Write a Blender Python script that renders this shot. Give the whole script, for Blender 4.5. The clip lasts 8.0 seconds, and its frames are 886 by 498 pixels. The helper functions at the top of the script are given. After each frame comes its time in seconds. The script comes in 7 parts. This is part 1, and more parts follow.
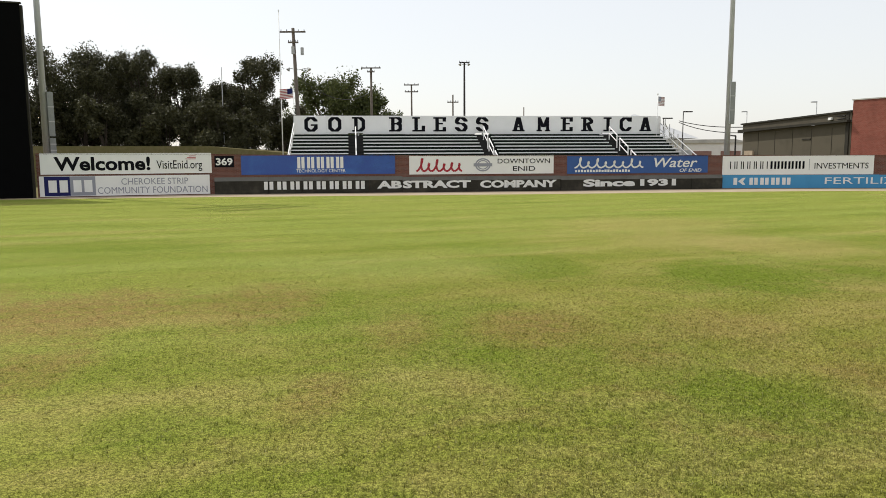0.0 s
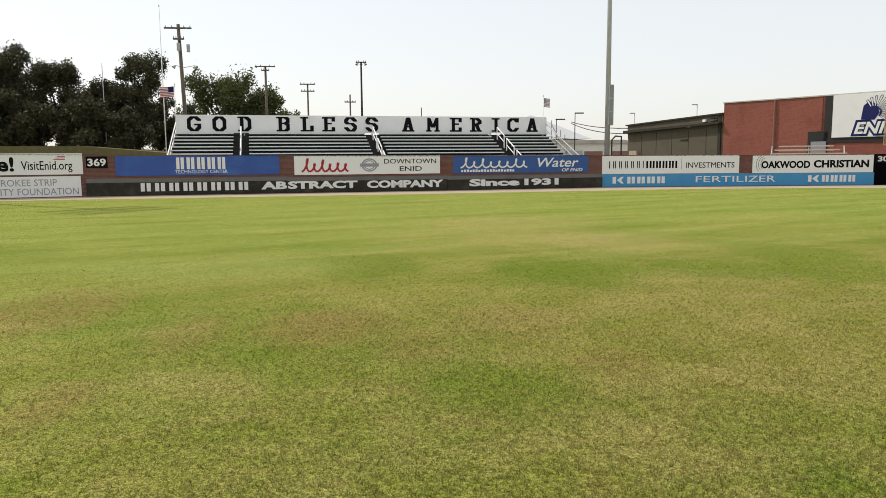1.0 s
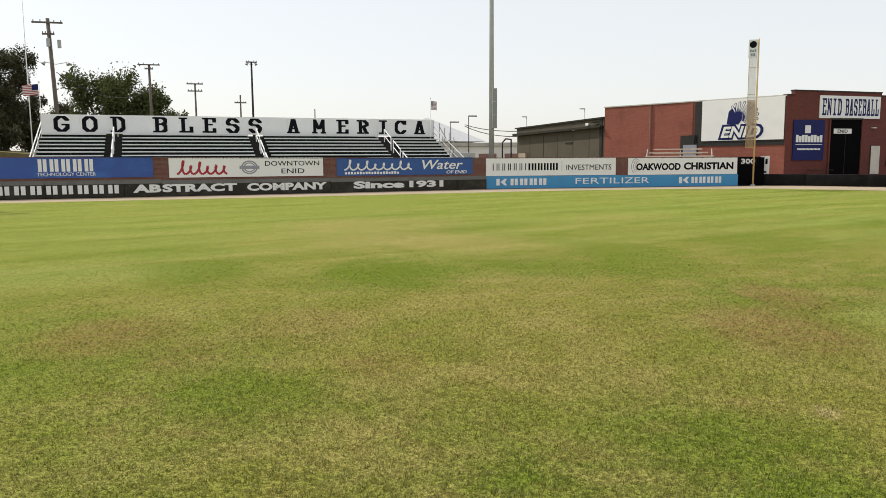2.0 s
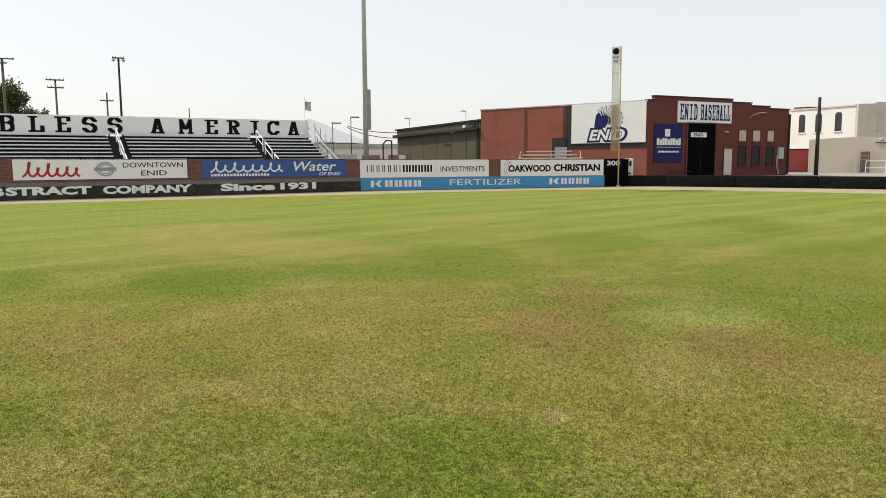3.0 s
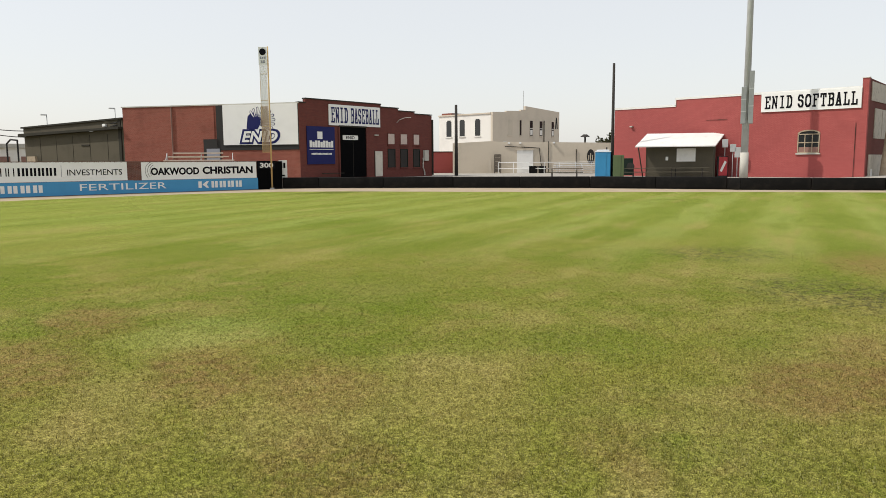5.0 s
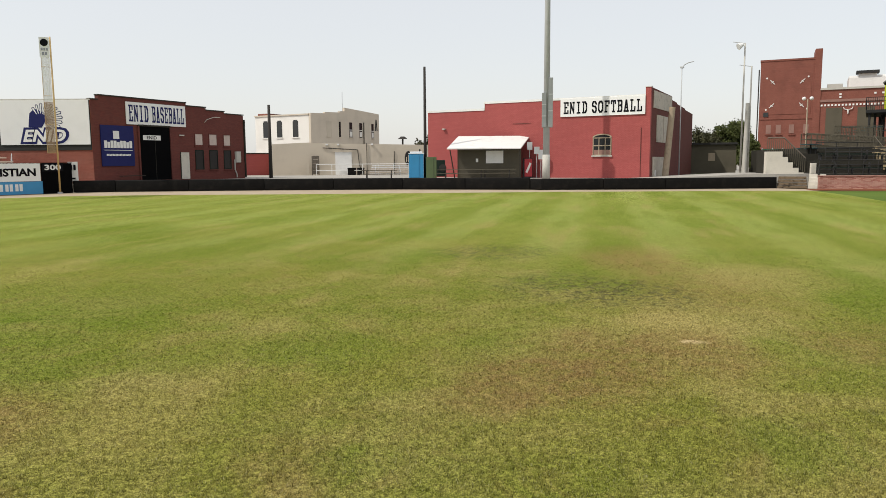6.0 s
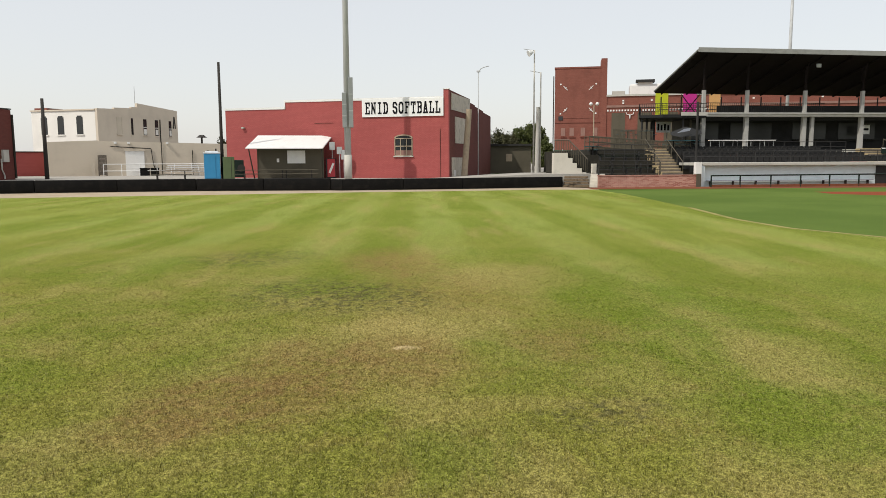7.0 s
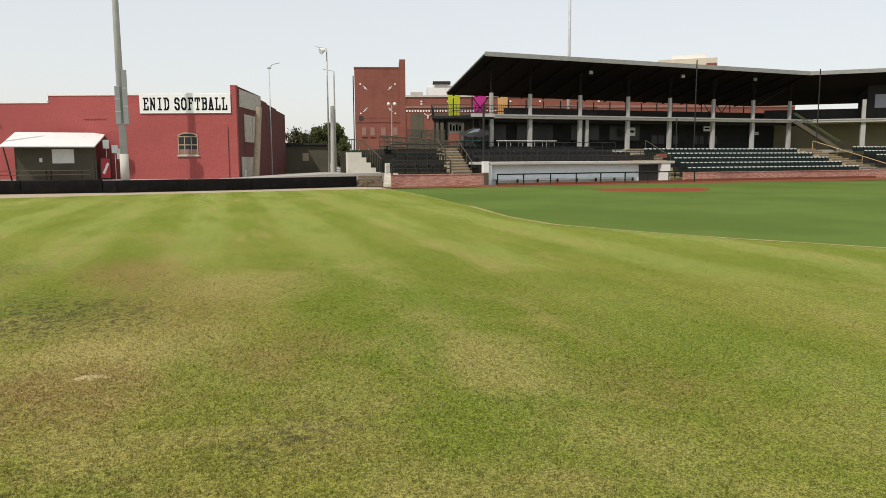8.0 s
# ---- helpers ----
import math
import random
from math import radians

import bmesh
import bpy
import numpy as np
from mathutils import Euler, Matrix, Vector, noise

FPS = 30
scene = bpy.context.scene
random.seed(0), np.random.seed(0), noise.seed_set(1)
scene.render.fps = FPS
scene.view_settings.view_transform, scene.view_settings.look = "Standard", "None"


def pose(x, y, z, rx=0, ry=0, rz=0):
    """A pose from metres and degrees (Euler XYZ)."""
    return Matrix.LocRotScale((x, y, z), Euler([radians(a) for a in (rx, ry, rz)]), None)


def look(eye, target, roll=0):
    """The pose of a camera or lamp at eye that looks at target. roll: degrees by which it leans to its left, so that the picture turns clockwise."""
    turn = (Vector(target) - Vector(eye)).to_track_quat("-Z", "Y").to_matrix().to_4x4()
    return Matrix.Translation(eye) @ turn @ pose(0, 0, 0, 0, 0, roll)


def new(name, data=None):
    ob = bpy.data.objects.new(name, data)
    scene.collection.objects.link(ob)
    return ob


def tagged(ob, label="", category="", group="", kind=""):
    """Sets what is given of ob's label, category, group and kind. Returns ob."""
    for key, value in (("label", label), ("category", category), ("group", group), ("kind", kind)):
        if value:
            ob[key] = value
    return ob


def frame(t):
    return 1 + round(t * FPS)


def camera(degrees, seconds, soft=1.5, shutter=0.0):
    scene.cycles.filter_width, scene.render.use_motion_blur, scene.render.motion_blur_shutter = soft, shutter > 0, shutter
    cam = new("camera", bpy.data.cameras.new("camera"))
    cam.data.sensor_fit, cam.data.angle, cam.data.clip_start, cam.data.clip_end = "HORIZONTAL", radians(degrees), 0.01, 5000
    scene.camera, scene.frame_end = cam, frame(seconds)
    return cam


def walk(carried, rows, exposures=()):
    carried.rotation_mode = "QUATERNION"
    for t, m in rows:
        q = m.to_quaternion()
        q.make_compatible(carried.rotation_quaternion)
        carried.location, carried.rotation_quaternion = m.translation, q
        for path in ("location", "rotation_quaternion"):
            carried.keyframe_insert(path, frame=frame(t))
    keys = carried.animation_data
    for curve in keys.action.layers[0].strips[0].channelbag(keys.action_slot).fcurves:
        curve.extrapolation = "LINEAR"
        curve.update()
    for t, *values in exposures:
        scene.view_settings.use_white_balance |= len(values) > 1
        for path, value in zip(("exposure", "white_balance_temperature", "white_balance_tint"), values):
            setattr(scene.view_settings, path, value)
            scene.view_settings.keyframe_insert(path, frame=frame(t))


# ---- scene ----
cam = camera(62.43, 8.0, soft=0.65)
PATH = [
    (0.0, pose(0.000, -0.000, 2.035, 83.04, 0, -0.00) @ pose(0, 0, 0, 0, 0, -0.35)),
    (0.5, pose(0.741, -0.088, 2.026, 82.99, 0, -3.57) @ pose(0, 0, 0, 0, 0, -0.35)),
    (1.0, pose(1.451, -0.181, 2.029, 83.00, 0, -7.03) @ pose(0, 0, 0, 0, 0, -0.44)),
    (2.5, pose(3.528, -0.477, 2.010, 83.17, 0, -18.36) @ pose(0, 0, 0, 0, 0, -0.35)),
    (3.0, pose(4.177, -0.562, 2.032, 83.17, 0, -22.70) @ pose(0, 0, 0, 0, 0, -0.34)),
    (3.5, pose(4.815, -0.660, 2.044, 83.15, 0, -27.74) @ pose(0, 0, 0, 0, 0, -0.35)),
    (4.0, pose(5.419, -0.777, 2.060, 83.12, 0, -33.51) @ pose(0, 0, 0, 0, 0, -0.45)),
    (4.5, pose(6.016, -0.941, 2.068, 83.10, 0, -39.60) @ pose(0, 0, 0, 0, 0, -0.42)),
    (4.7, pose(6.250, -1.035, 2.066, 83.11, 0, -42.57) @ pose(0, 0, 0, 0, 0, -0.42)),
    (5.8, pose(7.392, -1.785, 2.032, 83.19, 0, -57.56) @ pose(0, 0, 0, 0, 0, -0.40)),
    (6.0, pose(7.577, -1.946, 2.030, 83.19, 0, -60.16) @ pose(0, 0, 0, 0, 0, -0.40)),
    (6.5, pose(8.021, -2.437, 2.050, 83.15, 0, -66.76) @ pose(0, 0, 0, 0, 0, -0.25)),
    (7.0, pose(8.438, -2.924, 2.058, 83.09, 0, -74.28) @ pose(0, 0, 0, 0, 0, -0.27)),
    (7.5, pose(8.833, -3.414, 2.059, 83.02, 0, -81.88) @ pose(0, 0, 0, 0, 0, -0.25)),
    (8.0, pose(9.172, -3.861, 2.063, 82.97, 0, -89.20) @ pose(0, 0, 0, 0, 0, -0.29)),
]
walk(cam, PATH, [(0.0, 0.62), (2.5, 0.62), (4.0, 0.59), (6.5, 0.50), (8.0, 0.48)])

# ---- world and sun ----
SUN_EL, SUN_FROM = radians(50), (-0.78, 0.625)
world = bpy.data.worlds.new("hazy_sky")
scene.world = world
world.use_nodes = True
wn = world.node_tree.nodes
sky = wn.new("ShaderNodeTexSky")
sky.sky_type, sky.sun_disc = "NISHITA", False
sky.sun_elevation, sky.sun_rotation = SUN_EL, math.atan2(SUN_FROM[0], SUN_FROM[1])
sky.air_density, sky.dust_density, sky.ozone_density = 1.0, 2.0, 0.6
haze = wn.new("ShaderNodeMix")
haze.data_type = "RGBA"
haze.inputs["Factor"].default_value = 0.66
haze.inputs["B"].default_value = (6.85, 6.75, 6.55, 1)
world.node_tree.links.new(sky.outputs["Color"], haze.inputs["A"])
world.node_tree.links.new(haze.outputs["Result"], wn["Background"].inputs["Color"])
wn["Background"].inputs["Strength"].default_value = 0.1
sun = new("sun", bpy.data.lights.new("sun", "SUN"))
sun.data.energy, sun.data.angle, sun.data.color = 2.1, radians(0.8), (1.0, 0.95, 0.86)
sun.matrix_world = look((0, 0, 60), (-SUN_FROM[0] * 60, -SUN_FROM[1] * 60, 60 - 60 * math.tan(SUN_EL) * math.hypot(*SUN_FROM)))


# ---- mesh helpers ----
def srgb(r, g, b):
    return tuple(c / 12.92 if c <= 0.04045 else ((c + 0.055) / 1.055) ** 2.4 for c in (r / 255, g / 255, b / 255)) + (1,)


def box(bm, x0, y0, z0, x1, y1, z1, bevel=0.0):
    m = Matrix.Translation(((x0 + x1) / 2, (y0 + y1) / 2, (z0 + z1) / 2)) @ Matrix.Diagonal((x1 - x0, y1 - y0, z1 - z0, 1))
    made = bmesh.ops.create_cube(bm, size=1, matrix=m)["verts"]
    if bevel:
        edges = list({e for v in made for e in v.link_edges})
        bmesh.ops.bevel(bm, geom=edges, offset=bevel, segments=2, affect="EDGES", profile=0.6)
    return bm


def tube(bm, p, q, r, r2=None, sides=8):
    p, q = Vector(p), Vector(q)
    d = q - p
    m = Matrix.Translation((p + q) / 2) @ d.to_track_quat("Z", "Y").to_matrix().to_4x4()
    bmesh.ops.create_cone(bm, cap_ends=True, segments=sides, radius1=r, radius2=r if r2 is None else r2, depth=d.length, matrix=m)
    return bm


def pipe(bm, points, r, sides=8):
    for p, q in zip(points, points[1:]):
        tube(bm, p, q, r, sides=sides)
    return bm


def sheet(bm, points, z):
    bm.faces.new([bm.verts.new((x, y, z)) for x, y in points])
    bmesh.ops.triangulate(bm, faces=bm.faces[:])
    return bm


def prism(bm, points, z0, z1):
    """A closed block over a plan outline."""
    low, top = [bm.verts.new((x, y, z0)) for x, y in points], [bm.verts.new((x, y, z1)) for x, y in points]
    bm.faces.new(low[::-1]), bm.faces.new(top)
    n = len(points)
    for i in range(n):
        bm.faces.new((low[i], low[(i + 1) % n], top[(i + 1) % n], top[i]))
    bmesh.ops.recalc_face_normals(bm, faces=bm.faces[:])
    return bm


def profile(bm, points, y0, y1):
    """A block whose outline stands in x and z and runs from y0 to y1."""
    a, b = [bm.verts.new((x, y0, z)) for x, z in points], [bm.verts.new((x, y1, z)) for x, z in points]
    bm.faces.new(a), bm.faces.new(b[::-1])
    n = len(points)
    for i in range(n):
        bm.faces.new((a[i], b[i], b[(i + 1) % n], a[(i + 1) % n]))
    bmesh.ops.recalc_face_normals(bm, faces=bm.faces[:])
    return bm


def mesh_of(name, bm, material, smooth=False):
    me = bpy.data.meshes.new(name)
    bm.to_mesh(me)
    bm.free()
    me.materials.append(material)
    if smooth:
        me.polygons.foreach_set("use_smooth", [True] * len(me.polygons))
    return me


def part(name, bm, material, parent, label="", smooth=False):
    """Links a bmesh as one mesh under a thing or under a part."""
    ob = new(name, mesh_of(name, bm, material, smooth))
    ob.parent = parent
    return tagged(ob, label)


def thing(name, label, category, m=None, group="", kind=""):
    ob = new(name)
    if m is not None:
        ob.matrix_world = m
    return tagged(ob, label, category, group, kind)


def single(name, bm, material, label, category, m=None, group="", kind="", smooth=False):
    ob = new(name, mesh_of(name, bm, material, smooth))
    if m is not None:
        ob.matrix_world = m
    return tagged(ob, label, category, group, kind)


def wall_pose(a, b, z=0.0):
    """x runs from a to b, z up; the side seen from the field is at -y."""
    return Matrix.Translation((a[0], a[1], z)) @ Matrix.Rotation(math.atan2(b[1] - a[1], b[0] - a[0]), 4, "Z")


def sized_pose(a, b, k, z=0.0):
    """The same, with everything built on it at k times its drawn size."""
    return wall_pose(a, b, z) @ Matrix.Scale(k, 4)


def span(a, b):
    return math.hypot(b[0] - a[0], b[1] - a[1])


def BM():
    return bmesh.new()


# ---- materials ----
def graph(name):
    m = bpy.data.materials.new(name)
    m.use_nodes = True
    return m, m.node_tree.nodes, m.node_tree.links, m.node_tree.nodes["Principled BSDF"]


def noise_node(n, l, coords, scale, detail=4.0, rough=0.6):
    tex = n.new("ShaderNodeTexNoise")
    tex.inputs["Scale"].default_value, tex.inputs["Detail"].default_value, tex.inputs["Roughness"].default_value = scale, detail, rough
    l.new(coords, tex.inputs["Vector"])
    return tex


def ramp_node(n, l, value, low, high, a=0.0, b=1.0):
    r = n.new("ShaderNodeMapRange")
    r.interpolation_type = "SMOOTHSTEP"
    for key, v in (("From Min", low), ("From Max", high), ("To Min", a), ("To Max", b)):
        r.inputs[key].default_value = v
    l.new(value, r.inputs["Value"])
    return r.outputs["Result"]


def mix_node(n, l, factor, a, b, blend="MIX"):
    m = n.new("ShaderNodeMix")
    m.data_type, m.blend_type = "RGBA", blend
    for key, v in (("Factor", factor), ("A", a), ("B", b)):
        if isinstance(v, (tuple, float, int)):
            m.inputs[key].default_value = v
        else:
            l.new(v, m.inputs[key])
    return m.outputs["Result"]


def math_node(n, l, op, a, b=0.0):
    m = n.new("ShaderNodeMath")
    m.operation = op
    for k, v in enumerate((a, b)):
        if isinstance(v, (float, int)):
            m.inputs[k].default_value = v
        else:
            l.new(v, m.inputs[k])
    return m.outputs[0]


def bump_node(n, l, height, bsdf, strength, distance):
    b = n.new("ShaderNodeBump")
    b.inputs["Strength"].default_value, b.inputs["Distance"].default_value = strength, distance
    l.new(height, b.inputs["Height"])
    l.new(b.outputs["Normal"], bsdf.inputs["Normal"])


def coat(name, colour, rough=0.6, metal=0.0, wear=0.18, scale=1.5, grain=25.0, bump=0.15, dirt=None, spec=0.5):
    """Paint, metal, plaster or plastic with stains at one scale and grain at another."""
    m, n, l, bsdf = graph(name)
    co = n.new("ShaderNodeTexCoord").outputs["Object"]
    big, fine = noise_node(n, l, co, scale, 5), noise_node(n, l, co, grain, 3)
    dark = dirt or tuple(c * 0.55 for c in colour[:3]) + (1,)
    c1 = mix_node(n, l, ramp_node(n, l, big.outputs["Fac"], 0.45, 0.75, 0.0, wear * 2), colour, dark)
    c2 = mix_node(n, l, ramp_node(n, l, fine.outputs["Fac"], 0.3, 0.8, 0.0, wear), c1, dark)
    l.new(c2, bsdf.inputs["Base Color"])
    bsdf.inputs["Roughness"].default_value, bsdf.inputs["Metallic"].default_value = rough, metal
    bsdf.inputs["Specular IOR Level"].default_value = spec
    if bump:
        bump_node(n, l, fine.outputs["Fac"], bsdf, bump, 0.01)
    return m


def brickwork(name, a, b, mortar, width=0.215, height=0.075, stain=0.35, rough=0.9, joint=0.011):
    m, n, l, bsdf = graph(name)
    co = n.new("ShaderNodeTexCoord").outputs["Object"]
    sep, com = n.new("ShaderNodeSeparateXYZ"), n.new("ShaderNodeCombineXYZ")
    l.new(co, sep.inputs[0])
    l.new(math_node(n, l, "ADD", sep.outputs["X"], sep.outputs["Y"]), com.inputs["X"])
    l.new(sep.outputs["Z"], com.inputs["Y"])
    tex = n.new("ShaderNodeTexBrick")
    for key, v in (("Color1", a), ("Color2", b), ("Mortar", mortar), ("Scale", 1.0), ("Mortar Size", joint), ("Brick Width", width), ("Row Height", height), ("Bias", -0.1)):
        tex.inputs[key].default_value = v
    l.new(com.outputs[0], tex.inputs["Vector"])
    low = n.new("ShaderNodeVectorMath")
    low.operation = "MULTIPLY"
    low.inputs[1].default_value = (0.22, 2.2, 1.0)
    l.new(com.outputs[0], low.inputs[0])
    big, mid = noise_node(n, l, co, 0.35, 6), noise_node(n, l, low.outputs[0], 2.2, 6, 0.7)
    dark = tuple(c * 0.45 for c in a[:3]) + (1,)
    c1 = mix_node(n, l, ramp_node(n, l, big.outputs["Fac"], 0.42, 0.75, 0.0, stain), tex.outputs["Color"], dark)
    c2 = mix_node(n, l, ramp_node(n, l, mid.outputs["Fac"], 0.45, 0.8, 0.0, stain * 0.8), c1, tuple(min(1, c * 1.5 + 0.03) for c in a[:3]) + (1,))
    l.new(c2, bsdf.inputs["Base Color"])
    bsdf.inputs["Roughness"].default_value = rough
    bump_node(n, l, tex.outputs["Fac"], bsdf, -0.5, 0.01)
    return m


def ground_stuff(name, a, b, c, big=0.25, grain=35.0, bump=0.4, rough=0.95):
    m, n, l, bsdf = graph(name)
    co = n.new("ShaderNodeTexCoord").outputs["Object"]
    f1, f2, f3 = noise_node(n, l, co, big, 6, 0.65), noise_node(n, l, co, 3.0, 5), noise_node(n, l, co, grain, 3, 0.7)
    k1 = mix_node(n, l, ramp_node(n, l, f1.outputs["Fac"], 0.38, 0.65), a, b)
    k2 = mix_node(n, l, ramp_node(n, l, f2.outputs["Fac"], 0.42, 0.75, 0, 0.5), k1, c)
    k3 = mix_node(n, l, ramp_node(n, l, f3.outputs["Fac"], 0.35, 0.75, 0, 0.5), k2, tuple(v * 0.5 for v in a[:3]) + (1,))
    l.new(k3, bsdf.inputs["Base Color"])
    bsdf.inputs["Roughness"].default_value, bsdf.inputs["Specular IOR Level"].default_value = rough, 0.03
    bump_node(n, l, f3.outputs["Fac"], bsdf, bump, 0.02)
    return m


def lawn_colour(n, l, stripes=True):
    """Mown turf: broad mowing bands, patches of green and straw, and named worn spots, by place in the field."""
    geo = n.new("ShaderNodeNewGeometry").outputs["Position"]
    warp = noise_node(n, l, geo, 0.35, 3)
    vec = n.new("ShaderNodeVectorMath")
    vec.operation = "MULTIPLY_ADD"
    l.new(warp.outputs["Color"], vec.inputs[0])
    vec.inputs[1].default_value = (2.4, 2.4, 0)
    l.new(geo, vec.inputs[2])
    co = vec.outputs[0]
    sep = n.new("ShaderNodeSeparateXYZ")
    l.new(geo, sep.inputs[0])
    big, mid, fine = noise_node(n, l, co, 0.16, 5, 0.6), noise_node(n, l, co, 0.75, 5, 0.65), noise_node(n, l, geo, 9.0, 4, 0.7)
    speck = noise_node(n, l, co, 1.9, 6, 0.72)
    green, lush, straw, brown = LAWN
    dx, dy = math_node(n, l, "SUBTRACT", sep.outputs["X"], WORN_CENTRE[0]), math_node(n, l, "SUBTRACT", sep.outputs["Y"], WORN_CENTRE[1])
    far = math_node(n, l, "SQRT", math_node(n, l, "ADD", math_node(n, l, "MULTIPLY", dx, dx), math_node(n, l, "MULTIPLY", dy, dy)))
    worn = ramp_node(n, l, far, 7.0, 20.0, 1.0, 0.25)
    k = mix_node(n, l, ramp_node(n, l, big.outputs["Fac"], 0.38, 0.66), green, lush)
    k = mix_node(n, l, math_node(n, l, "MULTIPLY", worn, ramp_node(n, l, mid.outputs["Fac"], 0.38, 0.70, 0.05, 0.62)), k, straw)
    k = mix_node(n, l, math_node(n, l, "MULTIPLY", worn, ramp_node(n, l, speck.outputs["Fac"], 0.50, 0.66, 0.0, 0.28)), k, brown)
    k = mix_node(n, l, ramp_node(n, l, far, 8.0, 24.0, 0.0, 0.75), k, LAWN_FRESH)
    # bands left by the mower, lost where the turf is worn
    across = math_node(n, l, "ADD", math_node(n, l, "MULTIPLY", sep.outputs["X"], -STRIPE[1]), math_node(n, l, "MULTIPLY", sep.outputs["Y"], STRIPE[0]))
    wav = math_node(n, l, "SINE", math_node(n, l, "MULTIPLY", math_node(n, l, "ADD", across, math_node(n, l, "MULTIPLY", warp.outputs["Fac"], 1.3)), 2 * math.pi / STRIPE[2]))
    keep = math_node(n, l, "MULTIPLY", math_node(n, l, "MULTIPLY", ramp_node(n, l, far, 7.0, 17.0, 0.12, 1.0), ramp_node(n, l, sep.outputs["X"], 6.0, 26.0, 0.65, 1.1)), ramp_node(n, l, big.outputs["Fac"], 0.3, 0.62, 0.35, 1.0))
    keep = math_node(n, l, "MULTIPLY", keep, ramp_node(n, l, sep.outputs["Y"], 12.0, 34.0, 1.0, 0.5))
    k = mix_node(n, l, math_node(n, l, "MULTIPLY", keep, ramp_node(n, l, wav, 0.7, -0.7, 0.0, 0.40)), k, lush)
    k = mix_node(n, l, math_node(n, l, "MULTIPLY", keep, ramp_node(n, l, wav, -0.5, 0.8, 0.0, 0.36)), k, LAWN_LIGHT)
    # long uneven streaks along the mower's way
    com = n.new("ShaderNodeCombineXYZ")
    along = math_node(n, l, "ADD", math_node(n, l, "MULTIPLY", sep.outputs["X"], STRIPE[0]), math_node(n, l, "MULTIPLY", sep.outputs["Y"], STRIPE[1]))
    l.new(math_node(n, l, "MULTIPLY", along, 0.16), com.inputs["X"])
    l.new(math_node(n, l, "MULTIPLY", across, 0.85), com.inputs["Y"])
    streak = noise_node(n, l, com.outputs[0], 1.0, 4, 0.6).outputs["Fac"]
    aged = ramp_node(n, l, far, 5.0, 12.0, 0.35, 1.0)
    k = mix_node(n, l, math_node(n, l, "MULTIPLY", aged, ramp_node(n, l, streak, 0.50, 0.66, 0.0, 0.45)), k, lush)
    k = mix_node(n, l, math_node(n, l, "MULTIPLY", aged, ramp_node(n, l, streak, 0.47, 0.33, 0.0, 0.42)), k, straw)
    broken = ramp_node(n, l, noise_node(n, l, geo, 4.5, 5, 0.7).outputs["Fac"], 0.40, 0.60, 0.45, 1.0)
    clumps = ramp_node(n, l, noise_node(n, l, geo, 7.0, 5, 0.75).outputs["Fac"], 0.47, 0.58, 0.05, 1.0)
    whole = ramp_node(n, l, mid.outputs["Fac"], 0.3, 0.5, 0.75, 1.0)
    for x, y, rx, ry, turn, amount, kind in [spot + (kind,) for kind in SPOTS for spot in SPOTS[kind]]:
        dx, dy = math_node(n, l, "SUBTRACT", sep.outputs["X"], x), math_node(n, l, "SUBTRACT", sep.outputs["Y"], y)
        c, s = math.cos(radians(turn)), math.sin(radians(turn))
        a = math_node(n, l, "DIVIDE", math_node(n, l, "ADD", math_node(n, l, "MULTIPLY", dx, c), math_node(n, l, "MULTIPLY", dy, s)), rx)
        b = math_node(n, l, "DIVIDE", math_node(n, l, "SUBTRACT", math_node(n, l, "MULTIPLY", dy, c), math_node(n, l, "MULTIPLY", dx, s)), ry)
        d = math_node(n, l, "ADD", math_node(n, l, "MULTIPLY", a, a), math_node(n, l, "MULTIPLY", b, b))
        d = math_node(n, l, "ADD", d, math_node(n, l, "MULTIPLY", math_node(n, l, "SUBTRACT", speck.outputs["Fac"], 0.5), 4.0))
        k = mix_node(n, l, math_node(n, l, "MULTIPLY", whole if kind in ("lush", "straw", "light") else clumps if kind == "dark" else broken, ramp_node(n, l, d, 0.0, 2.2, amount, 0.0)), k, {"brown": brown, "straw": straw, "lush": lush, "bare": LAWN_BARE, "light": LAWN_LIGHT, "dark": LAWN_DARK}[kind])
    return k, fine, geo


def lawn_material(name):
    m, n, l, bsdf = graph(name)
    k, fine, geo = lawn_colour(n, l)
    grain, blade = noise_node(n, l, geo, 44.0, 4, 0.8), noise_node(n, l, geo, 110.0, 2, 0.7)
    k = mix_node(n, l, ramp_node(n, l, fine.outputs["Fac"], 0.52, 0.66, 0.0, 0.22), k, LAWN[2])
    k = mix_node(n, l, 1.0, k, ramp_node(n, l, grain.outputs["Fac"], 0.37, 0.63, 0.45, 1.42), "MULTIPLY")
    k = mix_node(n, l, 1.0, k, ramp_node(n, l, blade.outputs["Fac"], 0.38, 0.62, 0.6, 1.4), "MULTIPLY")
    k = mix_node(n, l, ramp_node(n, l, blade.outputs["Fac"], 0.56, 0.64, 0.0, 0.22), k, LAWN[2])
    l.new(k, bsdf.inputs["Base Color"])
    bsdf.inputs["Roughness"].default_value, bsdf.inputs["Specular IOR Level"].default_value = 0.95, 0.02
    bump_node(n, l, grain.outputs["Fac"], bsdf, 0.7, 0.02)
    return m


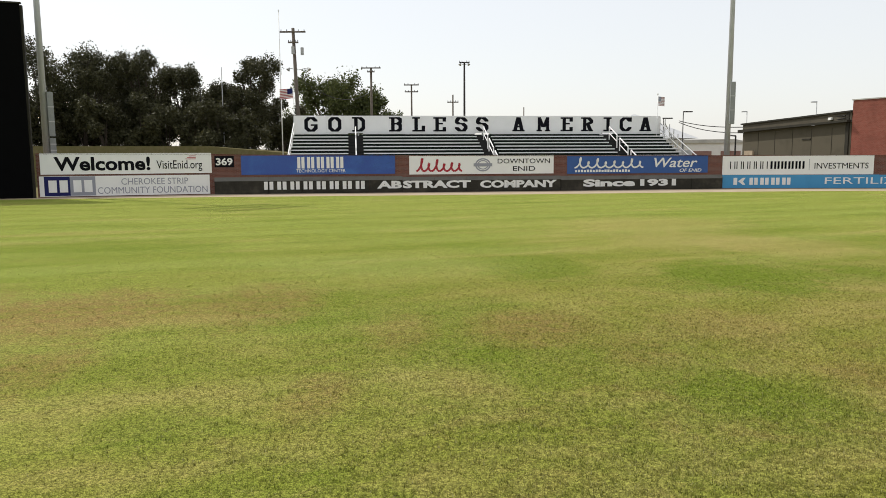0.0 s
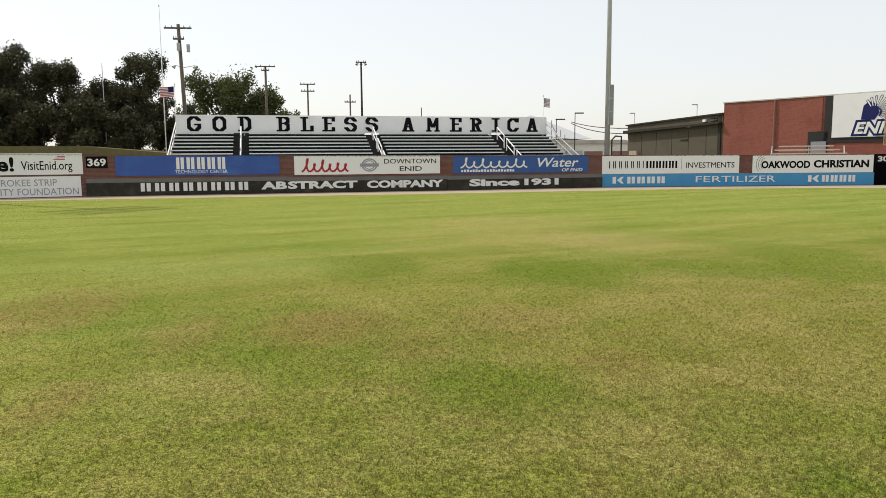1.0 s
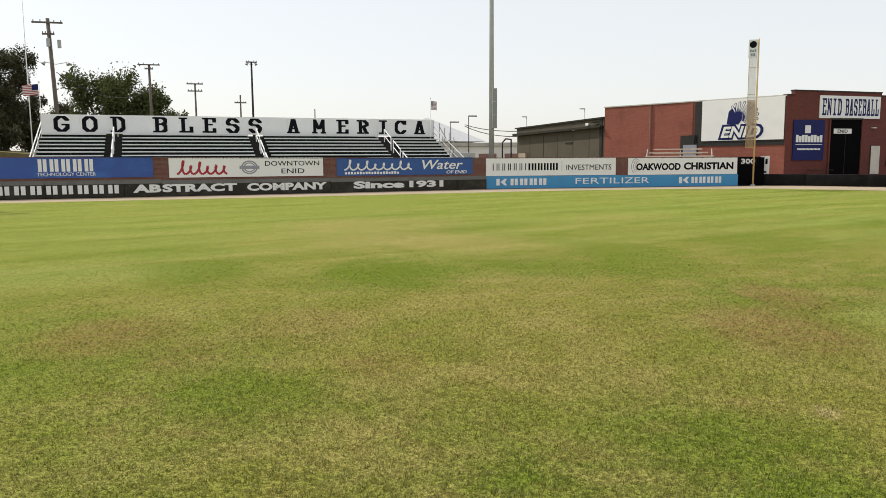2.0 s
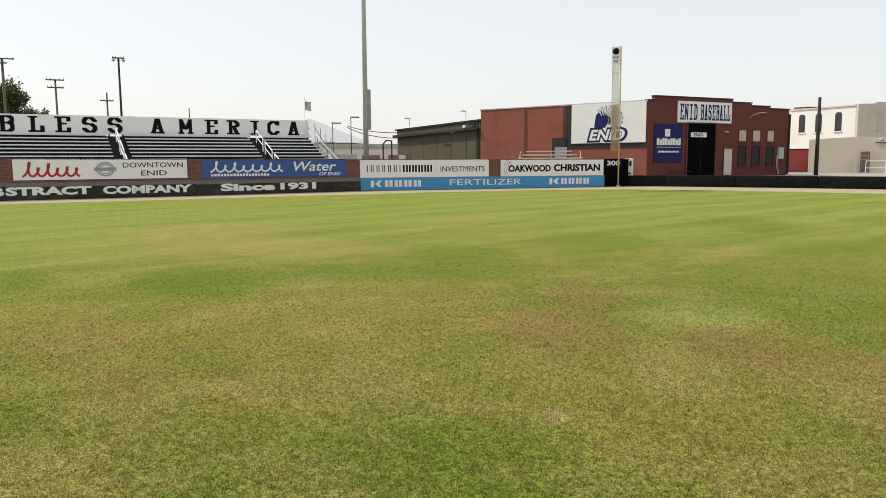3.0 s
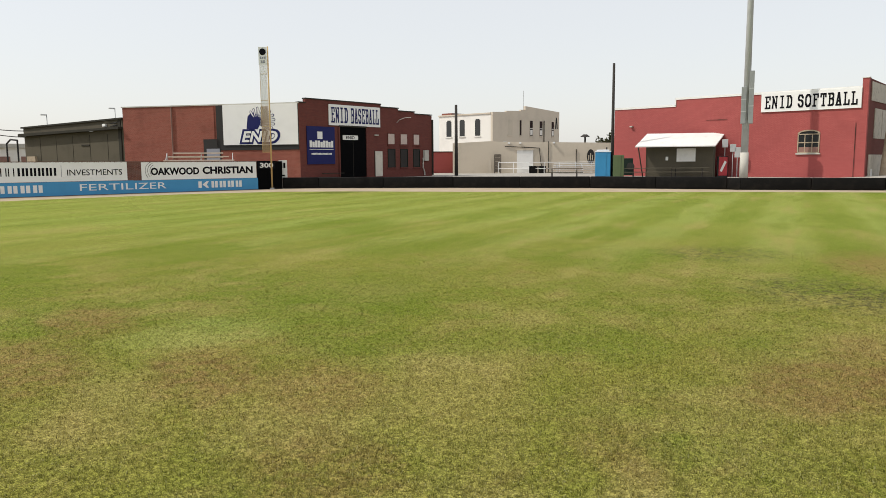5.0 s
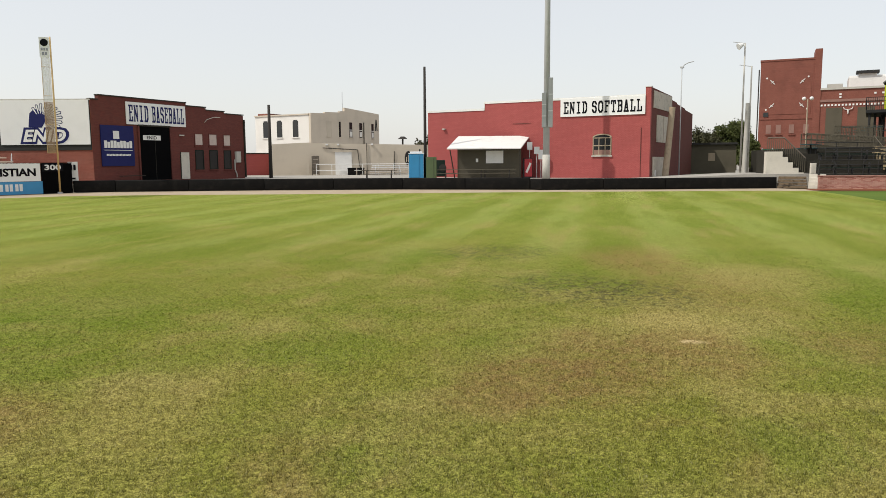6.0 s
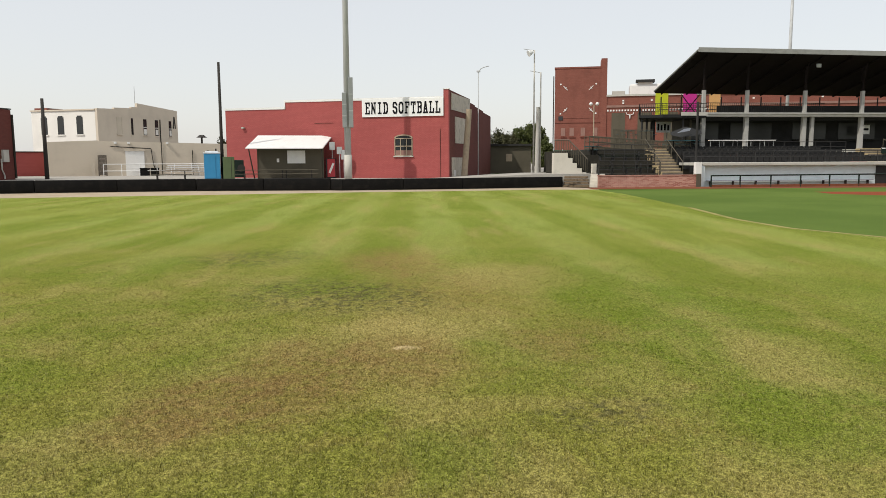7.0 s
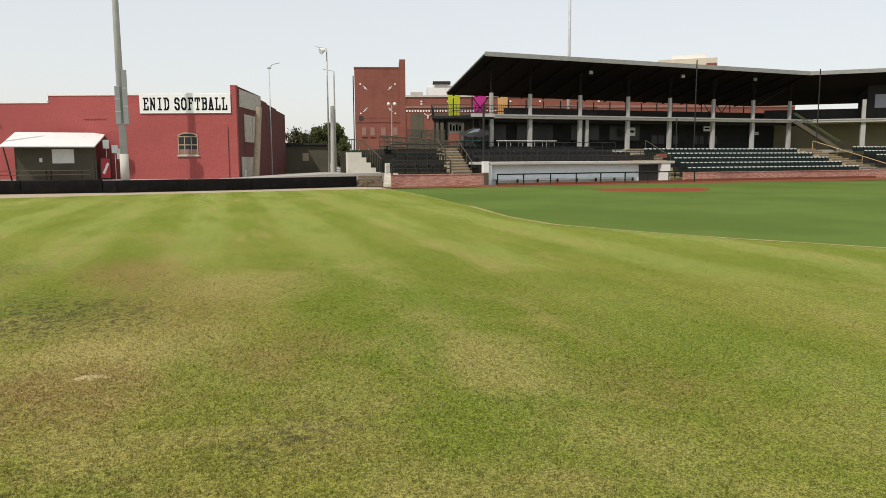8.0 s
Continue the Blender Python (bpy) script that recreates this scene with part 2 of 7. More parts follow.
LAWN = ((0.206, 0.206, 0.039, 1), (0.126, 0.175, 0.017, 1), (0.328, 0.271, 0.096, 1), (0.235, 0.158, 0.060, 1))
LAWN_LIGHT, LAWN_DARK = (0.275, 0.322, 0.088, 1), (0.085, 0.080, 0.036, 1)
LAWN_FRESH = (0.236, 0.280, 0.054, 1)
LAWN_BARE = (0.55, 0.43, 0.24, 1)
STRIPE = (0.953, 0.302, 3.0)
WORN_CENTRE = (10.0, 3.0)
# worn and lush spots: place, half lengths, turn, strength
SPOTS = {}
SPOTS["lush"] = [
    (1.8, 13.6, 0.9, 1.4, 0, 0.80), (5.1, 12.5, 1.1, 1.6, 0, 0.95), (-2.2, 5.4, 0.5, 0.4, 0, 0.50), (1.7, 7.4, 1.3, 1.0, 0, 0.35), (2.7, 5.9, 0.7, 0.8, 0, 0.50),
    (10.1, 12.0, 1.1, 1.3, -18, 0.60), (5.9, 4.1, 0.6, 0.5, -18, 0.50), (10.8, 14.0, 1.2, 1.4, -27, 0.75), (-8.1, 17.3, 2.7, 1.8, -3, 0.50), (6.5, 4.0, 0.5, 0.5, -27, 0.60),
    (8.4, 12.0, 1.3, 0.8, 10, 0.70), (13.7, 3.1, 0.7, 0.8, -39, 0.65), (11.9, 5.5, 0.7, 0.9, -39, 0.45),
]
SPOTS["lush"] += [
    (14.6, 14.7, 1.5, 2.2, -27, 0.65), (21.9, 16.9, 1.5, 2.7, -27, 0.60), (14.8, 7.8, 1.9, 3.0, -60, 0.50), (21.5, -2.0, 0.4, 1.3, -60, 0.60), (18.4, 11.4, 1.1, 1.6, -60, 0.50),
    (11.3, 1.0, 0.3, 0.3, -60, 0.50), (19.6, -2.5, 0.9, 1.4, -74, 0.50), (13.2, -1.7, 0.4, 0.5, -74, 0.50), (14.3, -4.0, 0.7, 0.7, -89, 0.40), (17.4, -6.4, 1.3, 1.2, -89, 0.50), (21.4, -5.5, 1.2, 1.1, -89, 0.50),
]
SPOTS["straw"] = [
    (6.5, 22.9, 2.6, 2.6, 0, 0.50), (7.9, 17.1, 1.6, 1.8, 0, 0.50), (6.1, 18.2, 1.6, 2.2, -18, 0.50), (9.0, 5.0, 0.4, 0.8, -27, 0.50), (11.6, 3.2, 0.5, 1.1, -39, 0.45), (16.4, -0.1, 0.7, 0.9, -60, 0.75),
    (17.4, -0.3, 0.9, 1.0, -74, 0.60), (14.4, -1.9, 0.4, 0.2, -74, 0.40), (21.2, -0.5, 1.1, 1.4, -89, 0.60), (16.6, -4.4, 0.6, 0.9, -89, 0.45),
]
SPOTS["brown"] = [
    (-4.9, 9.8, 1.1, 1.6, 0, 0.85), (-2.7, 10.3, 0.9, 1.5, 0, 0.65), (-4.0, 7.0, 0.4, 0.9, 0, 0.60), (-0.5, 8.6, 0.4, 0.9, 0, 0.45), (1.1, 8.8, 0.7, 0.9, -7, 0.70), (-1.1, 6.1, 0.3, 0.6, -7, 0.60),
    (2.1, 7.6, 0.4, 0.6, -7, 0.45), (4.0, 6.7, 0.4, 0.4, -7, 0.50), (10.3, 8.6, 0.5, 1.0, -18, 0.80), (8.8, 6.9, 0.7, 1.1, -18, 0.85), (3.4, 8.6, 0.7, 0.9, -18, 0.40), (10.1, 5.3, 0.5, 0.9, -27, 0.85),
    (10.6, 4.1, 0.5, 0.8, -27, 0.65), (9.4, 2.5, 0.5, 0.8, -27, 0.60), (-8.0, 9.8, 2.2, 1.6, 0, 0.80), (-7.5, 7.0, 2.6, 1.3, 0, 0.60),
]
SPOTS["brown"] += [
    (11.1, 1.3, 0.3, 0.5, -39, 0.45), (14.8, 0.3, 0.6, 1.1, -60, 0.80), (22.1, 1.9, 0.9, 1.4, -60, 0.55), (15.5, -0.5, 0.6, 0.9, -60, 0.75), (16.5, -1.9, 0.4, 0.7, -60, 0.55),
    (19.8, 0.3, 0.9, 2.0, -60, 0.50), (13.1, 0.7, 0.5, 0.5, -60, 0.60), (13.8, 0.6, 0.7, 0.7, -74, 0.85), (23.1, 2.4, 0.8, 1.6, -74, 0.50), (17.3, -2.3, 0.4, 0.5, -74, 0.40), (15.8, -5.6, 0.6, 0.7, -89, 0.40),
]
SPOTS["light"] = [(10.9, 6.9, 0.9, 0.7, -18, 0.40), (-1.0, 14.0, 2.4, 1.2, 0, 0.35)]
SPOTS["dark"] = [(22.3, 5.2, 1.2, 1.2, -60, 0.80), (18.7, 2.1, 1.0, 1.4, -60, 0.75), (18.6, 0.9, 0.8, 1.1, -60, 0.85), (14.2, -2.5, 0.4, 0.3, -74, 0.65), (14.6, -2.8, 0.3, 0.4, -89, 0.60)]
SPOTS["bare"] = [(15.9, -0.4, 0.13, 0.08, -75, 1.00), (7.2, 4.3, 0.1, 0.16, -29, 0.45)]

M = {}
M["lawn"] = lawn_material("mown_turf")


def blade_material(name):
    m, n, l, bsdf = graph(name)
    k, fine, geo = lawn_colour(n, l)
    rnd = n.new("ShaderNodeNewGeometry").outputs["Random Per Island"]
    k = mix_node(n, l, 1.0, k, ramp_node(n, l, rnd, 0.0, 0.7, 0.55, 1.50), "MULTIPLY")
    k = mix_node(n, l, ramp_node(n, l, rnd, 0.80, 1.0, 0.0, 0.6), k, (0.52, 0.48, 0.27, 1))
    l.new(k, bsdf.inputs["Base Color"])
    bsdf.inputs["Roughness"].default_value, bsdf.inputs["Specular IOR Level"].default_value = 0.7, 0.1
    thin, both = n.new("ShaderNodeBsdfTranslucent"), n.new("ShaderNodeMixShader")
    l.new(k, thin.inputs["Color"])
    both.inputs[0].default_value = 0.45
    l.new(bsdf.outputs[0], both.inputs[1])
    l.new(thin.outputs[0], both.inputs[2])
    l.new(both.outputs[0], n["Material Output"].inputs["Surface"])
    return m


M["blade"] = blade_material("grass_blade")
M["track"] = ground_stuff("tan_gravel", (0.44, 0.36, 0.27, 1), (0.38, 0.30, 0.21, 1), (0.50, 0.42, 0.32, 1), 0.6, 40, 0.3)
M["turf"] = ground_stuff("infield_turf", (0.094, 0.146, 0.030, 1), (0.128, 0.184, 0.042, 1), (0.108, 0.154, 0.032, 1), 0.10, 60, 0.2)
M["clay"] = ground_stuff("red_clay", (0.26, 0.068, 0.034, 1), (0.22, 0.062, 0.034, 1), (0.29, 0.095, 0.05, 1), 0.5, 40, 0.3)
M["clay_dark"] = ground_stuff("trodden_clay", (0.215, 0.075, 0.042, 1), (0.18, 0.072, 0.042, 1), (0.26, 0.11, 0.065, 1), 0.5, 40, 0.3)
M["dust"] = ground_stuff("straw_edge", (0.36, 0.31, 0.13, 1), (0.22, 0.22, 0.07, 1), (0.36, 0.30, 0.14, 1), 0.8, 30, 0.05)
M["earth"] = ground_stuff("dry_ground", (0.20, 0.17, 0.09, 1), (0.15, 0.14, 0.06, 1), (0.26, 0.22, 0.13, 1), 0.05, 12, 0.2)
M["pave"] = ground_stuff("worn_concrete", (0.40, 0.38, 0.34, 1), (0.34, 0.32, 0.29, 1), (0.46, 0.43, 0.38, 1), 0.3, 25, 0.15)
M["concrete"] = coat("concrete", (0.50, 0.48, 0.43, 1), 0.9, wear=0.25, scale=0.8)
M["pale_conc"] = coat("pale_concrete", (0.62, 0.58, 0.50, 1), 0.9, wear=0.22, scale=1.2)
M["tan_conc"] = coat("tan_concrete", (0.40, 0.31, 0.17, 1), 0.9, wear=0.25, scale=1.2)
M["brick_wall"] = brickwork("outfield_brick", (0.120, 0.038, 0.028, 1), (0.175, 0.065, 0.045, 1), (0.17, 0.12, 0.10, 1))
# Shade on walls turned from the sun is put into this darker red.
M["brick_b"] = brickwork("shaded_red_brick", (0.120, 0.024, 0.018, 1), (0.155, 0.034, 0.024, 1), (0.11, 0.04, 0.03, 1), stain=0.3)
M["brick_a"] = brickwork("weathered_brick", (0.225, 0.052, 0.033, 1), (0.29, 0.082, 0.054, 1), (0.27, 0.12, 0.085, 1), stain=0.5)
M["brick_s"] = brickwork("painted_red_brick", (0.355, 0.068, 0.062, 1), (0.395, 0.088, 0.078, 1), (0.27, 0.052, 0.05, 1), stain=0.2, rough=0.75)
M["brick_far"] = brickwork("old_warehouse_brick", (0.190, 0.054, 0.036, 1), (0.235, 0.074, 0.048, 1), (0.21, 0.085, 0.062, 1), stain=0.45)
M["brick_pale"] = brickwork("low_wall_stone", (0.30, 0.105, 0.075, 1), (0.52, 0.30, 0.23, 1), (0.46, 0.32, 0.26, 1), 0.30, 0.075, 0.5, joint=0.008)
M["pad"] = coat("black_vinyl_padding", (0.005, 0.005, 0.005, 1), 0.6, wear=0.25, scale=2, dirt=(0.022, 0.019, 0.016, 1), spec=0.10)
M["pad_green"] = coat("faded_dark_green_padding", (0.022, 0.021, 0.016, 1), 0.7, wear=0.4, scale=1.2, dirt=(0.075, 0.065, 0.05, 1), spec=0.2)
M["white"] = coat("white_banner", (0.80, 0.80, 0.79, 1), 0.55, wear=0.06, scale=0.7)
M["white_paint"] = coat("white_paint", (0.78, 0.77, 0.74, 1), 0.6, wear=0.12)
M["letters"] = coat("black_letters", (0.006, 0.006, 0.009, 1), 0.7, wear=0.1, bump=0, spec=0.1)
M["letters_w"] = coat("white_letters", (0.78, 0.78, 0.76, 1), 0.6, wear=0.06, bump=0)
M["navy"] = coat("navy_print", (0.012, 0.016, 0.10, 1), 0.6, wear=0.1, spec=0.2)
M["blue"] = coat("blue_banner", (0.025, 0.065, 0.30, 1), 0.5, wear=0.2, scale=0.5, dirt=(0.05, 0.20, 0.55, 1))
M["mid_blue"] = coat("mid_blue_banner", (0.024, 0.085, 0.29, 1), 0.5, wear=0.1)
M["sky_blue"] = coat("light_blue_band", (0.045, 0.27, 0.52, 1), 0.5, wear=0.08)
M["grey_print"] = coat("grey_print", (0.28, 0.29, 0.34, 1), 0.55, wear=0.1)
M["red_print"] = coat("red_print", (0.38, 0.012, 0.03, 1), 0.55, wear=0.08)
M["steel"] = coat("galvanised_steel", (0.46, 0.47, 0.47, 1), 0.55, 0.0, wear=0.2, scale=1.0)
M["box_grey"] = coat("weathered_grey_cabinet", (0.27, 0.285, 0.28, 1), 0.6, wear=0.25, scale=1.0)
# Distance haze is put into this grey.
M["haze_grey"] = coat("hazed_pale_grey", (0.50, 0.51, 0.52, 1), 0.9, wear=0.1)
M["alu"] = coat("aluminium_bench", (0.74, 0.75, 0.75, 1), 0.4, 0.1, wear=0.1)
M["rail_white"] = coat("white_rail", (0.80, 0.80, 0.78, 1), 0.45, wear=0.08)
M["dark_green"] = coat("dark_green_paint", (0.008, 0.018, 0.012, 1), 0.65, wear=0.25, spec=0.25)
M["olive_pale"] = coat("faded_olive_wall", (0.21, 0.19, 0.125, 1), 0.85, wear=0.2, scale=0.6, spec=0.2)
M["black"] = coat("black_paint", (0.016, 0.015, 0.014, 1), 0.75, wear=0.25, dirt=(0.025, 0.022, 0.02, 1))
M["screen"] = coat("black_windscreen", (0.0035, 0.0035, 0.004, 1), 0.95, wear=0.2, spec=0.05)
# Near-black deck colour that also carries the deep shade under the roof.
M["roof_under"] = coat("shaded_black_deck", (0.015, 0.011, 0.010, 1), 0.9, wear=0.2, spec=0.1)
M["roof_edge"] = coat("grey_roof_edge", (0.30, 0.30, 0.28, 1), 0.7, wear=0.25)
M["olive"] = coat("olive_siding", (0.105, 0.092, 0.066, 1), 0.8, wear=0.25, scale=0.5, spec=0.2)
M["olive_dark"] = coat("dark_olive_trim", (0.036, 0.033, 0.025, 1), 0.75, wear=0.25, spec=0.2)
M["tan"] = coat("tan_stucco", (0.58, 0.51, 0.41, 1), 0.9, wear=0.16, scale=0.4)
M["cream"] = coat("cream_stucco", (0.62, 0.54, 0.44, 1), 0.9, wear=0.14, scale=0.4)
M["column"] = coat("grey_painted_column", (0.40, 0.39, 0.365, 1), 0.8, wear=0.2, scale=0.8)
M["white_stucco"] = coat("white_stucco", (0.78, 0.75, 0.70, 1), 0.9, wear=0.12, scale=0.4)
M["wood_pole"] = coat("weathered_wood", (0.17, 0.145, 0.12, 1), 0.9, wear=0.4, scale=3, spec=0.1)
M["timber"] = coat("old_stacked_timber", (0.20, 0.15, 0.10, 1), 0.9, wear=0.5, scale=4, dirt=(0.03, 0.022, 0.016, 1), spec=0.1)
M["pole_dark"] = coat("dark_wood_pole", (0.035, 0.030, 0.026, 1), 0.9, wear=0.4, scale=3)
M["plank"] = coat("bare_timber", (0.40, 0.32, 0.23, 1), 0.85, wear=0.3, scale=3)
M["tan_wire"] = coat("tan_wire", (0.42, 0.30, 0.17, 1), 0.7, wear=0.15, bump=0)
M["yellow"] = coat("foul_pole_yellow", (0.58, 0.40, 0.17, 1), 0.5, wear=0.15)
M["glass"] = coat("dark_window_glass", (0.020, 0.022, 0.024, 1), 0.12, wear=0.1, bump=0)
M["smoked"] = coat("smoked_glass", (0.014, 0.015, 0.015, 1), 0.3, wear=0.2, bump=0, spec=0.5)
M["pad_cap"] = coat("grey_padding_cap", (0.13, 0.125, 0.11, 1), 0.75, wear=0.35, scale=1.5)
M["pale_board"] = coat("pale_boarding", (0.55, 0.45, 0.40, 1), 0.8, wear=0.2)
M["plank_pale"] = coat("sun_bleached_plank", (0.60, 0.50, 0.40, 1), 0.8, wear=0.25, scale=3)
M["fence_green"] = coat("green_fence_screen", (0.018, 0.115, 0.066, 1), 0.7, wear=0.2)
M["teal"] = coat("teal_paint", (0.018, 0.085, 0.10, 1), 0.6, wear=0.2)
M["sign_print"] = coat("faded_poster", (0.55, 0.50, 0.42, 1), 0.7, wear=0.4, scale=2.5)
M["blind"] = coat("boarded_window", (0.27, 0.15, 0.12, 1), 0.8, wear=0.2)
M["toilet_blue"] = coat("blue_plastic", (0.030, 0.24, 0.46, 1), 0.45, wear=0.12)
M["toilet_roof"] = coat("white_plastic", (0.70, 0.74, 0.78, 1), 0.45, wear=0.08)
M["utility_green"] = coat("utility_green", (0.10, 0.14, 0.055, 1), 0.6, wear=0.2)
M["red_machine"] = coat("red_plastic", (0.40, 0.02, 0.03, 1), 0.35, wear=0.1)
M["bark"] = coat("bark", (0.065, 0.048, 0.034, 1), 0.95, wear=0.4, scale=4, bump=0.6)
M["seat_green"] = coat("green_seat", (0.007, 0.017, 0.011, 1), 0.5, wear=0.15, spec=0.3)
M["duct_blue"] = coat("pale_blue_wall", (0.66, 0.74, 0.75, 1), 0.8, wear=0.12)
# Charcoal things, and the gloom put on walls inside the covered grandstand.
M["dark_room"] = coat("charcoal_and_gloom", (0.026, 0.026, 0.026, 1), 0.75, wear=0.3, spec=0.2)
M["lime"] = coat("lime_fabric", (0.55, 0.58, 0.02, 1), 0.7, wear=0.08)
M["pink"] = coat("magenta_fabric", (0.60, 0.03, 0.28, 1), 0.7, wear=0.08)
M["orange"] = coat("orange_fabric", (0.75, 0.42, 0.16, 1), 0.7, wear=0.08)
M["flag_faded"] = coat("faded_flag_red", (0.46, 0.30, 0.30, 1), 0.8, wear=0.1)
M["flag_red"] = coat("flag_red", (0.35, 0.04, 0.05, 1), 0.8, wear=0.1)


def leaf_material(name, a, b, thinness=0.35):
    m, n, l, bsdf = graph(name)
    geo = n.new("ShaderNodeNewGeometry")
    k = mix_node(n, l, geo.outputs["Random Per Island"], a, b)
    l.new(k, bsdf.inputs["Base Color"])
    bsdf.inputs["Roughness"].default_value, bsdf.inputs["Specular IOR Level"].default_value = 0.6, 0.2
    thin, both = n.new("ShaderNodeBsdfTranslucent"), n.new("ShaderNodeMixShader")
    l.new(k, thin.inputs["Color"])
    both.inputs[0].default_value = thinness
    l.new(bsdf.outputs[0], both.inputs[1])
    l.new(thin.outputs[0], both.inputs[2])
    l.new(both.outputs[0], n["Material Output"].inputs["Surface"])
    return m


M["leaf"] = leaf_material("leaf", (0.040, 0.041, 0.019, 1), (0.088, 0.086, 0.040, 1), 0.14)
M["leaf_light"] = leaf_material("leaf_light", (0.052, 0.068, 0.020, 1), (0.12, 0.135, 0.042, 1), 0.22)


# ---- lettering ----


def text_data(words, bold=0.0, shear=0.0):
    cu = bpy.data.curves.new("words", "FONT")
    cu.body, cu.extrude, cu.offset, cu.shear, cu.resolution_u = words, 0.006, bold, shear, 3
    cu.align_x = "LEFT"
    ob = new("words", cu)
    me = bpy.data.meshes.new_from_object(ob.evaluated_get(bpy.context.evaluated_depsgraph_get()))
    bpy.data.objects.remove(ob)
    bpy.data.curves.remove(cu)
    co = np.empty(len(me.vertices) * 3, np.float32)
    me.vertices.foreach_get("co", co)
    return me, co.reshape(-1, 3)


def fitted(me, co, x0, z0, x1, z1, y):
    """Lays the letters upright into the given rectangle."""
    low, high = co.min(0), co.max(0)
    out = np.empty_like(co)
    out[:, 0] = x0 + (co[:, 0] - low[0]) / max(high[0] - low[0], 1e-6) * (x1 - x0)
    out[:, 2] = z0 + (co[:, 1] - low[1]) / max(high[1] - low[1], 1e-6) * (z1 - z0)
    out[:, 1] = y - co[:, 2]
    me.vertices.foreach_set("co", out.ravel())
    me.update()
    return me


def words(text, x0, z0, x1, z1, material, parent, y=-0.035, bold=0.012, shear=0.0, name="lettering"):
    me, co = text_data(text, bold, shear)
    me.materials.append(material)
    ob = new(name, fitted(me, co, x0, z0, x1, z1, y))
    ob.parent = parent
    return ob


STROKES = {
    "A": "10-49 49-59 59-80 23-73 00-30 60-90", "B": "20-29 00-70 70-91 91-94 94-75 25-75 75-96 96-98 98-79 79-09", "C": "92-60 60-30 30-02 02-07 07-39 39-69 69-97 97-99",
    "D": "20-29 00-60 60-92 92-97 97-69 69-09", "E": "20-29 00-90 09-99 25-65 90-92 97-99", "F": "20-29 00-40 09-99 97-99 25-65", "G": "97-69 69-39 39-07 07-02 02-30 30-60 60-92 92-94 64-94",
    "I": "50-59 20-80 29-79", "L": "20-29 00-90 09-49 90-93", "M": "10-19 80-89 19-43 43-53 53-89 00-20 70-90", "N": "10-19 80-89 19-80 00-25 09-19 69-99", "O": "30-60 60-92 92-97 97-69 69-39 39-07 07-02 02-30",
    "R": "20-29 00-40 09-69 69-97 97-96 96-65 65-25 55-80 80-90", "S": "97-69 69-29 29-07 07-06 06-25 25-65 65-93 93-92 92-70 70-30 30-02", "T": "50-59 09-99 07-09 97-99 30-70",
}


def outline(points):
    """Convex outline of a few plan points."""
    points = sorted(set(points))
    sides = []
    for run in (points, points[::-1]):
        side = []
        for q in run:
            while len(side) > 1 and (side[-1][0] - side[-2][0]) * (q[1] - side[-2][1]) - (side[-1][1] - side[-2][1]) * (q[0] - side[-2][0]) <= 0:
                side.pop()
            side.append(q)
        sides += side[:-1]
    return sides


def slab_words(text, x0, z0, x1, z1, material, parent, y=-0.035, fill=0.72, pen=(0.24, 0.15)):
    """Wide-set block letters with slab serifs, each letter a piece of its own, drawn with a flat pen."""
    pitch = (x1 - x0) / (len(text) - 1 + fill)
    h = z1 - z0
    for i, c in enumerate(text):
        if c == " ":
            continue
        wide = pitch * fill * (1.12 if c == "M" else 1.0)
        a = x0 + i * pitch + (pitch * fill - wide) / 2
        pw, ph = pen[0] * wide * (0.8 if c in "MN" else 1.0), pen[1] * h
        bm = BM()
        for j, stroke in enumerate(STROKES[c].split()):
            ends = []
            for gx, gz in (stroke[:2], stroke[3:]):
                cx, cz = a + pw / 2 + int(gx) / 9 * (wide - pw), z0 + ph / 2 + int(gz) / 9 * (h - ph)
                ends += [(cx - pw / 2, cz - ph / 2), (cx + pw / 2, cz - ph / 2), (cx - pw / 2, cz + ph / 2), (cx + pw / 2, cz + ph / 2)]
            profile(bm, outline(ends), y - 0.006 - 0.0006 * j, y + 0.004)
        part("letter", bm, material, parent)


def script_mark(loops, x0, z0, x1, z1, material, parent, r=0.05, y=-0.036, lean=0.3):
    """A flowing ribbon of plain loops, tall at its start, in place of a script name."""
    pts = []
    for u in np.linspace(0, 1, loops * 14 + 1):
        ph = 2 * math.pi * loops * u
        tall = (1.0, 0.62, 0.9, 0.58, 0.66, 0.6, 0.86, 0.62)[min(int(u * loops), loops - 1) % 8]
        up = (0.5 - 0.5 * math.cos(ph)) * tall
        pts.append((x0 + (x1 - x0) * (0.03 + 0.94 * u) + 0.24 * (x1 - x0) / loops * math.sin(ph) + lean * up * (z1 - z0) * 0.6, y, z0 + up * (z1 - z0)))
    bm = pipe(BM(), pts, r, 6)
    for v in bm.verts:
        v.co.y = y + (v.co.y - y) * 0.15
    part("ribbon_mark", bm, material, parent, "plain looping ribbon mark")


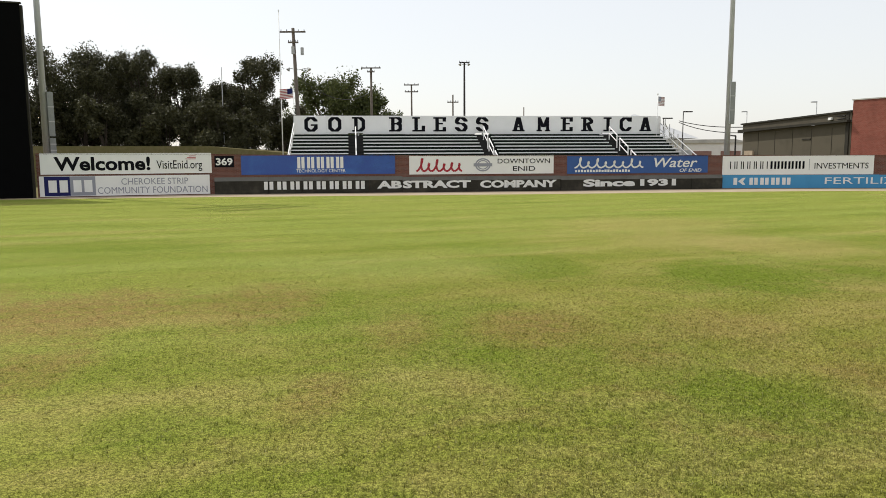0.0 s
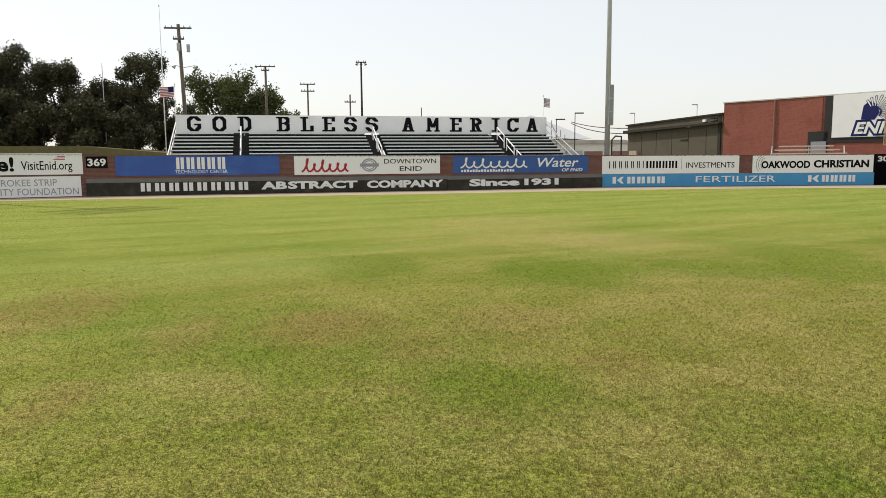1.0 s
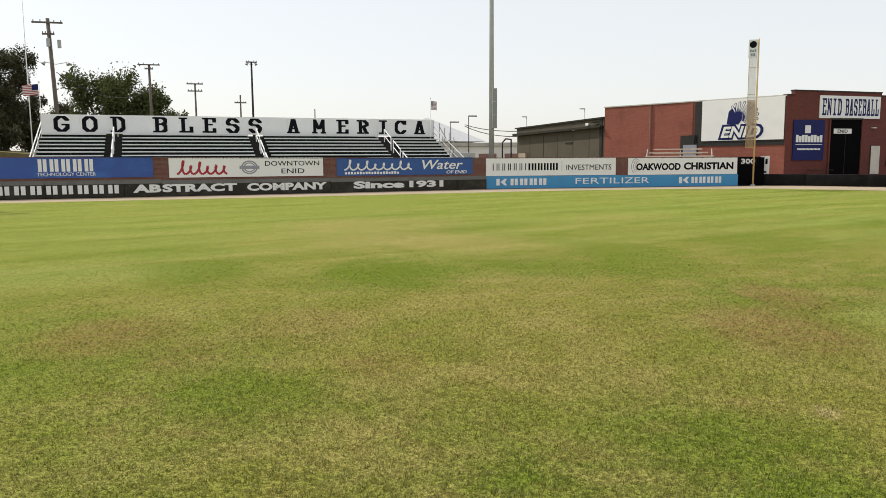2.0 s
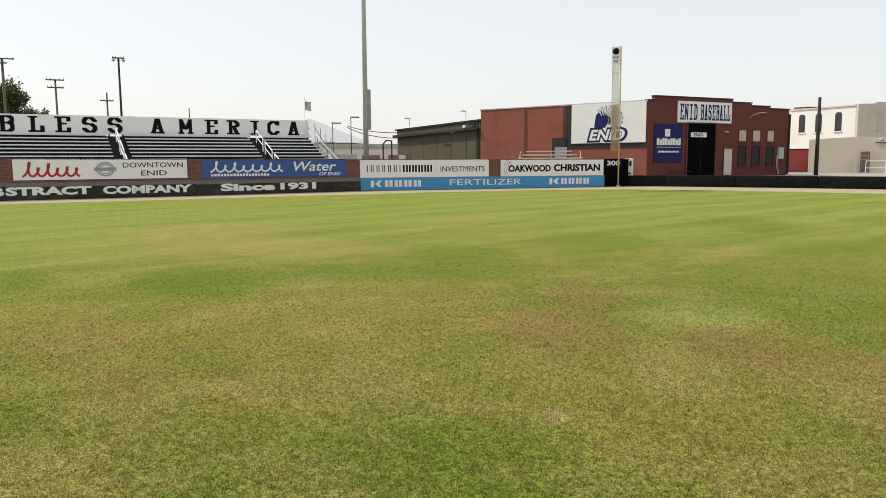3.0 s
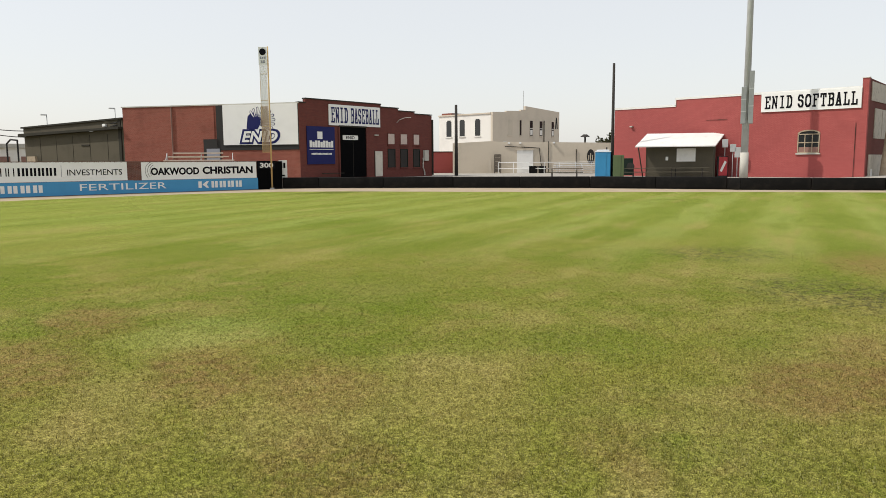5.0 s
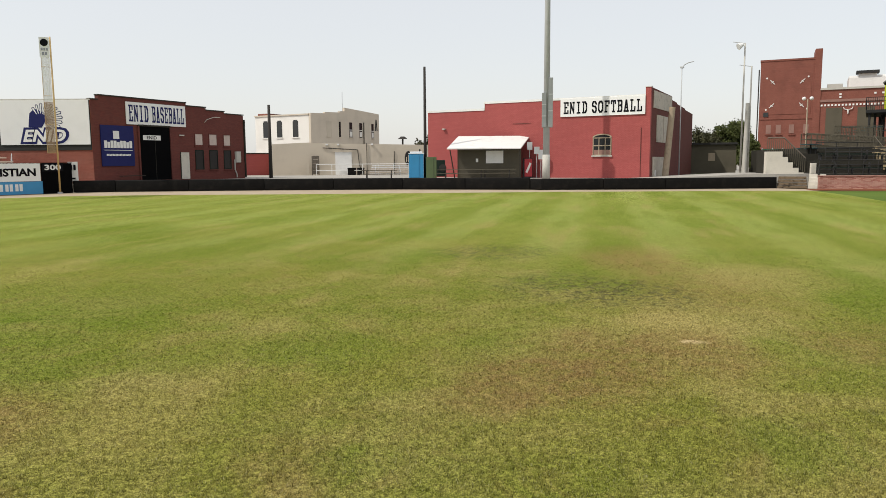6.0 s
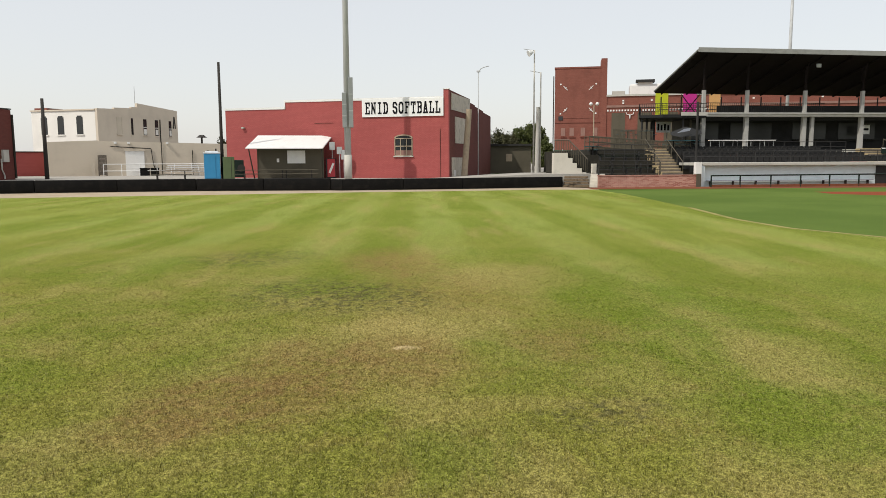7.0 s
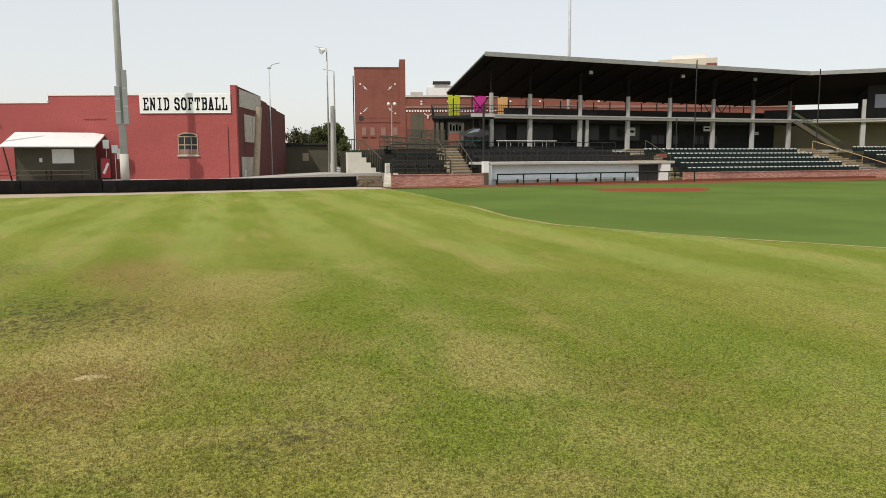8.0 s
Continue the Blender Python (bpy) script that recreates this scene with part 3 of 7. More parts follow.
def letter_bars(count, x0, z0, x1, z1, material, parent, y=-0.035, gap=0.2, lean=0.0, name="print_bar", split=0.0):
    """Plain bars in place of a name: one bar a letter, or two close ones."""
    if split:
        pitch = (x1 - x0) / count
        for i in range(count):
            a, b = x0 + (i + gap / 2) * pitch, x0 + (i + 1 - gap / 2) * pitch
            d = (b - a) * (1 - split) / 2
            for p, q in ((a, a + d), (b - d, b)):
                part(name, box(BM(), p, y - 0.006, z0, q, y + 0.004, z1), material, parent)
        return
    pitch = (x1 - x0) / count
    for i in range(count):
        a, b = x0 + (i + gap / 2) * pitch, x0 + (i + 1 - gap / 2) * pitch
        t = z1 - (0.18 * (z1 - z0) if (i * 7 + count) % 3 == 1 else 0)
        d = lean * (z1 - z0)
        part(name, profile(BM(), [(a, z0), (b, z0), (b + d, t), (a + d, t)], y - 0.006, y + 0.004), material, parent)


# ---- ground ----
FENCE = [(-23.3, 42.2), (-14.05, 45.22), (-12.9, 45.48), (-2.55, 46.45), (7.6, 47.45), (18.7, 49.2), (28.7, 48.25), (37.75, 47.25), (39.9, 47.05)]
PAD = [(40.0, 47.2), (42.0, 45.2), (45.0, 41.0), (48.2, 36.6), (53.2, 27.6), (55.9, 18.6), (55.7, 17.6), (59.6, 10.0), (64.13, 3.35)]
GRASS_EDGE = [(-24.0, 40.2), (-13.0, 41.6), (6.5, 42.9), (21.0, 44.6), (30.0, 44.2), (36.1, 42.2), (39.5, 38.0), (43.2, 31.2), (49.0, 22.0), (52.8, 16.2), (55.5, 11.0), (59.4, 3.8)]
U_ANG = radians(-69)
GU, GV = Vector((math.cos(U_ANG), math.sin(U_ANG), 0)), Vector((-math.sin(U_ANG), math.cos(U_ANG), 0))
G0 = Vector((66.0, -6.0, 0))
STAND = Matrix.Translation(G0) @ Matrix.Rotation(U_ANG, 4, "Z")


def gs(s, v):
    p = G0 + GU * s + GV * v
    return (p.x, p.y)


single("ground", sheet(BM(), [(-2500, -2500), (2500, -2500), (2500, 2500), (-2500, 2500)], -0.03), M["earth"], "dry grassy ground reaching to the horizon", "ground", kind="structure")
bm = BM()
sheet(bm, [(-60, 40)] + FENCE + PAD + [gs(-8, 0), gs(-8, -3), (58.0, 2.0), (30, 30), (0, 36), (-60, 30)], 0.0)
single("warning_track", bm, M["track"], "pale tan gravel warning track along the fence", "track", kind="structure")
bm = BM()
sheet(bm, [(-60, 38)] + GRASS_EDGE + [gs(-7, -3.4), gs(60, -8), (70, -120), (-60, -120)], 0.008)
single("field_grass", bm, M["lawn"], "mown outfield turf with worn straw-coloured patches", "grass", kind="structure")
bm = BM()
TURF_EDGE = [(59.5, 0.6), (54.0, -1.4), (47.0, -3.2), (41.3, -4.6), (35.2, -5.8), (32.0, -7.0), (29.7, -9.0), (27.8, -11.0), (25.7, -13.7), (23.4, -17.5), (21.0, -23.0), (19.0, -34.0)]
sheet(bm, TURF_EDGE + [(19, -70), gs(60, -8), gs(20, -4.0), gs(-5.5, -3.6)], 0.012)
single("infield_turf", bm, M["turf"], "darker green infield turf", "turf", kind="structure")
bm = BM()
for (ax, ay), (bx, by) in zip(TURF_EDGE[3:], TURF_EDGE[4:]):
    d = Vector((bx - ax, by - ay)).normalized()
    nx, ny = -d.y * 0.10, d.x * 0.10
    f = bm.faces.new([bm.verts.new((px, py, 0.016)) for px, py in ((ax + nx, ay + ny), (ax - nx, ay - ny), (bx - nx, by - ny), (bx + nx, by + ny))])
bmesh.ops.recalc_face_normals(bm, faces=bm.faces[:])
single("turf_seam", bm, M["dust"], "pale straw seam round the infield turf", "seam", kind="structure")
bm = BM()
sheet(bm, [gs(-8.3, -2.6), gs(0, -3.4), gs(20, -4.1), gs(44, -5.6), gs(44, 0.6), gs(-8, 0.2)], 0.0185)
single("clay_track", bm, M["clay_dark"], "red clay strip in front of the dugout", "track", kind="structure")
bm = BM()
sheet(bm, [(58.6, -12.8), (60.0, -20.6), (57.5, -20.9), (54.4, -19.2), (53.9, -15.9), (55.8, -13.2)], 0.017)
single("clay_patch", bm, M["clay"], "red clay warm-up patch let into the turf", "clay", kind="structure")
bm = BM()
prism(bm, [(x + 0.25, y + 0.15) for x, y in PAD] + [gs(-9.2, 2.7), gs(-6.7, 2.4), gs(-6.7, 28), (420, -20), (420, 420), (45, 420), (41.2, 60)], -0.02, 0.62)
single("concourse", bm, M["pave"], "worn pale concrete concourse behind the padded wall", "pavement", kind="structure")

# ---- outfield wall ----
wall = thing("wall_outfield", "red brick outfield wall carrying painted banners", "wall", kind="structure")
TOPS = [2.52, 2.46, 2.42, 2.32, 2.26, 2.2, 2.16, 2.14, 2.14]
for i, (a, b) in enumerate(zip(FENCE, FENCE[1:])):
    m, L = wall_pose(a, b), span(a, b)
    bm = BM()
    profile(bm, [(0, 0), (L, 0), (L, TOPS[i + 1] - 0.05), (0, TOPS[i] - 0.05)], 0, 0.3)
    ob = part("wall_section", bm, M["brick_wall"] if i < 7 else M["screen"], wall)
    ob.matrix_world = m
    bm = BM()
    profile(bm, [(-0.02, TOPS[i] - 0.046), (L + 0.02, TOPS[i + 1] - 0.046), (L + 0.02, TOPS[i + 1] + 0.02), (-0.02, TOPS[i] + 0.02)], -0.03, 0.33)
    ob = part("coping", bm, M["brick_wall"] if i < 7 else M["screen"], wall)
    ob.matrix_world = m


def padding(a, b, top, material, label, seams, proud=0.16):
    """Padded panels along the foot of the wall, with a sloping cap."""
    L = span(a, b)
    t = thing("wall_padding", label, "wall padding", wall_pose(a, b))
    for k in range(seams):
        x0, x1 = L * k / seams + 0.006, L * (k + 1) / seams - 0.006
        bm = BM()
        a4 = [bm.verts.new((x, y, z)) for x in (x0, x1) for y, z in ((-0.004, 0.02), (-0.004, top + 0.08), (-proud, top - 0.13), (-proud, 0.02))]
        for f in ((0, 1, 2, 3), (7, 6, 5, 4), (0, 4, 5, 1), (1, 5, 6, 2), (2, 6, 7, 3), (3, 7, 4, 0)):
            bm.faces.new([a4[j] for j in f])
        bmesh.ops.recalc_face_normals(bm, faces=bm.faces[:])
        bmesh.ops.bevel(bm, geom=bm.edges[:], offset=0.02, segments=2, affect="EDGES")
        pan = part("padding_panel", bm, material, t)
        bm = BM()
        rise = [(-proud - 0.012, top - 0.14), (-proud - 0.012, top - 0.12), (-0.006, top + 0.10), (-0.006, top + 0.085)]
        v8 = [[bm.verts.new((x, y, z)) for y, z in rise] for x in (x0, x1)]
        bm.faces.new(v8[0]), bm.faces.new(v8[1][::-1])
        for j in range(4):
            bm.faces.new((v8[0][j], v8[1][j], v8[1][(j + 1) % 4], v8[0][(j + 1) % 4]))
        bmesh.ops.recalc_face_normals(bm, faces=bm.faces[:])
        part("cap", bm, M["pad_cap"], pan, "grey sloping cap")
    return t


pads = []
for i in range(1, 5):
    pads.append(padding(FENCE[i], FENCE[i + 1], (0.93, 0.93, 0.88, 0.84)[i - 1], M["pad_green"], "dark weathered wall padding with pale painted lettering", (1, 5, 5, 5)[i - 1]))
letter_bars(8, 1.7, 0.25, 8.15, 0.75, M["letters_w"], pads[1], -0.168, 0.3, split=0.18)
words("AB", 8.8, 0.26, 10.37, 0.74, M["letters_w"], pads[1], -0.17, 0.05)
words("STRACT", 0.03, 0.26, 4.35, 0.74, M["letters_w"], pads[2], -0.17, 0.05)
words("COMPANY", 4.95, 0.24, 9.95, 0.72, M["letters_w"], pads[2], -0.17, 0.05)
words("Since", 1.5, 0.24, 5.05, 0.72, M["letters_w"], pads[3], -0.17, 0.05)
words("1931", 5.4, 0.24, 7.9, 0.70, M["letters_w"], pads[3], -0.17, 0.05)


def banner(a, b, s0, s1, z0, z1, tilt, material, label):
    """A flat sign on the wall between two distances along it; tilt is its drop from end to end."""
    m = wall_pose(a, b) @ Matrix.Translation((s0, 0, 0))
    t = thing("sign_banner", label, "sign", m @ Matrix.Rotation(-math.atan2(tilt, s1 - s0), 4, "Y") if tilt else m, "banners on the outfield wall")
    bm = BM()
    box(bm, 0, -0.03, z0, s1 - s0, -0.004, z1)
    part("panel", bm, material, t)
    return t


# greeting banner and the charity banner under it
a, b = FENCE[0], FENCE[1]
t = banner(a, b, 0.2, 9.6, 1.32, 2.54, 0.0, M["white"], "white banner with black welcome lettering")
words("Welcome!", 0.72, 1.52, 5.9, 2.34, M["letters"], t, bold=0.03)
words("VisitEnid.org", 6.25, 1.44, 8.85, 2.1, M["letters"], t, bold=0.004)
bm = BM()
for k in range(3):
    box(bm, 7.9 + 0.1 * k, -0.037, 2.16 + 0.09 * k, 8.5, -0.03, 2.2 + 0.09 * k)
part("logo_strip", bm, M["red_print"], t, "small red streamer mark")
t = banner(a, b, 0.1, 9.45, 0.05, 1.22, 0.0, M["white"], "white banner with navy and grey block and grey lettering")
part("navy_block", box(BM(), 0.25, -0.036, 0.08, 1.6, -0.03, 1.2), M["navy"], t)
part("grey_block", box(BM(), 1.6, -0.036, 0.08, 2.95, -0.03, 1.2), M["grey_print"], t)
letter_bars(2, 0.4, 0.28, 1.55, 0.98, M["letters_w"], t, -0.042, 0.25)
letter_bars(2, 1.7, 0.28, 2.85, 0.98, M["white"], t, -0.042, 0.25)
words("CHEROKEE STRIP", 4.35, 0.68, 8.1, 1.06, M["grey_print"], t, bold=0.0)
words("COMMUNITY FOUNDATION", 3.05, 0.16, 9.2, 0.55, M["grey_print"], t, bold=0.0)
a, b = FENCE[1], FENCE[2]
t = banner(a, b, 0.05, 1.2, 1.66, 2.34, 0.0, M["letters"], "black distance marker with white numerals")
words("369", 0.08, 1.77, 1.07, 2.23, M["letters_w"], t, bold=0.03)
# blue college banner
a, b = FENCE[2], FENCE[3]
t = banner(a, b, 0.45, 9.95, 1.18, 2.36, 0.0, M["blue"], "deep blue printed banner with white lettering")
letter_bars(5, 3.35, 1.55, 6.35, 2.26, M["letters_w"], t, gap=0.26, split=0.16)
words("TECHNOLOGY CENTER", 3.35, 1.3, 6.4, 1.5, M["letters_w"], t, bold=0.0)
bm = BM()
rnd = random.Random(4)
for k in range(46):
    x, z = rnd.uniform(6.9, 9.3), rnd.uniform(1.24, 2.3)
    w = rnd.uniform(0.1, 0.42)
    profile(bm, [(x, z), (x + w, z + w * 0.35), (x + w + 0.02, z + w * 0.35 + 0.03), (x, z + 0.03)], -0.036, -0.03)
part("printed_streaks", bm, M["mid_blue"], t)
# car dealer banner
a, b = FENCE[3], FENCE[4]
t = banner(a, b, 0.45, 9.75, 1.12, 2.30, 0.0, M["white"], "white banner with red script and black capitals")
script_mark(6, 0.35, 1.32, 3.45, 2.14, M["red_print"], t, 0.062)
bm = BM()
for r0, r1 in ((0.42, 0.34), (0.30, 0.24)):
    ring = [[bm.verts.new((4.7 + r * 1.2 * math.cos(k * math.pi / 14), y, 1.7 + r * math.sin(k * math.pi / 14))) for k in range(28)] for r, y in ((r0, -0.034), (r0, -0.04), (r1, -0.04), (r1, -0.034))]
    for k in range(28):
        for p, q in zip(ring, ring[1:]):
            bm.faces.new((p[k], p[(k + 1) % 28], q[(k + 1) % 28], q[k]))
box(bm, 4.1, -0.042, 1.6, 5.3, -0.034, 1.8)
part("round_mark", bm, M["grey_print"], t, "grey ring and bar mark")
words("DOWNTOWN", 5.65, 1.78, 9.05, 2.08, M["letters"], t, bold=0.002)
words("ENID", 6.65, 1.3, 8.1, 1.6, M["letters"], t, bold=0.002)
# water banner
a, b = FENCE[4], FENCE[5]
t = banner(a, b, 0.45, 10.2, 1.08, 2.24, 0.0, M["mid_blue"], "blue banner with white script lettering")
script_mark(8, 0.35, 1.46, 5.35, 2.12, M["letters_w"], t, 0.052)
words("Water", 5.95, 1.45, 9.0, 2.08, M["letters_w"], t, bold=0.01, shear=0.25)
letter_bars(19, 0.5, 1.18, 4.3, 1.34, M["letters_w"], t, gap=0.3)
words("OF ENID", 7.75, 1.14, 9.3, 1.36, M["letters_w"], t, bold=0.012, shear=0.2)
# investment banner and the light blue band
a, b = FENCE[5], FENCE[6]
t = banner(a, b, 0.02, 9.65, 0.92, 2.16, 0.0, M["white"], "white banner with black and grey lettering")
letter_bars(6, 0.45, 1.3, 2.95, 1.8, M["letters"], t, gap=0.2, split=0.66)
letter_bars(5, 3.05, 1.3, 5.3, 1.8, M["letters"], t, gap=0.18, split=0.3)
part("divider", box(BM(), 5.55, -0.036, 1.2, 5.58, -0.03, 1.95), M["grey_print"], t)
words("INVESTMENTS", 5.9, 1.3, 9.3, 1.68, M["letters"], t, bold=0.0)
t2 = banner(a, b, 0.02, span(a, b) - 0.01, 0.03, 0.9, 0.0, M["sky_blue"], "light blue banner band with white lettering")


def block_mark(x, parent):
    bm = BM()
    box(bm, x, -0.042, 0.25, x + 0.24, -0.03, 0.72)
    profile(bm, [(x + 0.30, 0.485), (x + 0.6, 0.72), (x + 0.78, 0.72), (x + 0.62, 0.485), (x + 0.78, 0.25), (x + 0.6, 0.25)], -0.042, -0.03)
    part("mark", bm, M["letters_w"], parent)


block_mark(0.75, t2)
letter_bars(4, 1.7, 0.25, 4.5, 0.72, M["letters_w"], t2, gap=0.24, split=0.16)
words("FERTIL", 6.6, 0.3, 9.98, 0.72, M["letters_w"], t2, bold=0.0)
a, b = FENCE[6], FENCE[7]
t = banner(a, b, 0.55, span(a, b) - 0.05, 0.9, 2.13, 0.0, M["white"], "white banner with bold black capitals")
words("OAKWOOD", 0.62, 1.22, 4.05, 1.74, M["letters"], t, bold=0.04)
words("CHRISTIAN", 4.3, 1.24, 8.2, 1.78, M["letters"], t, bold=0.04)
bm = BM()
for k in range(3):
    r = 0.62 - 0.1 * k
    pts = [(0.75 + 0.08 * k - r * math.cos(f) * 0.8, 1.52 + r * math.sin(f)) for f in np.linspace(-0.9, 1.4, 9)]
    for (x0, z0), (x1, z1) in zip(pts, pts[1:]):
        tube(bm, (x0, -0.033, z0), (x1, -0.033, z1), 0.012, sides=6)
part("arc_mark", bm, M["letters"], t)
t2 = banner(a, b, 0.0, span(a, b) + 0.05, 0.03, 0.88, 0.0, M["sky_blue"], "light blue banner band with white lettering")
words("IZER", 0.08, 0.3, 2.2, 0.72, M["letters_w"], t2, bold=0.0)
block_mark(4.5, t2)
letter_bars(4, 5.4, 0.25, 7.9, 0.72, M["letters_w"], t2, gap=0.24, split=0.16)
a, b = FENCE[7], FENCE[8]
t = banner(a, b, 0.1, 1.55, 1.55, 2.12, 0.0, M["letters"], "black distance marker with white numerals")
words("300", 0.15, 1.64, 1.28, 2.02, M["letters_w"], t, bold=0.03)

# black screen and end posts left of the greeting banner
t = thing("batters_eye", "tall black batter's eye screen on the outfield wall", "screen", wall_pose((-33.5, 38.3), (-23.35, 41.75)))
L = span((-33.5, 38.3), (-23.35, 41.75))
for k in range(4):
    part("screen_panel", box(BM(), L * k / 4 + 0.01, 0, 0, L * (k + 1) / 4 - 0.01, 0.12, 10.75), M["screen"], t)
part("cap", box(BM(), -0.1, -0.06, 10.75, L + 0.08, 0.2, 10.83), M["olive_dark"], t)
for k in range(5):
    part("post", box(BM(), L * k / 4 - 0.1, 0.13, 0, L * k / 4 + 0.1, 0.4, 10.7), M["olive_dark"], t)


# ---- poles ----
def light_tower(x, y, z0, height, r0, r1, boxes, label, turn=0.0):
    t = thing("stadium_light_tower", label, "light pole", pose(x, y, z0, 0, 0, turn), "stadium light towers")
    part("pole", tube(BM(), (0, 0, 0), (0, 0, height), r0, r1, 20), M["steel"], t, smooth=True)
    part("base", tube(BM(), (0, 0, 0), (0, 0, 1.9), r0 * 1.12, r0 * 1.1, 20), M["concrete"], t, "pale concrete base", smooth=True)
    for bx, za, zb in boxes:
        b = part("equipment_box", box(BM(), bx - 0.17, -r0 - 0.14, za, bx + 0.17, -r0 + 0.16, zb, 0.02), M["box_grey"], t)
        for k in range(1, 3):
            zz = za + (zb - za) * k / 3
            part("seam_strip", box(BM(), bx - 0.175, -r0 - 0.15, zz - 0.03, bx + 0.175, -r0 - 0.135, zz + 0.03), M["steel"], b)
    for k in range(3):
        z = height - 1.6 * k
        arm = part("crossarm", box(BM(), -2.3, -0.12, z - 0.08, 2.3, 0.12, z + 0.08), M["steel"], t)
        for j in range(6):
            bm = BM()
            tube(bm, (-2.0 + 0.8 * j, -0.1, z - 0.1), (-2.0 + 0.8 * j, -0.5, z - 0.45), 0.16, 0.32, 12)
            part("floodlight", bm, M["steel"], arm)
    return t


light_tower(-23.72, 44.25, -0.03, 24.6, 0.21, 0.11, [(0.26, 3.6, 6.2), (0.26, 2.4, 3.5)], "tall tapered galvanised light tower behind the outfield wall", 49)
light_tower(20.0, 51.85, -0.03, 28.5, 0.203, 0.104, [(0.15, 4.41, 7.3)], "tall tapered galvanised light tower behind the banners")
light_tower(61.9, 19.8, 0.62, 32.0, 0.27, 0.13, [(-0.2, 4.0, 6.65), (0.3, 4.0, 7.8)], "tall tapered galvanised light tower by the red brick building", -68)

light_tower(137.6, -23.8, -0.03, 36.0, 0.27, 0.22, [], "tall slim light tower beyond the grandstand", -98)


def utility_pole(x, y, z0, z1, r, arms, lean=0.0, mat="wood_pole", label="weathered wooden utility pole with crossarms", extra=()):
    t = thing("utility_pole", label, "pole", pose(x, y, z0), "utility poles")
    top = (lean, 0, z1 - z0)
    part("pole", tube(BM(), (0, 0, 0), top, r, r * 0.7, 10), M[mat], t, smooth=True)
    for z, half in arms:
        f = (z - z0) / (z1 - z0)
        arm = part("crossarm", box(BM(), lean * f - half, -r - 0.12, z - z0 - 0.07, lean * f + half, -r + 0.02, z - z0 + 0.07), M[mat], t)
        for s in (-0.9, -0.45, 0.45, 0.9):
            part("insulator", tube(BM(), (lean * f + half * s, -r - 0.05, z - z0 + 0.07), (lean * f + half * s, -r - 0.05, z - z0 + 0.24), 0.05, 0.035, 6), M["grey_print"], arm)
    for ex, ez, kind in extra:
        bm = BM()
        if kind == "can":
            tube(bm, (ex, -0.3, ez - z0), (ex, -0.3, ez - z0 + 0.7), 0.16, 0.16, 12)
        else:
            tube(bm, (0, 0, ez - z0), (ex * 0.8, -0.2, ez - z0 + 0.15), 0.03)
            tube(bm, (ex * 0.85, -0.2, ez - z0 + 0.18), (ex, -0.3, ez - z0 - 0.04), 0.08, 0.2, 10)
        part("transformer" if kind == "can" else "yard_light", bm, M["steel"], t)
    return t


utility_pole(-14.1, 73.6, -0.03, 14.9, 0.22, [(14.5, 1.25), (13.5, 0.5)], -0.45, extra=[(0.45, 12.3, "can"), (-0.45, 12.4, "can"), (1.1, 10.9, "lamp"), (-1.0, 10.9, "lamp")])
utility_pole(-9.45, 99.6, -0.03, 14.3, 0.2, [(14.2, 1.3), (13.7, 0.5)])
utility_pole(3.0, 100.0, -0.03, 15.0, 0.17, [(14.9, 0.7)], mat="pole_dark", label="tall dark pole with floodlights at its head", extra=[(0.6, 14.6, "lamp"), (-0.6, 14.6, "lamp")])
utility_pole(-4.1, 100.0, -0.03, 12.1, 0.15, [(12.0, 1.0), (11.1, 0.9)])
utility_pole(1.45, 100.0, -0.03, 10.7, 0.14, [(9.7, 0.75)])
utility_pole(11.0, 100.0, -0.03, 9.0, 0.1, [], label="thin weathered pole beyond the bleachers")
utility_pole(59.9, 29.7, 0.62, 9.75, 0.14, [], mat="pole_dark", label="bare dark wooden pole beside the portable toilet")
utility_pole(59.9, 46.8, 0.62, 7.43, 0.18, [], mat="pole_dark", label="short bare dark wooden pole at the tan building")
utility_pole(-25.0, 77.0, -0.03, 10.5, 0.06, [], mat="pole_dark", label="thin mast among the trees")
utility_pole(-22.6, 76.6, -0.03, 11.6, 0.05, [], mat="steel", label="thin steel mast among the trees")

# overhead cable between the poles
bm = BM()
p, q = Vector((-14.1, 73.6, 10.2)), Vector((-9.45, 99.6, 11.2))
pipe(bm, [p.lerp(q, f) - Vector((0, 0, 1.6 * 4 * f * (1 - f))) for f in np.linspace(0, 1, 14)], 0.035, 5)
single("overhead_cable", bm, M["black"], "sagging black overhead cable between utility poles", "cable")


def street_lamp(x, y, z0, z1, reach, label, r=0.07, mat="pole_dark", head=0.9):
    t = thing("street_lamp", label, "street lamp", pose(x, y, z0), "street lamps")
    h = z1 - z0
    part("pole", tube(BM(), (0, 0, 0), (0, 0, h), r, r * 0.7, 8), M[mat], t, smooth=True)
    part("arm", tube(BM(), (0, 0, h - 0.05), (reach, 0, h), r * 0.6, sides=6), M[mat], t)
    part("lamp_head", box(BM(), reach - head * 0.25, -0.16, h - 0.09, reach + head * 0.55, 0.16, h + 0.06, 0.03), M[mat], t)


street_lamp(31.6, 97.2, -0.03, 8.1, 0.35, "black parking lot lamp with a square head", 0.08, head=1.5)
street_lamp(29.2, 97.8, -0.03, 7.3, 0.3, "black parking lot lamp with a square head", 0.07, head=1.6)
street_lamp(46.6, 92.4, -0.03, 8.9, -0.5, "grey street lamp behind the olive shed", 0.07, "steel")
street_lamp(41.5, 101.0, -0.03, 8.3, -0.5, "grey street lamp behind the olive shed", 0.08, "steel")
street_lamp(76.4, 12.7, 0.62, 10.3, 0.0, "slender grey street lamp with a curved arm", 0.06, "steel", 0.3)

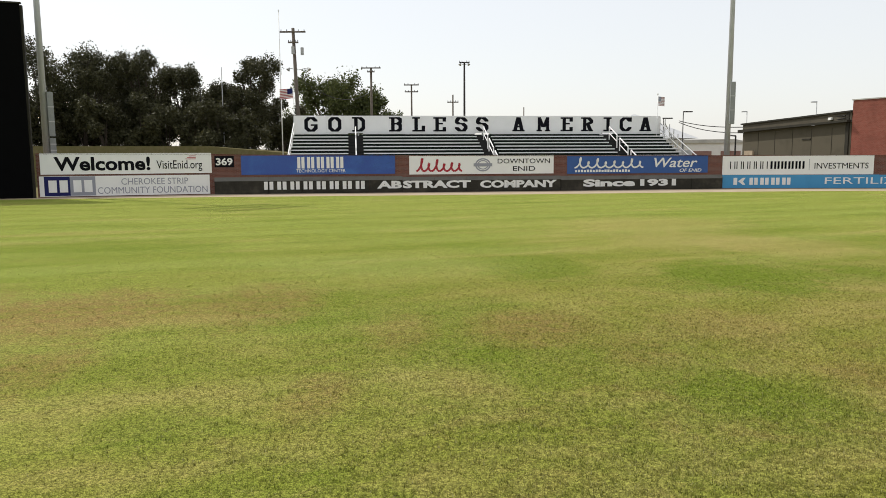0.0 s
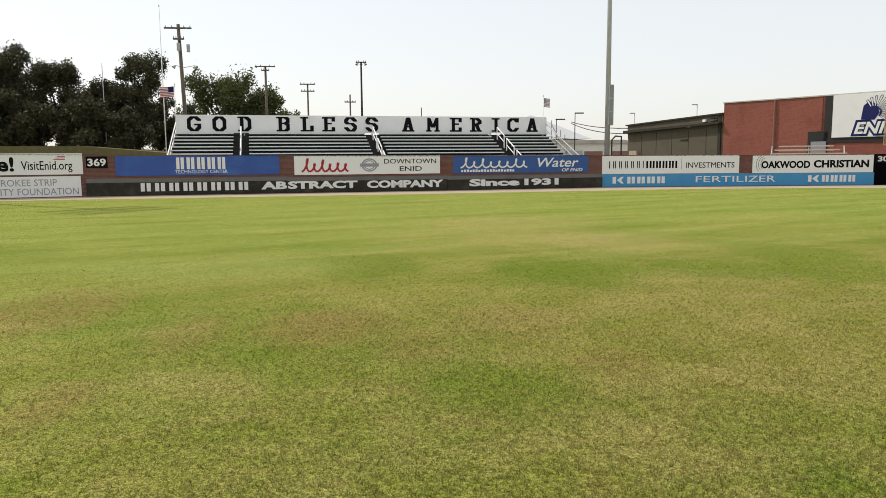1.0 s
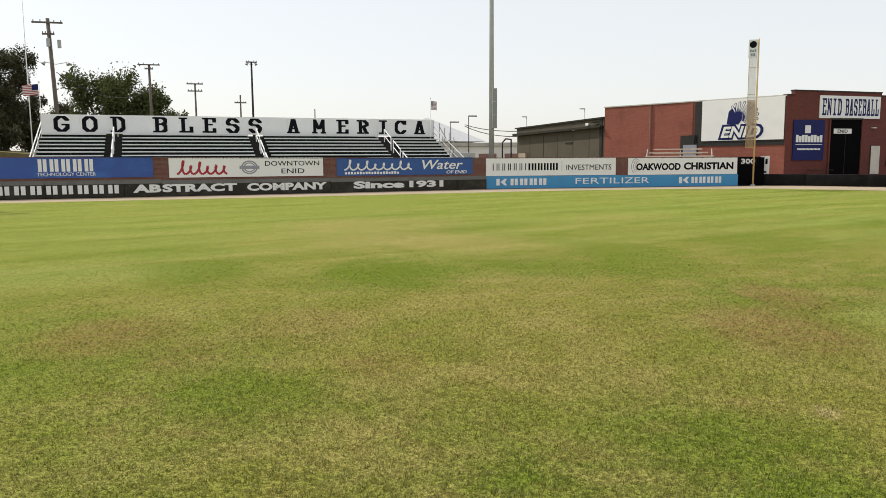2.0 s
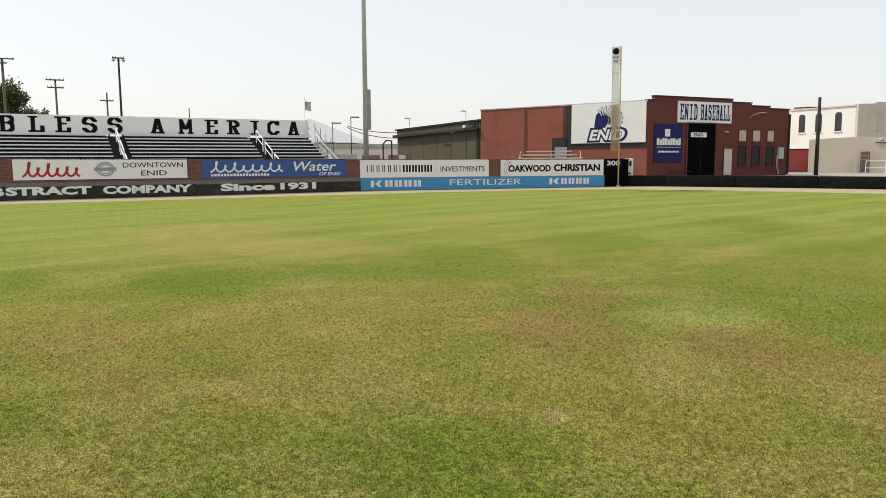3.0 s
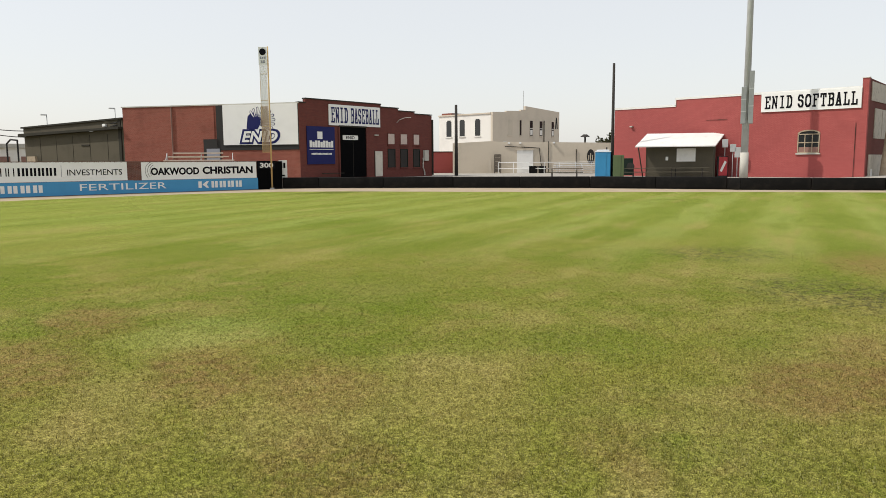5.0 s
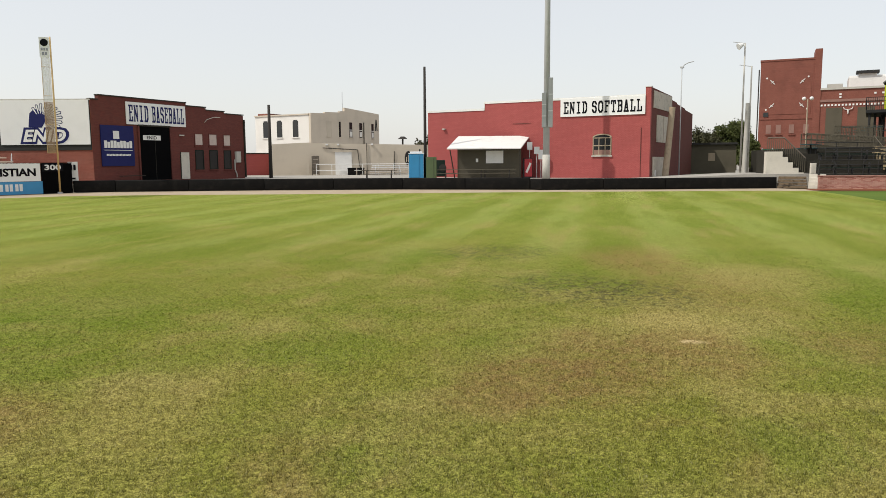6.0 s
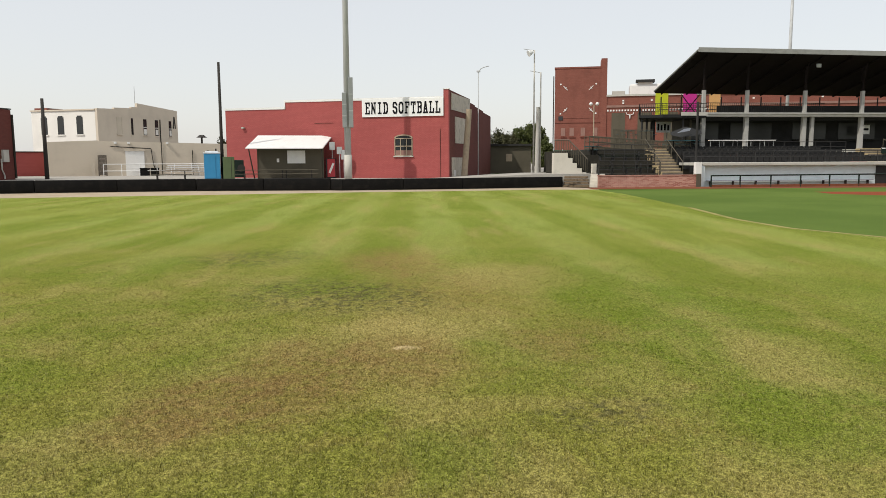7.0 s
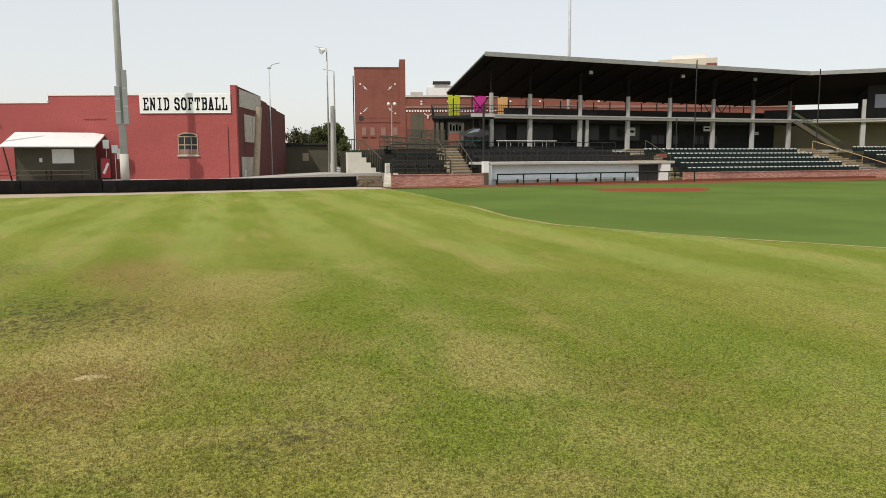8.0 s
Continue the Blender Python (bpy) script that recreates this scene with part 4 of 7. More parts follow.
# curved arms on the tall lamps by the steps
bm = BM()
pipe(bm, [(76.4, 12.7, 10.2), (76.42, 12.5, 10.5), (76.45, 12.2, 10.65), (76.5, 11.7, 10.75)], 0.04)
single("lamp_bracket", bm, M["steel"], "curved grey lamp bracket on a street lamp", "street lamp")
for x, y, z1 in ((77.3, 7.6, 12.1), (77.4, 7.0, 10.1)):
    t = thing("floodlight_pole", "pale slim floodlight pole by the concrete steps", "light pole", pose(x, y, 0.62), "floodlight poles")
    part("pole", tube(BM(), (0, 0, 0), (0, 0, z1 - 0.62), 0.09, 0.06, 10), M["concrete"], t, smooth=True)
    if z1 > 11:
        part("lamp", tube(BM(), (-0.1, 0.15, z1 - 0.75), (-0.35, 0.5, z1 - 0.95), 0.13, 0.3, 12), M["rail_white"], t)
    part("arm", tube(BM(), (0, 0, z1 - 0.65), (0, 1.0, z1 - 0.45), 0.03), M["steel"], t)
t = thing("timber_post", "leaning bare timber post beside the red building", "post", pose(68.5, 12.1, 0.62))
part("post", tube(BM(), (0, 0, 0), (0.05, -0.42, 5.65), 0.27, 0.24, 12), M["plank"], t)
t = thing("timber_post", "bare timber post beside the floodlight poles", "post", pose(77.0, 7.25, 0.62))
part("post", tube(BM(), (0, 0, 0), (0.0, -0.1, 6.3), 0.2, 0.17, 12), M["concrete"], t)

# foul pole
t = thing("foul_pole", "tall yellow foul pole with a pale mesh wing", "foul pole", wall_pose((38.14, 46.97), (39.04, 46.32)))
part("pole", tube(BM(), (0.62, 0, 0), (0.62, 0, 10.65), 0.062, 0.055, 12), M["yellow"], t, smooth=True)
bm = BM()
box(bm, 0.0, -0.02, 2.8, 0.03, 0.02, 10.6)
for k in range(5):
    box(bm, 0.0, -0.02, 2.8 + 1.94 * k, 0.55, 0.02, 2.83 + 1.94 * k)
part("wing_frame", bm, M["yellow"], t)
for z0, z1, mat, lab in ((2.8, 6.3, "tan_wire", "tan wire mesh"), (6.33, 9.3, "rail_white", "pale wire mesh")):
    bm = BM()
    for k in range(18):
        tube(bm, (0.03 + 0.029 * k, 0, z0), (0.03 + 0.029 * k, 0, z1), 0.0085, sides=4)
    for k in range(int((z1 - z0) / 0.045)):
        tube(bm, (0.03, 0.004, z0 + 0.02 + 0.045 * k), (0.53, 0.004, z0 + 0.02 + 0.045 * k), 0.0085, sides=4)
    part("wing_mesh", bm, M[mat], t, lab)
part("top_sign", box(BM(), -0.05, -0.04, 9.3, 0.55, -0.01, 10.6), M["white"], t)
bm = BM()
tube(bm, (0.25, -0.06, 10.25), (0.25, -0.04, 10.25), 0.24, sides=24)
part("round_mark", bm, M["letters"], t)
letter_bars(3, 0.02, 9.72, 0.48, 9.9, M["grey_print"], t, -0.045, 0.25)
letter_bars(2, 0.08, 9.42, 0.42, 9.62, M["grey_print"], t, -0.045, 0.25)
part("collar", tube(BM(), (0.62, 0, 0), (0.62, 0, 0.12), 0.16, sides=12), M["steel"], t)
t = thing("sign_board", "pale upright notice board with dark numerals", "sign", wall_pose((39.95, 47.75), (40.6, 47.25)))
part("board", box(BM(), 0.1, -0.06, 0.75, 0.75, 0.02, 2.2, 0.02), M["white_paint"], t)
letter_bars(2, 0.2, 1.6, 0.65, 2.0, M["letters"], t, -0.062, 0.3)
letter_bars(1, 0.25, 0.95, 0.6, 1.1, M["letters"], t, -0.062, 0.2)
part("leg", box(BM(), 0.15, -0.03, 0, 0.2, 0.02, 0.76), M["steel"], t)
part("leg", box(BM(), 0.62, -0.03, 0, 0.67, 0.02, 0.76), M["steel"], t)

# ---- padded low wall ----
low = thing("padded_wall", "long black padded low wall along the foul territory", "wall", kind="structure")
for i, (a, b) in enumerate(zip(PAD, PAD[1:])):
    L = span(a, b)
    n = max(1, round(L / 5.5))
    for k in range(n):
        x0, x1 = L * k / n + 0.004, L * (k + 1) / n - 0.004
        bm = BM()
        box(bm, x0, -0.02, 0.03, x1, 0.28, 0.86 if i < 5 else 0.80, 0.06)
        ob = part("padding_panel", bm, M["pad"], low, smooth=True)
        ob.matrix_world = wall_pose(a, b)
    bm = BM()
    box(bm, 0, 0.29, -0.02, L, 0.5, 0.66)
    ob = part("kerb", bm, M["pale_conc"], low, "pale concrete kerb")
    ob.matrix_world = wall_pose(a, b)

t = thing("pipe_post", "black stove pipe post beside the dark green shed", "post", pose(86.4, 14.3, 0.62))
part("pipe", tube(BM(), (0, 0, 0), (0, 0, 4.8), 0.13, sides=10), M["pole_dark"], t)
part("hood", tube(BM(), (0, 0, 4.3), (0, 0, 4.9), 0.2, sides=10), M["black"], t)
part("box", box(BM(), -0.5, -0.5, 2.6, 0.2, -0.14, 3.3, 0.02), M["olive_dark"], t)
for k in range(2):
    t = thing("bollard", "short white concrete bollard at the foot of a timber post", "bollard", pose(68.0 + 0.15 * k, 13.6 - 0.6 * k, 0.62), "white bollards")
    part("block", box(BM(), -0.2, -0.22, 0, 0.2, 0.22, 0.62, 0.03), M["white_paint"], t)

# ---- bleachers with the patriotic sign ----
SA, SB = (-10.96, 54.78), (17.11, 58.22)
m = sized_pose(SA, SB, 0.968, 0.06)
L = span(SA, SB) / 0.968
t = thing("bleacher_sign", "long white board sign with black slab letters", "sign", m)
for k in range(12):
    part("board", box(BM(), L * k / 12 + 0.004, -0.05, 4.12, L * (k + 1) / 12 - 0.004, 0.0, 5.45), M["white"], t)
for k in range(13):
    part("support_post", box(BM(), L * k / 12 - 0.05, 0.01, -0.1, L * k / 12 + 0.05, 0.12, 5.4), M["steel"], t)
CENTRES = (550, 592, 634, 699, 740, 777, 815, 852, 916, 960, 1001, 1037, 1073, 1105, 1140)
for c, x in zip("GODBLESSAMERICA", CENTRES):
    x = (x - 520) / 646
    x = x * SA[1] / (SB[1] - x * (SB[1] - SA[1])) * L
    slab_words(c, x - 0.50, 4.24, x + 0.50, 5.34, M["letters"], t, -0.062, 1.0, (0.27, 0.11))

bl = thing("bleachers", "dark green bleachers with aluminium bench boards", "bleachers", m)
AISLES = [(4.1, 5.2), (13.95, 15.1), (24.1, 25.2)]
BLOCKS = [(0.0, 4.1), (5.2, 13.95), (15.1, 24.1), (25.2, L)]
ROWS = 15
for r in range(ROWS):
    y, z = -0.35 - 0.64 * r, 4.02 - 0.257 * r
    if z < 0.5:
        break
    for a, b in BLOCKS:
        if b == L:
            b = L - 0.02 * r
        part("bench_board", box(BM(), a, y - 0.14, z, b, y + 0.14, z + 0.085, 0.012), M["alu"], bl)
        part("riser", box(BM(), a, y + 0.24, z - 0.38, b, y + 0.27, z + 0.0), M["dark_green"], bl)
        part("foot_board", box(BM(), a, y - 0.40, z - 0.40, b, y - 0.15, z - 0.36), M["dark_green"], bl)
    for a, b in AISLES:
        part("aisle_step", box(BM(), a, y - 0.40, z - 0.40, b, y + 0.26, z - 0.36), M["dark_green"], bl)
        part("aisle_riser", box(BM(), a, y + 0.24, z - 0.38, b, y + 0.27, z - 0.1), M["black"], bl)
part("under_cladding", profile(BM(), [(0.1, -0.1), (L - 0.1, -0.1), (L - 0.1, 4.0), (0.1, 4.0)], 0.14, 0.2), M["dark_green"], bl)
for a, b in AISLES:
    c = (a + b) / 2
    for k in range(3):
        y0 = -0.9 - 2.35 * k
        z0 = 3.55 - 0.943 * k
        y1, z1 = y0 - 1.75, z0 - 0.70
        bm = pipe(BM(), [(c, y0, z0), (c, y0, z0 + 1.0), (c, y1, z1 + 1.0), (c, y1, z1)], 0.045)
        tube(bm, (c, y0, z0 + 0.5), (c, y1, z1 + 0.5), 0.035)
        part("handrail", bm, M["rail_white"], bl, "white tubular handrail")
for x in (0.0, L):
    for k in range(4):
        y0, z0 = 0.0 - 2.2 * k, 3.95 - 0.885 * k
        bm = BM()
        pipe(bm, [(x, y0, z0 - 0.4), (x, y0, z0 + 0.95), (x, y0 - 2.2, z0 + 0.065), (x, y0 - 2.2, z0 - 1.2)], 0.04)
        tube(bm, (x, y0, z0 + 0.45), (x, y0 - 2.2, z0 - 0.43), 0.03)
        part("end_rail", bm, M["rail_white"] if x == 0 else M["steel"], bl)


# flags
def flag_pole(x, y, z1, flag_z, w, h, label, r=0.05, side=1, dyes=("flag_red", "navy")):
    t = thing("flagpole", label, "flagpole", pose(x, y, -0.03))
    part("pole", tube(BM(), (0, 0, 0), (0, 0, z1), r, r * 0.6, 8), M["rail_white"], t, smooth=True)
    part("finial", tube(BM(), (0, 0, z1), (0, 0, z1 + 0.12), 0.07, 0.03, 8), M["rail_white"], t)
    if not w:
        return
    cloth = part("flag", BM(), M["white"], t, "striped red and white flag with blue corner")
    bm = BM()

    def wave(x):
        return 0.06 * math.sin(4.2 * x + 0.5) * min(1, x * 2)

    def strip(b, xa, xb, za, zb, lift):
        n = 8
        rows = [[b.verts.new((side * (0.05 + xx), wave(xx) + lift, z - 0.10 * xx)) for z in (za, zb)] for xx in np.linspace(xa, xb, n)]
        for p, q in zip(rows, rows[1:]):
            b.faces.new((p[0], q[0], q[1], p[1]))
    strip(bm, 0, w, flag_z, flag_z + h, 0)
    bm.to_mesh(cloth.data)
    bm.free()
    bm = BM()
    for k in range(7):
        strip(bm, 0, w, flag_z + h * 2 * k / 13, flag_z + h * (2 * k + 1) / 13, -0.012)
    part("stripes", bm, M[dyes[0]], cloth)
    bm = BM()
    strip(bm, 0, w * 0.42, flag_z + h * 6 / 13, flag_z + h, -0.022)
    part("canton", bm, M[dyes[1]], cloth)


flag_pole(-13.1, 60.6, 14.0, 6.45, 0, 0, "tall bare white flagpole beside the bleachers")
flag_pole(-10.98, 55.0, 7.45, 6.65, 0.95, 0.72, "short flagpole with a striped flag at the bleacher corner", 0.035, -1)
flag_pole(16.82, 58.0, 7.0, 6.16, 0.5, 0.7, "short white flagpole with a small faded striped flag", 0.03, 1, ("flag_faded", "grey_print"))

# small aluminium bleacher behind the last banners
t = thing("small_bleacher", "small aluminium bleacher behind the outfield wall", "bleachers", sized_pose((31.86, 51.0), (36.8, 47.85), 0.93, 0.14))
for k in range(4):
    part("bench_board", box(BM(), 0.5 * k * 0.6, 0.7 * k, 1.9 + 0.3 * k, 6.2 - 0.45 * k, 0.7 * k + 0.26, 2.0 + 0.3 * k, 0.01), M["plank_pale"], t)
    part("foot_board", box(BM(), 0.5 * k * 0.6, 0.7 * k - 0.3, 1.55 + 0.3 * k, 6.2 - 0.45 * k, 0.7 * k - 0.05, 1.66 + 0.3 * k), M["plank_pale"], t)
for x in (0.4, 3.1, 5.6):
    bm = BM()
    pipe(bm, [(x, -0.2, 1.5), (x, 2.5, 2.85), (x, 2.5, -0.2)], 0.035)
    tube(bm, (x, 0.0, 1.6), (x, 0.0, -0.2), 0.035)
    part("frame", bm, M["steel"], t)


# ---- buildings ----
def stepped_wall(bm, outline, y0, y1):
    return profile(bm, outline, y0, y1)


def opening(parent, x0, z0, x1, z1, glass, surround=None, depth=0.12, name="window", sill=True, y=0.0, mull=0, ledge=None):
    """A window or door set in a recess: frame, pane and sill."""
    w = part(name, BM(), glass, parent)
    bm = BM()
    box(bm, x0 + 0.05, y - 0.012, z0 + 0.05, x1 - 0.05, y - 0.004, z1 - 0.05)
    bm.to_mesh(w.data)
    bm.free()
    s = surround or M["olive_dark"]
    bm = BM()
    for a in ((x0, z0, x0 + 0.07, z1), (x1 - 0.07, z0, x1, z1), (x0, z1 - 0.07, x1, z1), (x0, z0, x1, z0 + 0.07)):
        box(bm, a[0], y - 0.05, a[1], a[2], y - 0.004, a[3])
    for k in range(mull):
        xm = x0 + (x1 - x0) * (k + 1) / (mull + 1)
        box(bm, xm - 0.03, y - 0.04, z0, xm + 0.03, y - 0.004, z1)
    part("frame", bm, s, w)
    if sill:
        part("sill", box(BM(), x0 - 0.08, y - 0.12, z0 - 0.1, x1 + 0.08, y - 0.004, z0), ledge or M["concrete"], w)
    return w


# brick clubhouse: front with the doorway
CLUB = 0.915
EA, EB = (41.86, 47.34), (58.37, 48.62)
FA, FB = (33.90, 61.25), (41.84, 47.38)
HOUSE, WING = sized_pose(EA, EB, CLUB, 0.17), sized_pose(FA, FB, CLUB, 0.17)
house = thing("clubhouse", "dark red brick clubhouse with stepped parapet and signs", "building", HOUSE)
L = span(EA, EB) / CLUB
bm = BM()
profile(bm, [(0, -0.2), (L, -0.2), (L, 6.8), (15.35, 6.9), (15.35, 7.02), (12.85, 7.08), (12.85, 7.26), (10.3, 7.36), (10.3, 7.58), (0.75, 7.56), (0.75, 7.2), (0, 7.2)], 0, 0.35)
part("front_wall", bm, M["brick_b"], house)
bm = BM()
for x0, x1, z in ((-0.03, 0.75, 7.2), (0.72, 10.33, 7.57), (10.28, 12.88, 7.31), (12.85, 15.38, 7.06), (15.33, L + 0.05, 6.86)):
    box(bm, x0, -0.06, z - 0.02, x1, 0.4, z + 0.08)
part("coping", bm, M["olive_dark"], house)
part("end_wall", box(BM(), L - 0.35, 0.36, -0.2, L, 14, 6.7), M["brick_b"], house)
part("downpipe", box(BM(), L - 0.02, -0.12, 0.6, L + 0.14, 0.0, 6.4), M["olive_dark"], house)
door = part("doorway", box(BM(), 4.7, -0.03, 0.62, 8.15, -0.004, 5.25), M["screen"], house, "tall black double door")
part("lintel", box(BM(), 4.6, -0.1, 5.25, 8.25, -0.004, 5.4), M["olive_dark"], door)
part("jamb", box(BM(), 4.55, -0.12, 0.62, 4.7, -0.004, 5.25), M["brick_b"], door)
part("jamb", box(BM(), 8.15, -0.12, 0.62, 8.3, -0.004, 5.25), M["brick_b"], door)
part("leaf_gap", box(BM(), 6.41, -0.04, 0.62, 6.44, -0.031, 4.4), M["olive_dark"], door)
plate = part("name_plate", box(BM(), 5.1, -0.06, 4.08, 7.05, -0.032, 4.5), M["white_paint"], house)
words("ENID", 5.5, 4.15, 6.6, 4.43, M["letters"], plate, -0.068, 0.01)
d2 = part("side_door", box(BM(), 9.4, -0.05, 0.62, 10.4, -0.004, 3.05), M["pale_conc"], house, "pale grey steel door")
part("door_frame", box(BM(), 9.3, -0.03, 0.62, 9.4, -0.002, 3.12), M["olive_dark"], d2)
for x0, x1 in ((11.2, 12.3), (13.05, 14.2), (15.05, 16.1)):
    opening(house, x0, 3.7, x1, 4.85, M["pale_board"], M["brick_b"], ledge=M["brick_b"])
    opening(house, x0, 1.45, x1, 3.3, M["smoked"], M["dark_green"], ledge=M["brick_b"])
meter = part("meter_box", box(BM(), 16.65, -0.25, 2.1, 17.3, -0.004, 3.2, 0.02), M["concrete"], house)
part("conduit", pipe(BM(), [(16.5, -0.12, 2.4), (16.5, -0.12, 1.4), (16.75, -0.12, 0.9), (16.75, -0.12, 0.6)], 0.06), M["concrete"], meter)
part("wall_lamp", pipe(BM(), [(12.6, -0.02, 5.9), (12.6, -0.3, 6.15), (13.3, -0.5, 6.4), (14.2, -0.5, 6.45)], 0.03), M["concrete"], house)
part("vent_cap", box(BM(), 9.3, -0.15, 4.55, 9.8, 0, 4.65), M["concrete"], house)
part("bench", box(BM(), 2.0, -0.9, 1.0, 4.4, -0.5, 1.06), M["olive_dark"], house)
sg = thing("building_sign", "white sign board with black slab letters", "sign", HOUSE)
part("board", box(BM(), 3.4, -0.1, 5.36, 10.1, -0.02, 7.24, 0.01), M["white"], sg)
slab_words("ENID", 3.65, 5.6, 5.75, 7.0, M["navy"], sg, -0.11, 0.82, (0.25, 0.11))
slab_words("BASEBALL", 6.15, 5.6, 9.9, 7.0, M["navy"], sg, -0.11, 0.82, (0.25, 0.11))
sg = thing("building_sign", "navy blue sponsor sign with white print", "sign", HOUSE)
part("board", box(BM(), 0.75, -0.1, 1.85, 4.05, -0.02, 5.2, 0.01), M["navy"], sg)
letter_bars(9, 1.0, 3.35, 3.85, 3.95, M["letters_w"], sg, -0.105, 0.15)
part("mark", box(BM(), 1.95, -0.11, 4.1, 2.55, -0.101, 4.75), M["letters_w"], sg)
part("rule", box(BM(), 1.0, -0.11, 3.15, 3.85, -0.101, 3.19), M["letters_w"], sg)
letter_bars(17, 1.2, 2.7, 3.65, 2.86, M["letters_w"], sg, -0.105, 0.25)

# clubhouse: side wall with the team board
side = thing("clubhouse_wing", "weathered red brick side wing of the clubhouse", "building", WING)
L = span(FA, EA) / CLUB
bm = BM()
profile(bm, [(0, -0.2), (L, -0.2), (L, 7.12), (0, 7.12)], 0, 0.35)
part("side_wall", bm, M["brick_a"], side)
part("coping", box(BM(), -0.1, -0.06, 7.12, L, 0.4, 7.22), M["concrete"], side)
part("roof_deck", prism(BM(), [(0, 0.36), (L, 0.36), (L - 3, 17), (2, 17)], 6.6, 6.75), M["olive_dark"], side)
part("downpipe", tube(BM(), (5.1, -0.1, 1.0), (5.1, -0.1, 7.1), 0.07), M["blind"], side)
part("brick_pier", box(BM(), 9.0, -0.06, 4.2, 9.35, -0.003, 7.0), M["brick_a"], side)
part("dark_surround", box(BM(), 9.55, -0.05, 3.15, L - 0.05, -0.004, 7.1), M["black"], side)
part("dark_door", box(BM(), 8.2, -0.05, 2.0, 9.9, -0.003, 4.15), M["black"], side)
part("door_glass", box(BM(), 8.5, -0.075, 2.2, 9.8, -0.052, 3.3), M["grey_print"], side)
sg = thing("team_board", "white team board with navy outlined lettering", "sign", WING)
part("board", box(BM(), 10.25, -0.12, 3.6, L - 0.1, -0.055, 7.12), M["white"], sg)
words("ENID", 11.8, 3.66, 15.75, 4.98, M["navy"], sg, -0.13, 0.12, 0.25)
words("ENID", 12.05, 3.84, 15.5, 4.80, M["letters_w"], sg, -0.142, 0.03, 0.25)
bm, quill = BM(), BM()
for k in range(11):
    f = radians(-38 + 15.5 * k)
    cx, cz = 13.55, 5.55
    r0, r1, w = 0.42, 1.75 - 0.028 * abs(k - 4) ** 1.6, 0.13
    dx, dz = math.cos(f), math.sin(f) * 0.86
    for shape, grow, y0, y1 in ((bm, 1.0, -0.133, -0.121), (quill, 0.55, -0.139, -0.1335)):
        ww, q0, q1 = w * grow, r0 + 0.4 * (1 - grow), r1 - 0.12 * (1 - grow)
        profile(shape, [(cx + dx * q0 - dz * ww * 0.4, cz + dz * q0 + dx * ww * 0.4), (cx + dx * q1 - dz * ww, cz + dz * q1 + dx * ww), (cx + dx * (q1 + 0.1), cz + dz * (q1 + 0.1)), (cx + dx * q1 + dz * ww, cz + dz * q1 - dx * ww), (cx + dx * q0 + dz * ww * 0.4, cz + dz * q0 - dx * ww * 0.4)], y0, y1)
part("fan_strips", quill, M["letters_w"], sg, "white strips of the fan")
part("fan_mark", bm, M["navy"], sg, "navy fan of plain strips")
bm = BM()
profile(bm, [(12.55, 5.0), (13.6, 4.95), (13.95, 5.5), (13.75, 6.2), (13.1, 6.45), (12.7, 6.1), (12.62, 5.6)], -0.137, -0.121)
part("block_mark", bm, M["navy"], sg)

# olive shed beside the wing
shed = thing("olive_shed", "long olive metal shed with a dark flat roof", "building", wall_pose((30.65, 75.35), (33.95, 61.4)))
L = span((30.65, 75.35), (33.95, 61.4))
part("front_wall", profile(BM(), [(0, 0), (L, 0), (L, 4.95), (0, 4.6)], 0, 0.2), M["olive"], shed)
part("fascia", profile(BM(), [(0, 4.86), (L, 5.12), (L, 5.76), (0, 5.36)], -0.05, 0.19), M["olive"], shed)
part("canopy_edge", profile(BM(), [(-0.2, 4.6), (L, 4.95), (L, 5.12), (-0.2, 4.86)], -0.5, -0.06), M["olive_dark"], shed)
part("roof", profile(BM(), [(-0.2, 5.36), (L + 0.05, 5.76), (L + 0.05, 5.9), (-0.2, 5.5)], -0.2, 9), M["olive_dark"], shed)
part("corner_post", box(BM(), L - 0.55, -0.1, 0, L - 0.2, -0.004, 5.7), M["olive_dark"], shed)
part("far_end", box(BM(), -0.15, 0.21, 0, 0.0, 8, 5.3), M["olive"], shed)
for f in (0.17, 0.34, 0.51, 0.68, 0.85):
    part("wall_seam", box(BM(), L * f, -0.02, 0, L * f + 0.035, -0.003, 4.55), M["olive_dark"], shed)
part("vent", box(BM(), 8.6, -0.06, 3.6, 9.7, -0.004, 3.72), M["olive_dark"], shed)
part("roof_light", box(BM(), 11.9, -0.25, 5.2, 12.3, -0.06, 5.42, 0.02), M["rail_white"], shed, "small white wall lamp")
part("pipe_frame", pipe(BM(), [(-3.0, 0, -0.03), (-3.0, 0, 4.0), (-2.3, 0, 4.4), (-1.2, 0, 4.3), (-1.2, 0, -0.03)], 0.08), M["black"], shed)
part("crate", box(BM(), 1.0, -0.5, 0.0, 2.3, -0.3, 2.75), M["plank"], shed)

